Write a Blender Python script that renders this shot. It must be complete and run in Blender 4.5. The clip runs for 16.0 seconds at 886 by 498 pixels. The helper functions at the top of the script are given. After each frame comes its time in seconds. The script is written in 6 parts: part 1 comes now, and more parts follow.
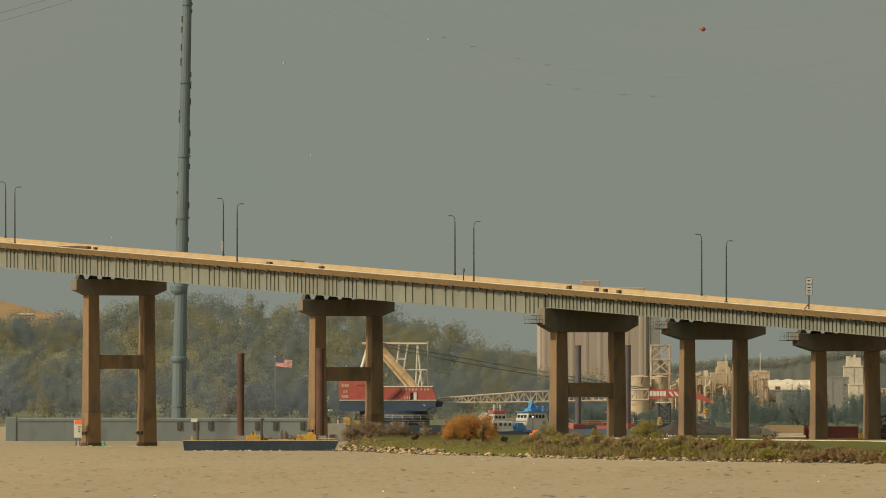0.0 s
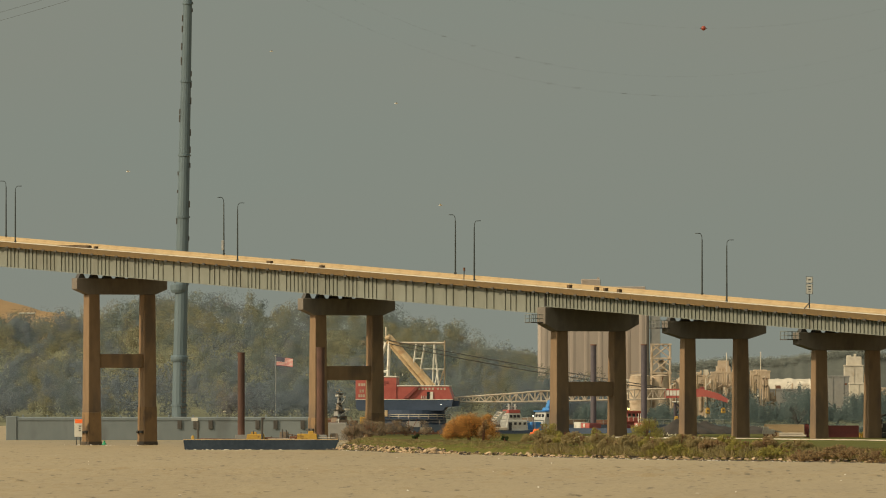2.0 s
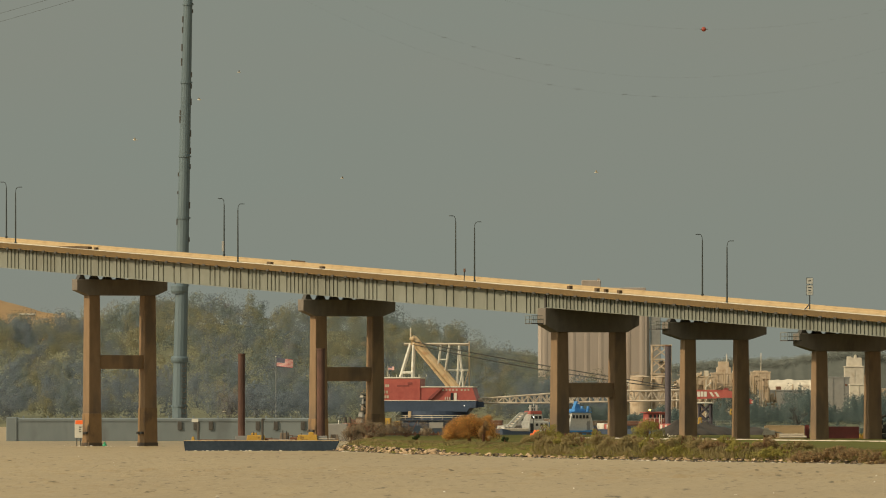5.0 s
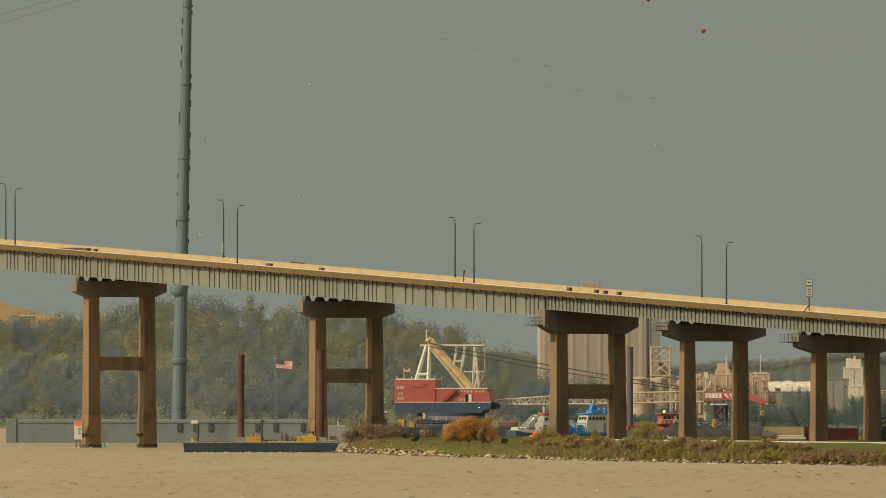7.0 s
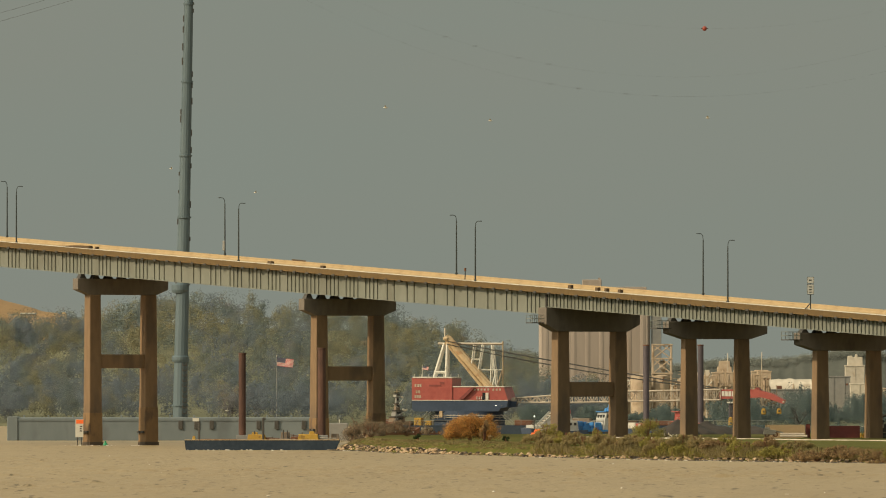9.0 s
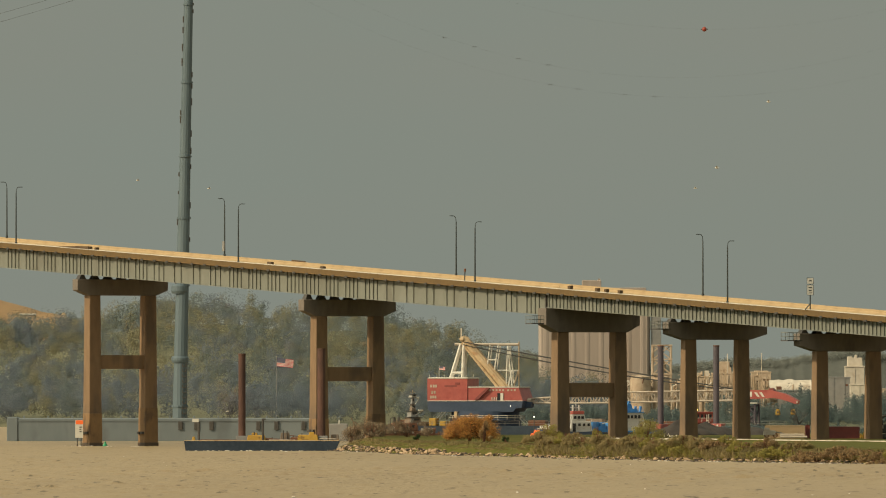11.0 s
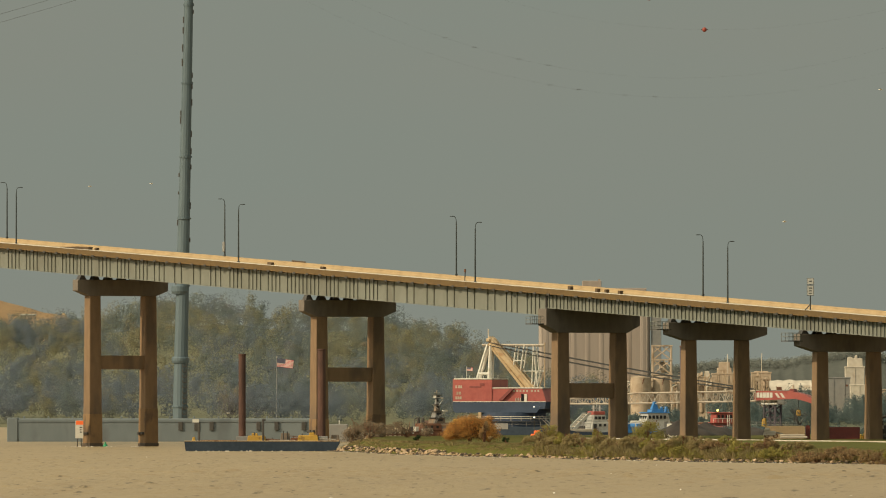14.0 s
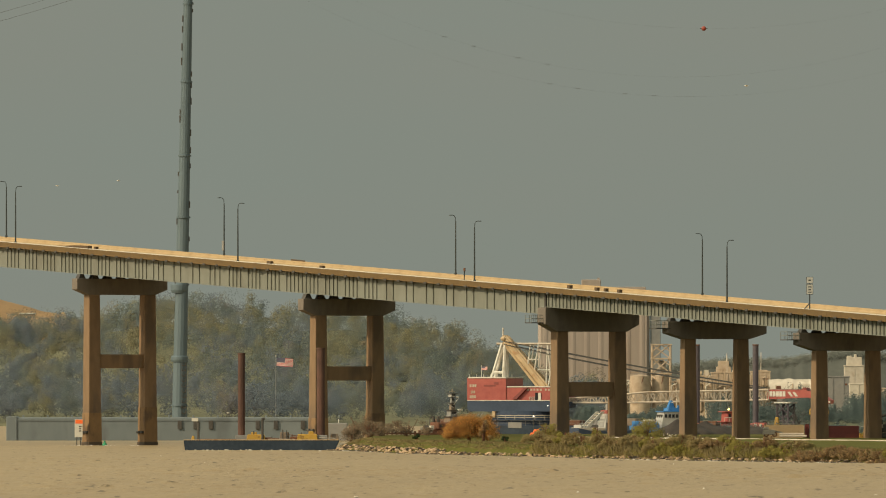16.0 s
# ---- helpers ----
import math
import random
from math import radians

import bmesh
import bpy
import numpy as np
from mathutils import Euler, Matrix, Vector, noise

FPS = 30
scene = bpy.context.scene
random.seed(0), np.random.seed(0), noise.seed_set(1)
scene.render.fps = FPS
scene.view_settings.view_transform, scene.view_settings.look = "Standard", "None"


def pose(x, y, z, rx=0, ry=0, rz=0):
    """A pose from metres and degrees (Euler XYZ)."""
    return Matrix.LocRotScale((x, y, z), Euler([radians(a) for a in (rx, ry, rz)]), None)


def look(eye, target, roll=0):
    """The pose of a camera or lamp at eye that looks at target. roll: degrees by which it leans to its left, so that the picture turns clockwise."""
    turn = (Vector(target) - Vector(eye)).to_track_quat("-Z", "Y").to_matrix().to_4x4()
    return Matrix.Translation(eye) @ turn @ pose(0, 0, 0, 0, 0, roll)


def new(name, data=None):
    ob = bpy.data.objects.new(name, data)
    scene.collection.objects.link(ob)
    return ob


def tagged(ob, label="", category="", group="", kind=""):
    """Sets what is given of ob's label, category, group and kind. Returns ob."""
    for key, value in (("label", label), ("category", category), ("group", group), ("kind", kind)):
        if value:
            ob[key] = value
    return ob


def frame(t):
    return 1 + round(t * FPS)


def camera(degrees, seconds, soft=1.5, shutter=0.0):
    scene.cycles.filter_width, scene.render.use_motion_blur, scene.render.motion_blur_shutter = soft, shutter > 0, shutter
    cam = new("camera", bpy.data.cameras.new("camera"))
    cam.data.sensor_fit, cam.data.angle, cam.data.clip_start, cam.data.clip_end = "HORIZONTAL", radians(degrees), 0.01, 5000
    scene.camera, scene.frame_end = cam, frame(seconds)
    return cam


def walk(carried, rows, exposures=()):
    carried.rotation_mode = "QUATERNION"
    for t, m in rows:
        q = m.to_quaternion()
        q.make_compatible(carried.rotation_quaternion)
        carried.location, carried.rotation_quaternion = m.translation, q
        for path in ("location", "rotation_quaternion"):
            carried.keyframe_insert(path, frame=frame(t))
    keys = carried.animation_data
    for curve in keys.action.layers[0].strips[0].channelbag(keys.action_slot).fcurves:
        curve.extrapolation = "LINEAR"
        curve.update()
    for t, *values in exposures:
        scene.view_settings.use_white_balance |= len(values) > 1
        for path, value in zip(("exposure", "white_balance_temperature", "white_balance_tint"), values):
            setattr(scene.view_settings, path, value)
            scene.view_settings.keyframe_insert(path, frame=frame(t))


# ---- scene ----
# A long lens on the shore, 8 m above the river; y runs out over the water, the bridge crosses at about 1.8 km.
EYE = (0.0, 0.0, 8.0)
TILT = 0.72667
cam = camera(4.3803, 16.0, soft=1.05)


def aim(right, down):
    """The camera's pose when the picture is nudged by the wind, in thousandths of a degree."""
    return pose(*EYE, 90 + TILT + down / 1000, 0, right / 1000)


# seconds, nudge to the right, nudge down
SHAKE = [
    (0, 0.0, 0.0), (0.5, 5.6, -5.6), (1, 2.2, 1.1), (1.5, 1.1, -9.8), (2, 2.2, -4.5), (2.5, 3.9, -1.7),
    (3, 4.8, -2.2), (3.5, 7.5, 0.0), (4, 2.5, -1.7), (4.2, 4.2, 2.8), (5.2, 3.4, 0.0), (6.3, 2.8, -1.4),
    (6.5, 2.8, -2.8), (7, 0.8, 8.4), (7.5, 2.8, 0.0), (8, 5.6, 0.8), (8.5, 10.1, -2.8), (9, 7.5, -2.8),
    (9.2, 7.0, -1.4), (10.2, 5.6, 0.0), (11.3, 7.0, 1.4), (11.5, 8.4, 2.8), (12, 0.0, -4.8), (12.5, 8.4, -5.6),
    (13, 0.8, -2.0), (13.5, 0.0, -2.8), (14, 7.0, 2.8), (14.5, 2.8, -1.4), (15, 9.2, 2.8), (15.5, 11.2, -1.7),
    (16, 3.6, -2.8),
]
walk(cam, [(t, aim(r, d)) for t, r, d in SHAKE])

# ---- light ----
SUN_FROM = Vector((-0.77, -0.43, 0.50)).normalized()
sun = new("sun", bpy.data.lights.new("sun", "SUN"))
sun.data.energy, sun.data.angle, sun.data.color = 3.5, radians(1.5), (1.0, 0.81, 0.54)
sun.matrix_world = look(SUN_FROM * 400 + Vector((0, 1800, 0)), (0, 1800, 0))

world = bpy.data.worlds.new("sky")
scene.world = world
world.use_nodes = True
wn, wl = world.node_tree.nodes, world.node_tree.links
wn.clear()
sky = wn.new("ShaderNodeTexSky")
sky.sky_type, sky.sun_disc = "NISHITA", False
sky.sun_elevation = math.asin(SUN_FROM.z)
sky.sun_rotation = math.atan2(SUN_FROM.x, SUN_FROM.y)
sky.dust_density, sky.air_density = 4.0, 1.0
coord = wn.new("ShaderNodeTexCoord")
stretch = wn.new("ShaderNodeMapping")
stretch.inputs["Scale"].default_value = (9, 9, 34)
cloud = wn.new("ShaderNodeTexNoise")
cloud.inputs["Scale"].default_value, cloud.inputs["Detail"].default_value = 2.2, 4
ramp = wn.new("ShaderNodeValToRGB")
ramp.color_ramp.elements[0].position, ramp.color_ramp.elements[1].position = 0.3, 0.72
ramp.color_ramp.elements[0].color = (0.248, 0.264, 0.222, 1)
ramp.color_ramp.elements[1].color = (0.239, 0.267, 0.227, 1)
dim = wn.new("ShaderNodeVectorMath")
dim.operation = "SCALE"
dim.inputs["Scale"].default_value = 0.06
mix = wn.new("ShaderNodeMix")
mix.data_type = "RGBA"
mix.inputs["Factor"].default_value = 0.93
back = wn.new("ShaderNodeBackground")
out = wn.new("ShaderNodeOutputWorld")
wl.new(coord.outputs["Generated"], stretch.inputs["Vector"])
wl.new(stretch.outputs["Vector"], cloud.inputs["Vector"])
wl.new(cloud.outputs["Fac"], ramp.inputs["Fac"])
wl.new(sky.outputs["Color"], dim.inputs[0])
wl.new(dim.outputs["Vector"], mix.inputs["A"])
wl.new(ramp.outputs["Color"], mix.inputs["B"])
# a hazy sky brightens towards the zenith
part_z = wn.new("ShaderNodeSeparateXYZ")
lift = wn.new("ShaderNodeMapRange")
lift.inputs["From Min"].default_value, lift.inputs["From Max"].default_value = 0.1, 1.0
lift.inputs["To Min"].default_value, lift.inputs["To Max"].default_value = 1.0, 2.5
wl.new(coord.outputs["Generated"], part_z.inputs["Vector"])
wl.new(part_z.outputs["Z"], lift.inputs["Value"])
# and it glows softly round the veiled sun
toward = wn.new("ShaderNodeVectorMath")
toward.operation = "DOT_PRODUCT"
toward.inputs[1].default_value = SUN_FROM
above, soften, glow, total = (wn.new("ShaderNodeMath") for k in range(4))
above.operation, soften.operation, glow.operation, total.operation = "MAXIMUM", "POWER", "MULTIPLY_ADD", "MULTIPLY"
above.inputs[1].default_value, soften.inputs[1].default_value = 0.0, 1.5
glow.inputs[1].default_value, glow.inputs[2].default_value = 1.7, 1.0
wl.new(coord.outputs["Generated"], toward.inputs[0])
wl.new(toward.outputs["Value"], above.inputs[0])
wl.new(above.outputs["Value"], soften.inputs[0])
wl.new(soften.outputs["Value"], glow.inputs[0])
wl.new(lift.outputs["Result"], total.inputs[0])
wl.new(glow.outputs["Value"], total.inputs[1])
wl.new(total.outputs["Value"], back.inputs["Strength"])
warm = wn.new("ShaderNodeMix")
warm.data_type, warm.blend_type = "RGBA", "MULTIPLY"
warm.inputs["B"].default_value = (1.11, 1.0, 0.92, 1)
rise = wn.new("ShaderNodeMapRange")
rise.inputs["From Min"].default_value, rise.inputs["From Max"].default_value = 0.08, 0.4
wl.new(part_z.outputs["Z"], rise.inputs["Value"])
wl.new(rise.outputs["Result"], warm.inputs["Factor"])
wl.new(mix.outputs["Result"], warm.inputs["A"])
wl.new(warm.outputs["Result"], back.inputs["Color"])
wl.new(back.outputs["Background"], out.inputs["Surface"])


# ---- materials ----
def material(name, dark, light, rough=0.7, metal=0.0, coarse=0.3, fine=3.0, bump=0.3, depth=0.03, stretch=(1, 1, 1), spots=None, island=0.0, piece=0.0, spec=0.5):
    """Two colours mixed by a coarse and a fine grain (per metre), with relief; spots: a third colour in patches."""
    m = bpy.data.materials.new(name)
    m.use_nodes = True
    n, l = m.node_tree.nodes, m.node_tree.links
    b = n["Principled BSDF"]
    b.inputs["Roughness"].default_value, b.inputs["Metallic"].default_value = rough, metal
    b.inputs["Specular IOR Level"].default_value = spec
    tc, mp = n.new("ShaderNodeTexCoord"), n.new("ShaderNodeMapping")
    mp.inputs["Scale"].default_value = stretch
    l.new(tc.outputs["Object"], mp.inputs["Vector"])
    big, small = n.new("ShaderNodeTexNoise"), n.new("ShaderNodeTexNoise")
    big.inputs["Scale"].default_value, big.inputs["Detail"].default_value = coarse, 5
    small.inputs["Scale"].default_value, small.inputs["Detail"].default_value = fine, 6
    for t in (big, small):
        l.new(mp.outputs["Vector"], t.inputs["Vector"])
    add = n.new("ShaderNodeMath")
    add.operation = "MULTIPLY_ADD"
    add.inputs[1].default_value = 0.45
    half = n.new("ShaderNodeMath")
    half.operation = "MULTIPLY"
    half.inputs[1].default_value = 0.6
    l.new(big.outputs["Fac"], half.inputs[0])
    l.new(small.outputs["Fac"], add.inputs[0])
    l.new(half.outputs["Value"], add.inputs[2])
    last = add.outputs["Value"]
    for amount, source in ((island, ("ShaderNodeNewGeometry", "Random Per Island")), (piece, ("ShaderNodeObjectInfo", "Random"))):
        if amount:
            g, k = n.new(source[0]), n.new("ShaderNodeMath")
            k.operation = "MULTIPLY_ADD"
            k.inputs[1].default_value = amount
            off = n.new("ShaderNodeMath")
            off.operation = "SUBTRACT"
            off.inputs[1].default_value = amount / 2
            l.new(g.outputs[source[1]], k.inputs[0])
            l.new(last, k.inputs[2])
            l.new(k.outputs["Value"], off.inputs[0])
            last = off.outputs["Value"]
    r = n.new("ShaderNodeValToRGB")
    r.color_ramp.elements[0].position, r.color_ramp.elements[1].position = 0.36, 0.68
    r.color_ramp.elements[0].color, r.color_ramp.elements[1].color = (*dark, 1), (*light, 1)
    l.new(last, r.inputs["Fac"])
    colour = r.outputs["Color"]
    if spots:
        v, sr, mx = n.new("ShaderNodeTexNoise"), n.new("ShaderNodeValToRGB"), n.new("ShaderNodeMix")
        v.inputs["Scale"].default_value, v.inputs["Detail"].default_value = coarse * 2.7, 8
        sr.color_ramp.elements[0].position, sr.color_ramp.elements[1].position = 0.56, 0.68
        mx.data_type = "RGBA"
        mx.inputs["B"].default_value = (*spots, 1)
        l.new(mp.outputs["Vector"], v.inputs["Vector"])
        l.new(v.outputs["Fac"], sr.inputs["Fac"])
        l.new(sr.outputs["Color"], mx.inputs["Factor"])
        l.new(colour, mx.inputs["A"])
        colour = mx.outputs["Result"]
    l.new(colour, b.inputs["Base Color"])
    if bump:
        bp = n.new("ShaderNodeBump")
        bp.inputs["Strength"].default_value, bp.inputs["Distance"].default_value = bump, depth
        l.new(small.outputs["Fac"], bp.inputs["Height"])
        l.new(bp.outputs["Normal"], b.inputs["Normal"])
    return m


CONCRETE = material("warm weathered concrete", (0.146, 0.096, 0.053), (0.22, 0.141, 0.078), 0.85, coarse=0.12, fine=1.2, spots=(0.118, 0.083, 0.055), stretch=(1, 1, 0.35))
# Weathering and the outer face's shade are both in this dark near-barrier colour.
PARAPET = material("weathered shade-toned barrier concrete", (0.09, 0.056, 0.019), (0.132, 0.082, 0.028), 0.85, coarse=0.15, fine=1.5, spots=(0.08, 0.048, 0.017), stretch=(1, 1, 0.5))
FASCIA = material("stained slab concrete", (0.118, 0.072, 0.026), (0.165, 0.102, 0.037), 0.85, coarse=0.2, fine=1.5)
STEEL = material("pale grey green steel paint", (0.14, 0.148, 0.122), (0.18, 0.187, 0.158), 0.6, coarse=0.08, fine=0.8, bump=0.1, spots=(0.132, 0.132, 0.107), stretch=(1, 1, 0.4))
DARK_STEEL = material("dark weathered steel", (0.045, 0.043, 0.04), (0.085, 0.078, 0.068), 0.6, 0.3)
# Far barrier's lighter tan; the sun on its inner face is in the colour.
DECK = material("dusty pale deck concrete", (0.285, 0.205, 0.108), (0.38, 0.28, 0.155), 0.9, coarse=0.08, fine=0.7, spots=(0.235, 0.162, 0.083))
# Roadway concrete lightened so that its colour carries the sun glare.
ROADWAY = material("glare-lightened bare deck concrete", (0.42, 0.33, 0.20), (0.52, 0.42, 0.27), 0.85, coarse=0.1, fine=0.8, spots=(0.36, 0.27, 0.16))
# Cap concrete darkened and greyed to hold the shadow of the deck.
CAP_STONE = material("deck-shadowed grey concrete", (0.122, 0.106, 0.087), (0.178, 0.15, 0.122), 0.9, coarse=0.2, fine=1.4, spots=(0.104, 0.092, 0.079), stretch=(1, 1, 0.4))
ASPHALT = material("asphalt", (0.04, 0.04, 0.038), (0.065, 0.062, 0.055), 0.9)
POLE = material("dull galvanised pole", (0.02, 0.026, 0.026), (0.042, 0.05, 0.05), 0.6, 0.3, bump=0)
TOWER = material("galvanised tower steel", (0.076, 0.11, 0.13), (0.106, 0.146, 0.164), 0.65, 0.2, coarse=0.1, fine=0.7, spots=(0.062, 0.09, 0.106), stretch=(1, 1, 0.2))
RUST = material("rusty pile steel", (0.085, 0.035, 0.018), (0.17, 0.075, 0.04), 0.9, 0.0, coarse=0.3, fine=2.0, stretch=(1, 1, 0.3))
SPUD_RUST = material("dark rusted spud steel", (0.050, 0.026, 0.019), (0.105, 0.052, 0.037), 0.9, coarse=0.3, fine=2.0, stretch=(1, 1, 0.3))
BLACK_HULL = material("black hull paint", (0.010, 0.012, 0.018), (0.025, 0.028, 0.036), 0.6, coarse=0.3, fine=2)
NAVY_HULL = material("deep navy hull paint", (0.02, 0.031, 0.046), (0.037, 0.051, 0.07), 0.7, coarse=0.3, fine=2, spec=0.15)
BLUE_STEEL = material("dark navy paint", (0.034, 0.05, 0.08), (0.05, 0.07, 0.11), 0.6, coarse=0.2, fine=2, spec=0.2)
WET_ROCK = material("wet shore rock", (0.018, 0.014, 0.010), (0.07, 0.05, 0.032), 0.6, coarse=1.0, fine=5, island=0.6, depth=0.05)
SPUD_BLUE = material("faded blue pile paint", (0.046, 0.04, 0.05), (0.082, 0.068, 0.08), 0.7, coarse=0.3, fine=2)
RED = material("crane red paint", (0.262, 0.056, 0.046), (0.35, 0.086, 0.066), 0.5, coarse=0.15, fine=1.2, bump=0.1, spots=(0.25, 0.046, 0.038))
WHITE = material("white marine paint", (0.450, 0.432, 0.378), (0.576, 0.558, 0.495), 0.5, coarse=0.3, fine=2, bump=0.1, spots=(0.360, 0.315, 0.243))
# White greyed down in the paint colour in place of haze over the tugs.
TUG_WHITE = material("haze-dulled white tug paint", (0.330, 0.330, 0.305), (0.430, 0.425, 0.395), 0.55, coarse=0.5, fine=3, bump=0.1, spots=(0.270, 0.250, 0.215))
BOOM = material("pale cream boom paint", (0.315, 0.262, 0.201), (0.430, 0.373, 0.296), 0.55, coarse=0.3, fine=2, bump=0.1, spots=(0.248, 0.186, 0.125))
BUFF = material("buff crane paint", (0.342, 0.243, 0.135), (0.468, 0.351, 0.211), 0.55, coarse=0.3, fine=2, bump=0.1, spots=(0.324, 0.198, 0.099))
YELLOW = material("machine yellow paint", (0.3, 0.17, 0.02), (0.42, 0.25, 0.03), 0.5, coarse=0.4, fine=3, bump=0.1, spots=(0.14, 0.075, 0.02))
ORANGE = material("signal orange", (0.75, 0.12, 0.02), (0.9, 0.17, 0.03), 0.5, bump=0)
BLUE = material("tug blue paint", (0.022, 0.13, 0.33), (0.045, 0.20, 0.47), 0.45, coarse=0.4, fine=2, bump=0.1)
GREY_HULL = material("grey hull paint", (0.112, 0.136, 0.144), (0.148, 0.172, 0.178), 0.7, coarse=0.07, fine=0.6, spots=(0.1, 0.116, 0.121), stretch=(1, 1, 0.4))
GLASS = material("dark window glass", (0.01, 0.012, 0.014), (0.02, 0.022, 0.024), 0.08, bump=0)
SILO = material("silo concrete", (0.258, 0.212, 0.178), (0.314, 0.262, 0.22), 0.9, coarse=0.06, fine=0.7, stretch=(1, 1, 0.15), spots=(0.257, 0.2, 0.158))
PLANT = material("dusty plant cladding", (0.33, 0.248, 0.168), (0.468, 0.372, 0.274), 0.8, coarse=0.15, fine=1.0, spots=(0.262, 0.186, 0.114))
PALE = material("pale cladding", (0.41, 0.362, 0.288), (0.55, 0.496, 0.41), 0.8, coarse=0.1, fine=0.8, spots=(0.346, 0.29, 0.22))
DUST = material("dusty brown steelwork", (0.27, 0.2, 0.125), (0.36, 0.275, 0.18), 0.85, coarse=0.3, fine=1.5)
SLATE = material("grey cladding", (0.165, 0.165, 0.158), (0.225, 0.218, 0.202), 0.8, coarse=0.1, fine=0.8)
COAL = material("black stockpile", (0.021, 0.017, 0.014), (0.043, 0.034, 0.027), 0.9, coarse=0.6, fine=4, bump=0.6, depth=0.1)
ROCK = material("shore rock", (0.028, 0.02, 0.013), (0.39, 0.28, 0.175), 0.9, coarse=1.0, fine=5, island=0.75, depth=0.05)
UNDERGROWTH = material("leaf litter and undergrowth", (0.10, 0.105, 0.07), (0.16, 0.155, 0.095), 0.95, coarse=0.05, fine=0.6, spec=0.1)
GRASS = material("spring grass", (0.054, 0.058, 0.012), (0.104, 0.100, 0.021), 0.95, coarse=0.11, fine=1.2, spots=(0.120, 0.088, 0.034), depth=0.1, spec=0.1)
SOIL = material("bare sandy soil", (0.25, 0.16, 0.085), (0.34, 0.225, 0.12), 0.95, coarse=0.1, fine=1.0, spec=0.1)
MAROON = material("maroon container paint", (0.13, 0.028, 0.024), (0.215, 0.046, 0.038), 0.6, coarse=0.3, fine=2)
TAN_BOX = material("tan container paint", (0.345, 0.25, 0.14), (0.45, 0.34, 0.205), 0.7, coarse=0.3, fine=2, spots=(0.265, 0.18, 0.1))
FOAM = material("white foam", (0.55, 0.52, 0.46), (0.74, 0.71, 0.65), 0.6, coarse=2, fine=8, bump=0)
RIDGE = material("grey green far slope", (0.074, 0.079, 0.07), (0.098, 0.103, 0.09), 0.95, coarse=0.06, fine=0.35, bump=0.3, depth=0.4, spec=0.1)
ROPE = material("dark wire rope", (0.02, 0.02, 0.018), (0.04, 0.038, 0.034), 0.7, bump=0)
TIMBER = material("weathered brown timber", (0.055, 0.036, 0.019), (0.098, 0.065, 0.036), 0.9, coarse=0.6, fine=4)
LAMP_ON = bpy.data.materials.new("lit deck lamp")
LAMP_ON.use_nodes = True
LAMP_ON.node_tree.nodes["Principled BSDF"].inputs["Emission Color"].default_value = (1, 0.95, 0.8, 1)
LAMP_ON.node_tree.nodes["Principled BSDF"].inputs["Emission Strength"].default_value = 3


LAMP_AMBER = LAMP_ON.copy()
LAMP_AMBER.name = "lit amber lamp"
LAMP_AMBER.node_tree.nodes["Principled BSDF"].inputs["Emission Color"].default_value = (1, 0.75, 0.1, 1)


def foliage(name, dark, light, extra, coarse=0.05, mixed=0.3, sparse=0.0):
    m = material(name, dark, light, 0.95, coarse=coarse, fine=0.5, bump=0, island=mixed, spots=extra, spec=0.1)
    n, l = m.node_tree.nodes, m.node_tree.links
    b = n["Principled BSDF"]
    thin, both = n.new("ShaderNodeBsdfTranslucent"), n.new("ShaderNodeMixShader")
    both.inputs["Fac"].default_value = 0.5
    l.new(b.inputs["Base Color"].links[0].from_socket, thin.inputs["Color"])
    l.new(b.outputs["BSDF"], both.inputs[1])
    l.new(thin.outputs["BSDF"], both.inputs[2])
    last = both.outputs["Shader"]
    if sparse:
        # twigs with air between them
        clear, airy = n.new("ShaderNodeBsdfTransparent"), n.new("ShaderNodeMixShader")
        airy.inputs["Fac"].default_value = sparse
        l.new(last, airy.inputs[1])
        l.new(clear.outputs["BSDF"], airy.inputs[2])
        last = airy.outputs["Shader"]
    l.new(last, n["Material Output"].inputs["Surface"])
    return m


# Hill woods greyed and blued in their base colours to imitate aerial haze.
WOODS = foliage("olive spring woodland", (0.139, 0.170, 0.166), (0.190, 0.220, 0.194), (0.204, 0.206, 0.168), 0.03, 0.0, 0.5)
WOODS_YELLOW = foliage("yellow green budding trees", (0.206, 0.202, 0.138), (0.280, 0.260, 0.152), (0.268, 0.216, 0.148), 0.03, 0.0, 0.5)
WOODS_GREY = foliage("haze-greyed trees", (0.137, 0.170, 0.200), (0.181, 0.209, 0.236), (0.199, 0.189, 0.197), 0.03, 0.0, 0.5)
# Ridge woods and evergreens lifted and blued too, haze held in the colour.
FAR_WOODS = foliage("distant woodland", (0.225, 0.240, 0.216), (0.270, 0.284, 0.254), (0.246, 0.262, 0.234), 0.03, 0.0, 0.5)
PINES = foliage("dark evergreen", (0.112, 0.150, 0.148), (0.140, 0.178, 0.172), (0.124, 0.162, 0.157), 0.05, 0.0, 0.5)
BUSH_OLIVE = foliage("olive budding twigs", (0.250, 0.200, 0.098), (0.370, 0.290, 0.140), (0.275, 0.230, 0.090), 0.25, 0.0, sparse=0.35)
YEW = foliage("deep green yew", (0.028, 0.042, 0.018), (0.05, 0.07, 0.03), (0.04, 0.05, 0.02), 0.3, 0.1)
# Brown twigs of the farther shrubs, greyed in colour for the haze.
BUSH_GREY = foliage("bare haze-greyed brown twigs", (0.225, 0.172, 0.118), (0.305, 0.236, 0.164), (0.250, 0.185, 0.122), 0.3, 0.0, sparse=0.45)
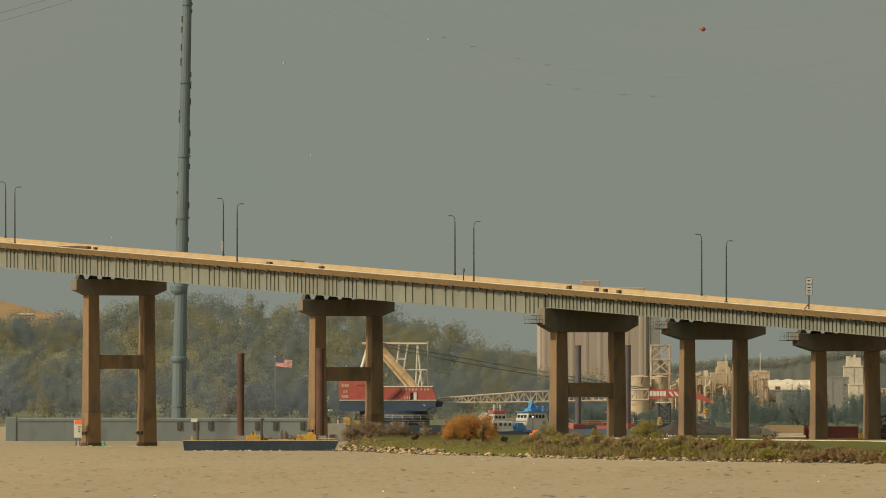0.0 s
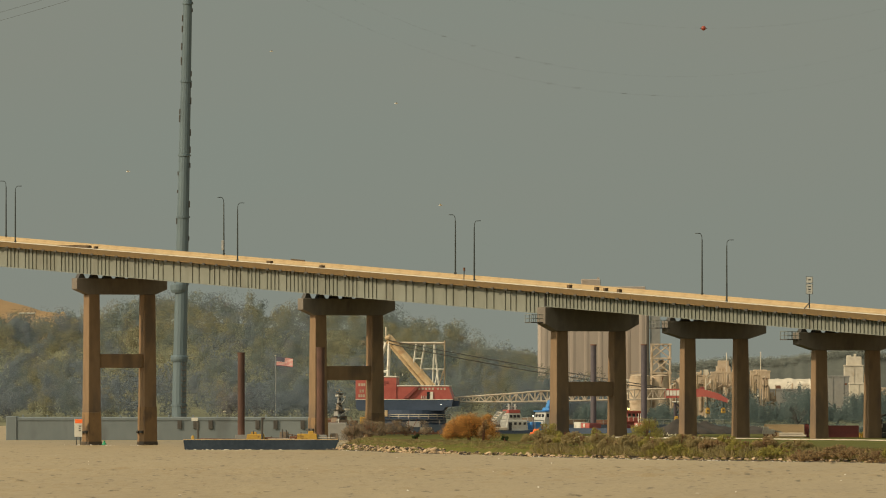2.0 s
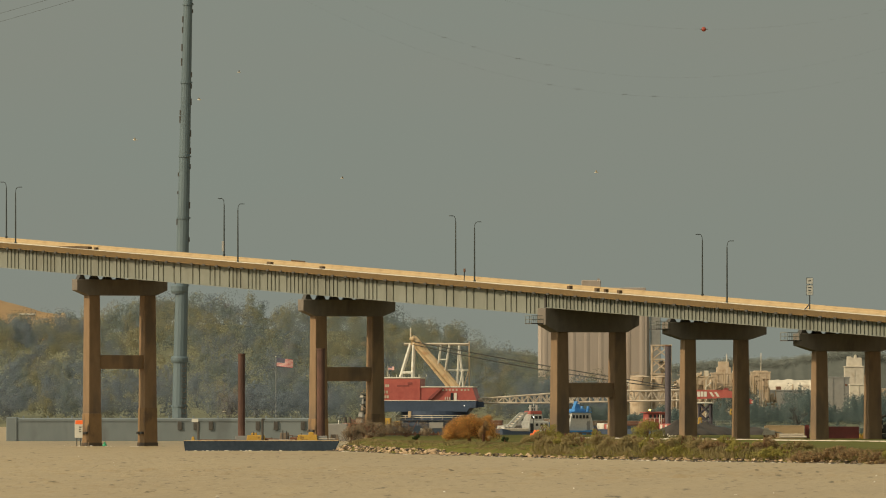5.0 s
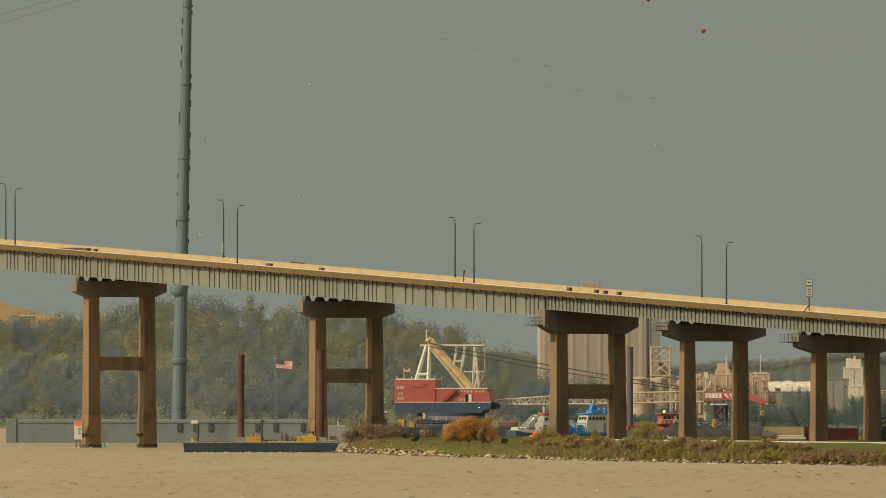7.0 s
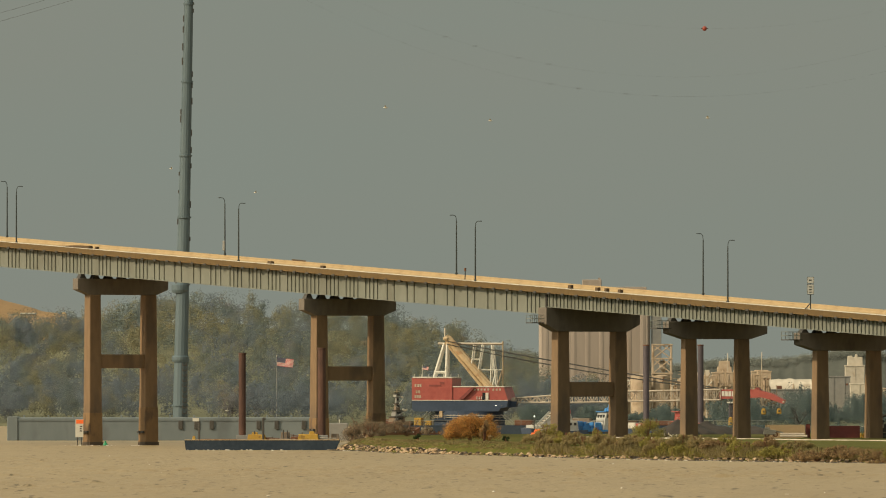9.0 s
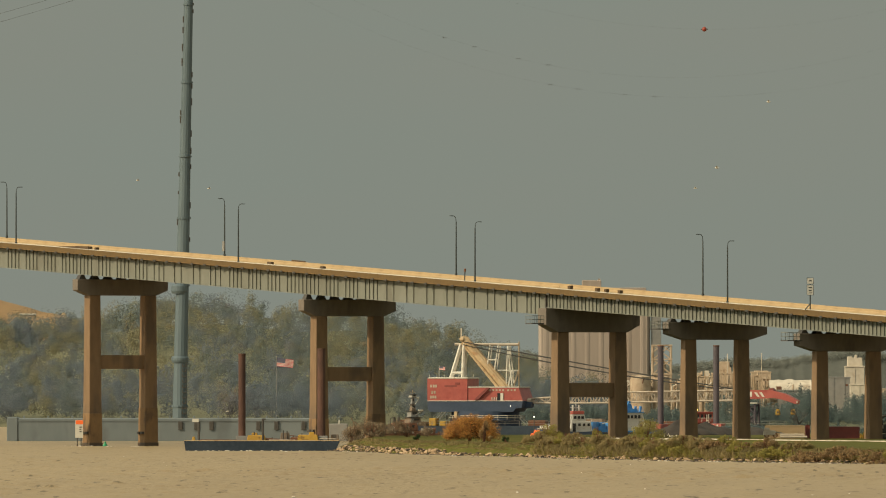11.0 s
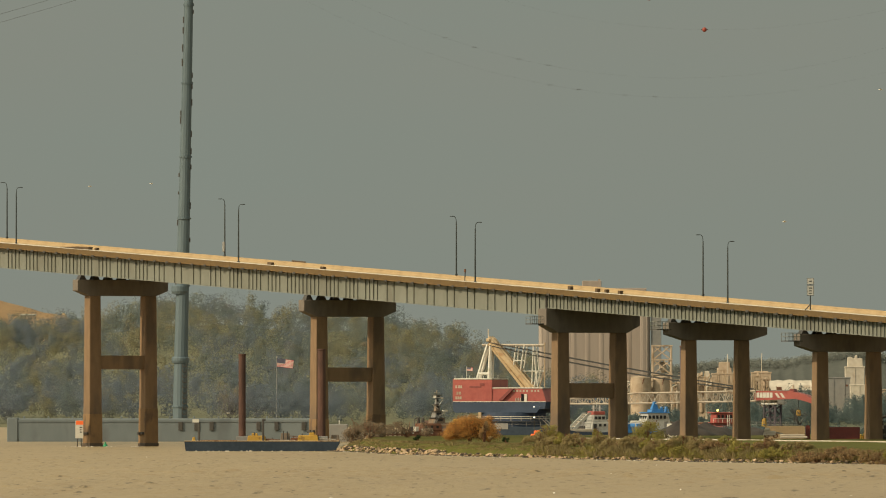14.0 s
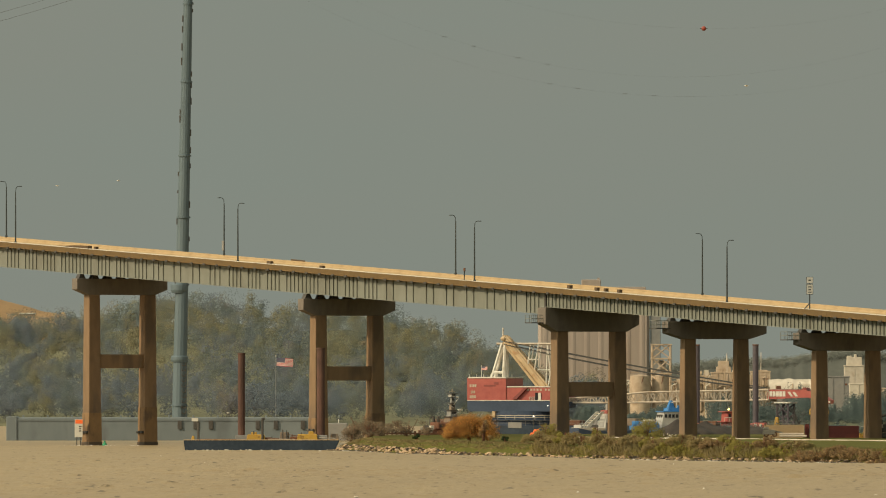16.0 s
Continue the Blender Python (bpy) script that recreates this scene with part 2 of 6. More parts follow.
SOOT = material("sooty brown paint", (0.125, 0.098, 0.073), (0.213, 0.163, 0.119), 0.8, coarse=0.6, fine=3, spots=(0.250, 0.150, 0.075))
BUSH_ORANGE = foliage("budding orange twigs", (0.38, 0.195, 0.060), (0.52, 0.275, 0.085), (0.31, 0.175, 0.070), 0.3, 0.0, sparse=0.45)
BUSH_GREEN = foliage("young green leaves", (0.235, 0.212, 0.062), (0.370, 0.318, 0.090), (0.300, 0.215, 0.090), 0.3, 0.0, sparse=0.35)
BUSH_BROWN = foliage("bare brown twigs", (0.235, 0.162, 0.086), (0.340, 0.236, 0.122), (0.270, 0.216, 0.090), 0.3, 0.0, sparse=0.35)


def water_material():
    """Silty water: broad pale and dark reaches, short wind ripples, and small painted marks for shaded wave faces."""
    m = material("silty river water", (0.276, 0.202, 0.110), (0.336, 0.253, 0.140), 0.4, coarse=0.02, fine=0.2, bump=0, spec=0.14, stretch=(1, 0.1, 1))
    n, l = m.node_tree.nodes, m.node_tree.links
    base = n["Principled BSDF"]
    tc = n.new("ShaderNodeTexCoord")

    def grain(scale, size, detail=4):
        mp, t = n.new("ShaderNodeMapping"), n.new("ShaderNodeTexNoise")
        mp.inputs["Scale"].default_value = scale
        t.inputs["Scale"].default_value, t.inputs["Detail"].default_value = size, detail
        l.new(tc.outputs["Object"], mp.inputs["Vector"])
        l.new(mp.outputs["Vector"], t.inputs["Vector"])
        return t.outputs["Fac"]
    bp = n.new("ShaderNodeBump")
    bp.inputs["Strength"].default_value, bp.inputs["Distance"].default_value = 0.42, 0.3
    l.new(grain((1.0, 0.14, 1), 1.1, 6), bp.inputs["Height"])
    l.new(bp.outputs["Normal"], base.inputs["Normal"])
    # dark dashes put into the colour as the shaded faces of wavelets
    wave_shade, mx = n.new("ShaderNodeValToRGB"), n.new("ShaderNodeMix")
    wave_shade.color_ramp.elements[0].position, wave_shade.color_ramp.elements[1].position = 0.62, 0.675
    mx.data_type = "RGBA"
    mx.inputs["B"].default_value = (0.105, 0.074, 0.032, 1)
    l.new(grain((0.8, 0.11, 1), 1.0, 3), wave_shade.inputs["Fac"])
    l.new(wave_shade.outputs["Color"], mx.inputs["Factor"])
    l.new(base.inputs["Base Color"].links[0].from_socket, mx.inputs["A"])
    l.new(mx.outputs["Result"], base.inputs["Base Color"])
    return m


WATER = water_material()


# ---- building helpers ----
def mesh_of(bm, name):
    me = bpy.data.meshes.new(name)
    bm.normal_update()
    bm.to_mesh(me)
    bm.free()
    return me


def part(name, bm, mat, parent=None, label="", at=None):
    """One mesh object from a bmesh (or a ready mesh), under a thing or a part."""
    me = bm if isinstance(bm, bpy.types.Mesh) else mesh_of(bm, name)
    if mat and not me.materials:
        me.materials.append(mat)
    ob = new(name, me)
    if parent:
        ob.parent = parent
    if at is not None:
        ob.matrix_basis = at
    if label:
        ob["label"] = label
    return ob


def thing(name, label, category, at=None, group="", kind=""):
    ob = new(name)
    if at is not None:
        ob.matrix_basis = at
    return tagged(ob, label, category, group, kind)


def block(bm, x0, x1, y0, y1, z0, z1, bevel=0.0, top=(0, 0)):
    """An upright block; top draws its upper edges in by so much along x and y."""
    tx, ty = top
    lo = [bm.verts.new(p) for p in ((x0, y0, z0), (x1, y0, z0), (x1, y1, z0), (x0, y1, z0))]
    hi = [bm.verts.new(p) for p in ((x0 + tx, y0 + ty, z1), (x1 - tx, y0 + ty, z1), (x1 - tx, y1 - ty, z1), (x0 + tx, y1 - ty, z1))]
    faces = [bm.faces.new(lo[::-1]), bm.faces.new(hi)]
    for i in range(4):
        faces.append(bm.faces.new((lo[i], lo[(i + 1) % 4], hi[(i + 1) % 4], hi[i])))
    if bevel:
        edges = {e for f in faces for e in f.edges}
        bmesh.ops.bevel(bm, geom=list(edges), offset=bevel, segments=1, affect="EDGES")
    return bm


def box(*args, **kw):
    return block(bmesh.new(), *args, **kw)


def bar(bm, a, b, r, sides=6, r2=None):
    """A round bar from a to b."""
    a, b = Vector(a), Vector(b)
    d = b - a
    turn = d.to_track_quat("Z", "Y").to_matrix()
    r2 = r if r2 is None else r2
    rings = []
    for c, rad in ((a, r), (b, r2)):
        rings.append([bm.verts.new(c + turn @ Vector((rad * math.cos(6.28318 * i / sides), rad * math.sin(6.28318 * i / sides), 0))) for i in range(sides)])
    for i in range(sides):
        bm.faces.new((rings[0][i], rings[0][(i + 1) % sides], rings[1][(i + 1) % sides], rings[1][i]))
    bm.faces.new(rings[0][::-1])
    bm.faces.new(rings[1])
    return bm


def bars(list_of, r, sides=6):
    bm = bmesh.new()
    for a, b in list_of:
        bar(bm, a, b, r, sides)
    return bm


def prism(outline, y0, y1):
    """A flat outline in x and z, drawn out from y0 to y1."""
    bm = bmesh.new()
    f = [bm.verts.new((x, y0, z)) for x, z in outline]
    g = [bm.verts.new((x, y1, z)) for x, z in outline]
    bm.faces.new(f)
    bm.faces.new(g[::-1])
    for i in range(len(f)):
        j = (i + 1) % len(f)
        bm.faces.new((f[j], f[i], g[i], g[j]))
    bmesh.ops.recalc_face_normals(bm, faces=bm.faces)
    return bm


def lathe(profile, sides=16):
    """Turned about z; profile rows of radius and height."""
    bm = bmesh.new()
    rings = [[bm.verts.new((r * math.cos(6.28318 * i / sides), r * math.sin(6.28318 * i / sides), z)) for i in range(sides)] for r, z in profile]
    for a, b in zip(rings, rings[1:]):
        for i in range(sides):
            j = (i + 1) % sides
            bm.faces.new((a[i], a[j], b[j], b[i]))
    bm.faces.new(rings[0][::-1])
    bm.faces.new(rings[-1])
    return bm


def tube(points, r, sides=6):
    """One bent round tube through the points."""
    bm = bmesh.new()
    pts = [Vector(q) for q in points]
    rings = []
    for i, c in enumerate(pts):
        d = pts[min(i + 1, len(pts) - 1)] - pts[max(i - 1, 0)]
        turn = d.to_track_quat("Z", "Y").to_matrix()
        rings.append([bm.verts.new(c + turn @ Vector((r * math.cos(6.28318 * k / sides), r * math.sin(6.28318 * k / sides), 0))) for k in range(sides)])
    for a, b in zip(rings, rings[1:]):
        for k in range(sides):
            j = (k + 1) % sides
            bm.faces.new((a[k], a[j], b[j], b[k]))
    bm.faces.new(rings[0][::-1])
    bm.faces.new(rings[-1])
    return bm


def sprig_mesh(name, crowns, rng, mat, count=212, size=0.39):
    """Crowns (x, y, z, width, height) of many small three-cornered sprigs."""
    vs, ns = [], []
    up = np.array([-0.1, -0.2, 0.35])
    for x, y, z, w, h in crowns:
        way = rng.normal(size=(count, 3))
        way /= np.linalg.norm(way, axis=1)[:, None]
        seed = rng.random(3) * 6.28
        lump = 1 + 0.18 * np.sin(way[:, 0] * 5 + seed[0]) + 0.18 * np.sin(way[:, 2] * 6 + seed[1]) + 0.1 * np.sin(way[:, 1] * 9 + seed[2])
        c = way * (lump * (1 - 0.35 * rng.random(count) ** 2))[:, None] * np.array([w / 2, w / 2, h / 2]) + np.array([x, y, z + h / 2])
        u = np.cross(way + 0.35 * rng.normal(size=(count, 3)), rng.normal(size=(count, 3)))
        u /= np.linalg.norm(u, axis=1)[:, None] + 1e-9
        v = np.cross(way, u)
        k = size * (0.5 + rng.random(count))[:, None]
        vs.append(np.stack((c - u * k * 0.5 - v * k * 0.3, c + u * k * 0.5 - v * k * 0.3, c + v * k * 0.6), axis=1).reshape(-1, 3))
        lean = way + up + 0.08 * rng.normal(size=(count, 3))
        ns.append(np.repeat(lean / np.linalg.norm(lean, axis=1)[:, None], 3, axis=0))
    pts = np.concatenate(vs)
    n = len(pts)
    me = bpy.data.meshes.new(name)
    me.vertices.add(n)
    me.vertices.foreach_set("co", pts.astype(np.float32).ravel())
    me.loops.add(n)
    me.loops.foreach_set("vertex_index", np.arange(n, dtype=np.int32))
    me.polygons.add(n // 3)
    me.polygons.foreach_set("loop_start", np.arange(0, n, 3, dtype=np.int32))
    me.update(calc_edges=True)
    me.materials.append(mat)
    me.shade_smooth()
    me.normals_split_custom_set_from_vertices(np.concatenate(ns).tolist())
    return me


def strand_mesh(name, tufts, rng, mat):
    """Upright blades and twigs in tufts (x, y, z, spread, height, count)."""
    vs, ns = [], []
    for x, y, z, spread, h, count in tufts:
        foot = np.stack((x + spread * (rng.random(count) - 0.5), y + spread * (rng.random(count) - 0.5), np.full(count, z - 0.08)), axis=1)
        tall = h * (0.45 + 0.55 * rng.random(count))
        tip = foot + np.stack((tall * 0.22 * rng.normal(size=count), tall * 0.22 * rng.normal(size=count), tall), axis=1)
        a = rng.random(count) * 3.14
        wide = 0.018 + 0.02 * rng.random(count)
        side = np.stack((np.cos(a) * wide, np.sin(a) * wide, np.zeros(count)), axis=1)
        mid = foot * 0.45 + tip * 0.55
        vs.append(np.stack((foot - side * 0.6, mid + side, tip, mid - side), axis=1).reshape(-1, 3))
        lean = np.stack((0.2 * rng.normal(size=count) - 0.2, 0.2 * rng.normal(size=count) - 0.4, np.full(count, 0.8)), axis=1)
        lean /= np.linalg.norm(lean, axis=1)[:, None]
        ns.append(np.repeat(lean, 4, axis=0))
    pts = np.concatenate(vs)
    me = bpy.data.meshes.new(name)
    me.from_pydata(pts.tolist(), [], np.arange(len(pts)).reshape(-1, 4).tolist())
    me.materials.append(mat)
    me.shade_smooth()
    me.normals_split_custom_set_from_vertices(np.concatenate(ns).tolist())
    return me


# ---- the river, the spit of land and the far bank ----
def river():
    """One sheet of water to the horizon, with real waves where it lies in front."""
    def steps(lo, hi, d, far_lo, far_hi):
        a, b = np.arange(lo, hi + d, d), []
        out, g, x = [], d, lo
        while x > far_lo:
            g *= 1.7
            x -= g
            out.append(max(x, far_lo))
        up, g, x = [], d, a[-1]
        while x < far_hi:
            g *= 1.7
            x += g
            up.append(min(x, far_hi))
        return np.array(out[::-1] + a.tolist() + up)
    xs = steps(-95.0, 95.0, 0.42, -4500, 4500)
    ys = steps(880.0, 1720.0, 1.4, -3000, 4900)
    gx, gy = np.meshgrid(xs, ys)
    rng = np.random.default_rng(4)
    h = np.zeros_like(gx)
    for i in range(46):
        length = 1.3 * (3.6 ** rng.random())
        way = radians(-70 + rng.normal() * 38)
        kx, ky = 6.2832 / length * math.cos(way), 6.2832 / length * math.sin(way)
        h += 0.0075 * length ** 0.8 * np.sin(kx * gx + ky * gy + rng.random() * 6.28)
    gust = 0.65 + 0.35 * np.sin(gx * 0.031 + 1.3 + 0.6 * np.sin(gy * 0.011)) * np.sin(gy * 0.017)
    h = h * gust
    h = h + 1.2 * np.maximum(h, 0) ** 2
    edge = np.clip((gx + 99) / 8, 0, 1) * np.clip((99 - gx) / 8, 0, 1) * np.clip((gy - 870) / 12, 0, 1) * np.clip((1726 - gy) / 150, 0, 1)
    h *= edge
    nx, ny = len(xs), len(ys)
    idx = np.arange(nx * ny).reshape(ny, nx)
    quads = np.stack((idx[:-1, :-1], idx[:-1, 1:], idx[1:, 1:], idx[1:, :-1]), axis=-1).reshape(-1, 4)
    me = bpy.data.meshes.new("water")
    me.from_pydata(np.stack((gx, gy, h), axis=-1).reshape(-1, 3).tolist(), [], quads.tolist())
    me.shade_smooth()
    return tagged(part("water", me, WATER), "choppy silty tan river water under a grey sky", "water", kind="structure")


water = river()


def foam():
    """Small white flecks where wavelets break."""
    rng = np.random.default_rng(6)
    vs, fs = [], []
    for i in range(30):
        y = 905 + 780 * rng.random() ** 1.3
        x = (rng.random() - 0.5) * 0.085 * y
        w, d, h = 0.08 + 0.24 * rng.random() ** 3, 0.3, 0.03 + 0.05 * rng.random()
        k = len(vs)
        vs += [(x - w, y, 0.03), (x, y - d, 0.02), (x + w, y, 0.03), (x, y + d, 0.02), (x - w * 0.4, y, 0.06 + h), (x + w * 0.5, y, 0.05 + h)]
        fs += [(k, k + 1, k + 4), (k + 1, k + 5, k + 4), (k + 1, k + 2, k + 5), (k + 2, k + 3, k + 5), (k + 3, k + 4, k + 5), (k + 3, k, k + 4)]
    me = bpy.data.meshes.new("foam")
    me.from_pydata(vs, [], fs)
    return tagged(part("foam", me, FOAM), "small white foam flecks on the choppy water", "foam", kind="stuff")


flecks = foam()

def wash(rng, lines):
    """White wash along waterlines; lines are rows of x0, x1, y and the number of flecks."""
    vs, fs = [], []
    for x0, x1, y, n in lines:
        for i in range(n):
            x, w, h = x0 + (x1 - x0) * rng.random(), 0.05 + 0.3 * rng.random() ** 2, 0.01 + 0.06 * rng.random() ** 2
            yy, k = y - 0.5 * rng.random(), len(vs)
            vs += [(x - w, yy, -0.05), (x + w, yy, -0.05), (x + w * 0.3, yy + 0.4, -0.05), (x - w * 0.3, yy + 0.05, 0.08 + h), (x + w * 0.6, yy + 0.1, 0.05 + h * 0.6)]
            fs += [(k, k + 1, k + 4, k + 3), (k + 1, k + 2, k + 4), (k + 2, k + 3, k + 4), (k + 2, k, k + 3)]
    me = bpy.data.meshes.new("wash")
    me.from_pydata(vs, [], fs)
    return tagged(part("wash", me, FOAM), "white wash where waves break on hulls and rocks", "foam", kind="stuff")


SHORE = [(-16.3, 1682), (-11.63, 1655), (-6.52, 1590), (1.21, 1545), (8.54, 1510), (15.53, 1474), (24.27, 1438), (32.05, 1410), (41.59, 1384), (51.71, 1352), (70.77, 1300)]
BACK = [(-16.16, 1800), (-9.39, 1850), (-0.36, 1870), (20.02, 1900), (45.01, 1980), (111.60, 2050)]


def shore_at(x):
    for (xa, ya), (xb, yb) in zip(SHORE, SHORE[1:]):
        if xa <= x <= xb:
            return ya + (yb - ya) * (x - xa) / (xb - xa)
    return SHORE[0][1] if x < SHORE[0][0] else SHORE[-1][1]


def back_at(x):
    for (xa, ya), (xb, yb) in zip(BACK, BACK[1:]):
        if xa <= x <= xb:
            return ya + (yb - ya) * (x - xa) / (xb - xa)
    return BACK[0][1] if x < BACK[0][0] else BACK[-1][1]


def land_height(x, y):
    front, rear = shore_at(x), back_at(x)
    e = min(max(y - front, 0) / 14, max(rear - y, 0) / 10, max(x - SHORE[0][0], 0) / 5, 1)
    return -0.8 + 2.5 * max(e, 0) ** 0.6 + 0.12 * noise.noise((x * 0.2, y * 0.05, 0)) * e


def spit():
    bm = bmesh.new()
    x0, x1, nx, ny = SHORE[0][0], SHORE[-1][0], 150, 44
    grid = []
    for i in range(nx + 1):
        x = x0 + (x1 - x0) * i / nx
        a, b = shore_at(x), back_at(x)
        row = []
        for j in range(ny + 1):
            f = (j / ny) ** 1.6
            y = a + (b - a) * f
            row.append(bm.verts.new((x, y, land_height(x, y))))
        grid.append(row)
    for i in range(nx):
        for j in range(ny):
            bm.faces.new((grid[i][j], grid[i + 1][j], grid[i + 1][j + 1], grid[i][j + 1])).smooth = True
    return tagged(part("ground", bm, GRASS), "low grassy spit of land with worn brown patches", "ground", kind="structure")


ground = spit()

CREST = [(-173, 24.7), (-138, 24.7), (-127, 25.4), (-118, 24.0), (-106, 26.5), (-94, 29.1), (-80, 30.0), (-67, 30.5), (-55, 28.7), (-43, 27.6), (-29, 28.2), (-15, 25.3), (-6, 23.6), (3, 21.2), (12, 15.6), (19, 13.0), (31, 11.8), (48, 8.5), (73, 3.5)]


def crest(x):
    """Height of the ground along the wooded hill's crest."""
    for (xa, za), (xb, zb) in zip(CREST, CREST[1:]):
        if xa <= x <= xb:
            return za + (zb - za) * (x - xa) / (xb - xa)
    return CREST[0][1] if x < CREST[0][0] else 1.5


def hill_height(x, y):
    """The far bank: a beach at 3000 m, a hill that crests at 3600 m on one side, flat land on the other."""
    f = min(max((y - 3005) / 595, 0), 1)
    s = f * f * (3 - 2 * f)
    z = -0.5 + 2.0 * min(max((y - 3000) / 20, 0), 1)
    return z + (crest(x) - 1.5) * s + 1.5 * noise.noise((x * 0.012, y * 0.012, 0)) * s


def far_bank():
    bm = bmesh.new()
    xs = list(range(-900, -160, 60)) + list(range(-160, 161, 5)) + list(range(200, 1000, 80))
    ys = [3000, 3010] + list(range(3030, 3640, 30)) + [3800, 4000, 4300, 4800]
    grid = [[bm.verts.new((x, y, hill_height(x, y))) for y in ys] for x in xs]
    for i in range(len(xs) - 1):
        for j in range(len(ys) - 1):
            bm.faces.new((grid[i][j], grid[i + 1][j], grid[i + 1][j + 1], grid[i][j + 1])).smooth = True
    return tagged(part("far_bank", bm, UNDERGROWTH), "far river bank of dull undergrowth below a wooded hill", "river bank", kind="structure")


far_bank()


def woodland():
    """The spring wood that covers the hill: far too many trees to count."""
    rng = np.random.default_rng(11)
    kinds = ([], [], [])
    for i in range(1150):
        y = 3012 + 640 * rng.random() ** 1.1
        x = -170 + 240 * rng.random()
        if i > 1030:
            x, y = -176 + 64 * rng.random(), 3450 + 80 * rng.random()
        g = hill_height(x, y)
        if x > 44 or (crest(x) < 6 and y > 3150):
            continue
        h = 6.5 + 5.5 * rng.random()
        if y > 3520 and x < -120:
            h *= 0.75
        w = h * (0.6 + 0.4 * rng.random())
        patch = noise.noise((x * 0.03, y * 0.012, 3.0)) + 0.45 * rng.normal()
        # lower slopes lean to the hazed grey tint, the crest to yellow
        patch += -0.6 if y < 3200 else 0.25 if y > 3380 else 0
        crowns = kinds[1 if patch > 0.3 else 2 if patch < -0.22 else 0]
        for k in range(5):
            part_w = w * rng.uniform(0.42, 0.66)
            crowns.append((x + rng.normal() * w * 0.26, y + rng.normal() * w * 0.26, g - 0.4 + (h - part_w) * (k + 0.6 * rng.random()) / 4.6, part_w, part_w * rng.uniform(0.85, 1.2)))
    for crowns, mat, label in zip(kinds, (WOODS, WOODS_YELLOW, WOODS_GREY), ("olive green spring woodland on the hill", "yellow green budding trees scattered over the hill", "haze-greyed trees scattered over the hill")):
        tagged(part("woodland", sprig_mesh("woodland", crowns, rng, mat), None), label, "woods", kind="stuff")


woodland()


def evergreens():
    """The dark low tree belt along the flat part of the far bank."""
    rng = np.random.default_rng(12)
    crowns = []
    for i in range(620):
        x = 20 + 130 * rng.random()
        y = 3003 + 60 * rng.random()
        tall = 5.5 + 2.0 * math.sin(x * 0.35) + 1.2 * math.sin(x * 0.9)
        h = max(3, tall + 3 * rng.random()) * (1.0 if x > 70 else 0.6)
        if i % 9 == 0 and x > 60:
            for k in range(6):
                crowns.append((x + rng.normal() * 0.1, y, -0.9 + h * 0.19 * k, h * (0.56 - 0.088 * k), h * 0.3))
            continue
        for k in range(3):
            crowns.append((x + rng.normal() * h * 0.12, y + rng.normal() * h * 0.12, -0.9 + h * 0.3 * k, h * (0.58 - 0.15 * k), h * 0.5))
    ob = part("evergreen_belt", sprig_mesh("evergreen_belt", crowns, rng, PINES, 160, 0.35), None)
    return tagged(ob, "belt of dark green trees along the far bank", "trees", kind="stuff")


evergreens()


def far_ridge():
    """A low wooded ridge beyond the works, its slope left smooth to suggest haze, ragged only along its top."""
    rng = np.random.default_rng(13)
    crowns = []
    bm = bmesh.new()
    prev = None
    for i in range(161):
        x = 10 + 220 * i / 160
        z = 22.5 + 2.2 * math.sin(x * 0.045 + 0.6) + 0.9 * math.sin(x * 0.13) + 0.8 * noise.noise((x * 0.4, 0, 0))
        now = [bm.verts.new((x, 4440 + 4 * noise.noise((x * 0.3, 5, 0)), 0)), bm.verts.new((x, 4475 + 5 * noise.noise((x * 0.3, 9, 0)), z * 0.7)), bm.verts.new((x, 4500, z)), bm.verts.new((x, 4700, 0))]
        if prev:
            for a, b in zip(range(3), range(1, 4)):
                bm.faces.new((prev[a], now[a], now[b], prev[b])).smooth = True
        prev = now
        for k in range(9):
            h = 2.6 + 2.2 * rng.random()
            crowns.append((x + rng.random() * 1.4, 4488 + 13 * rng.random(), z - h * rng.uniform(0.6, 1.5), h * 1.2, h))
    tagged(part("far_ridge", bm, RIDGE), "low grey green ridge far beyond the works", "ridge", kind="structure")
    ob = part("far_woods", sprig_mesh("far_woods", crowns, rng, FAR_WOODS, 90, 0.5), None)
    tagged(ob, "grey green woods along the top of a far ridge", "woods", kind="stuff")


far_ridge()


# ---- the bridge ----
# Its own space: x along the bridge (nearer to the river mouth with growing x), y across to the far side, z down its 5.4 % fall.
BAY = 67.6
FALL = 0.0540
BRIDGE = Matrix.Translation((-68.78, 1865, 0)) @ Matrix.Rotation(radians(-57.0), 4, "Z")
bridge = thing("bridge", "long concrete and steel girder bridge with a bare tan deck", "bridge", BRIDGE, kind="structure")
WIDE = 17.6
TOP = 32.5


def deck_z(x):
    return TOP - FALL * x


def along(x0, x1, profile, step=16.9):
    """A section in y and z below the barrier's top, drawn out along the falling deck."""
    bm = bmesh.new()
    n = max(1, round((x1 - x0) / step))
    rings = []
    for i in range(n + 1):
        x = x0 + (x1 - x0) * i / n
        rings.append([bm.verts.new((x, y, deck_z(x) + z)) for y, z in profile])
    k = len(profile)
    for a, b in zip(rings, rings[1:]):
        for i in range(k):
            j = (i + 1) % k
            bm.faces.new((a[i], a[j], b[j], b[i]))
    bm.faces.new(rings[0][::-1])
    bm.faces.new(rings[-1])
    bmesh.ops.recalc_face_normals(bm, faces=bm.faces)
    return bm


X0, X1 = -110.0, 330.0
JOINT = 2.258 * BAY
CROSS = 0.24
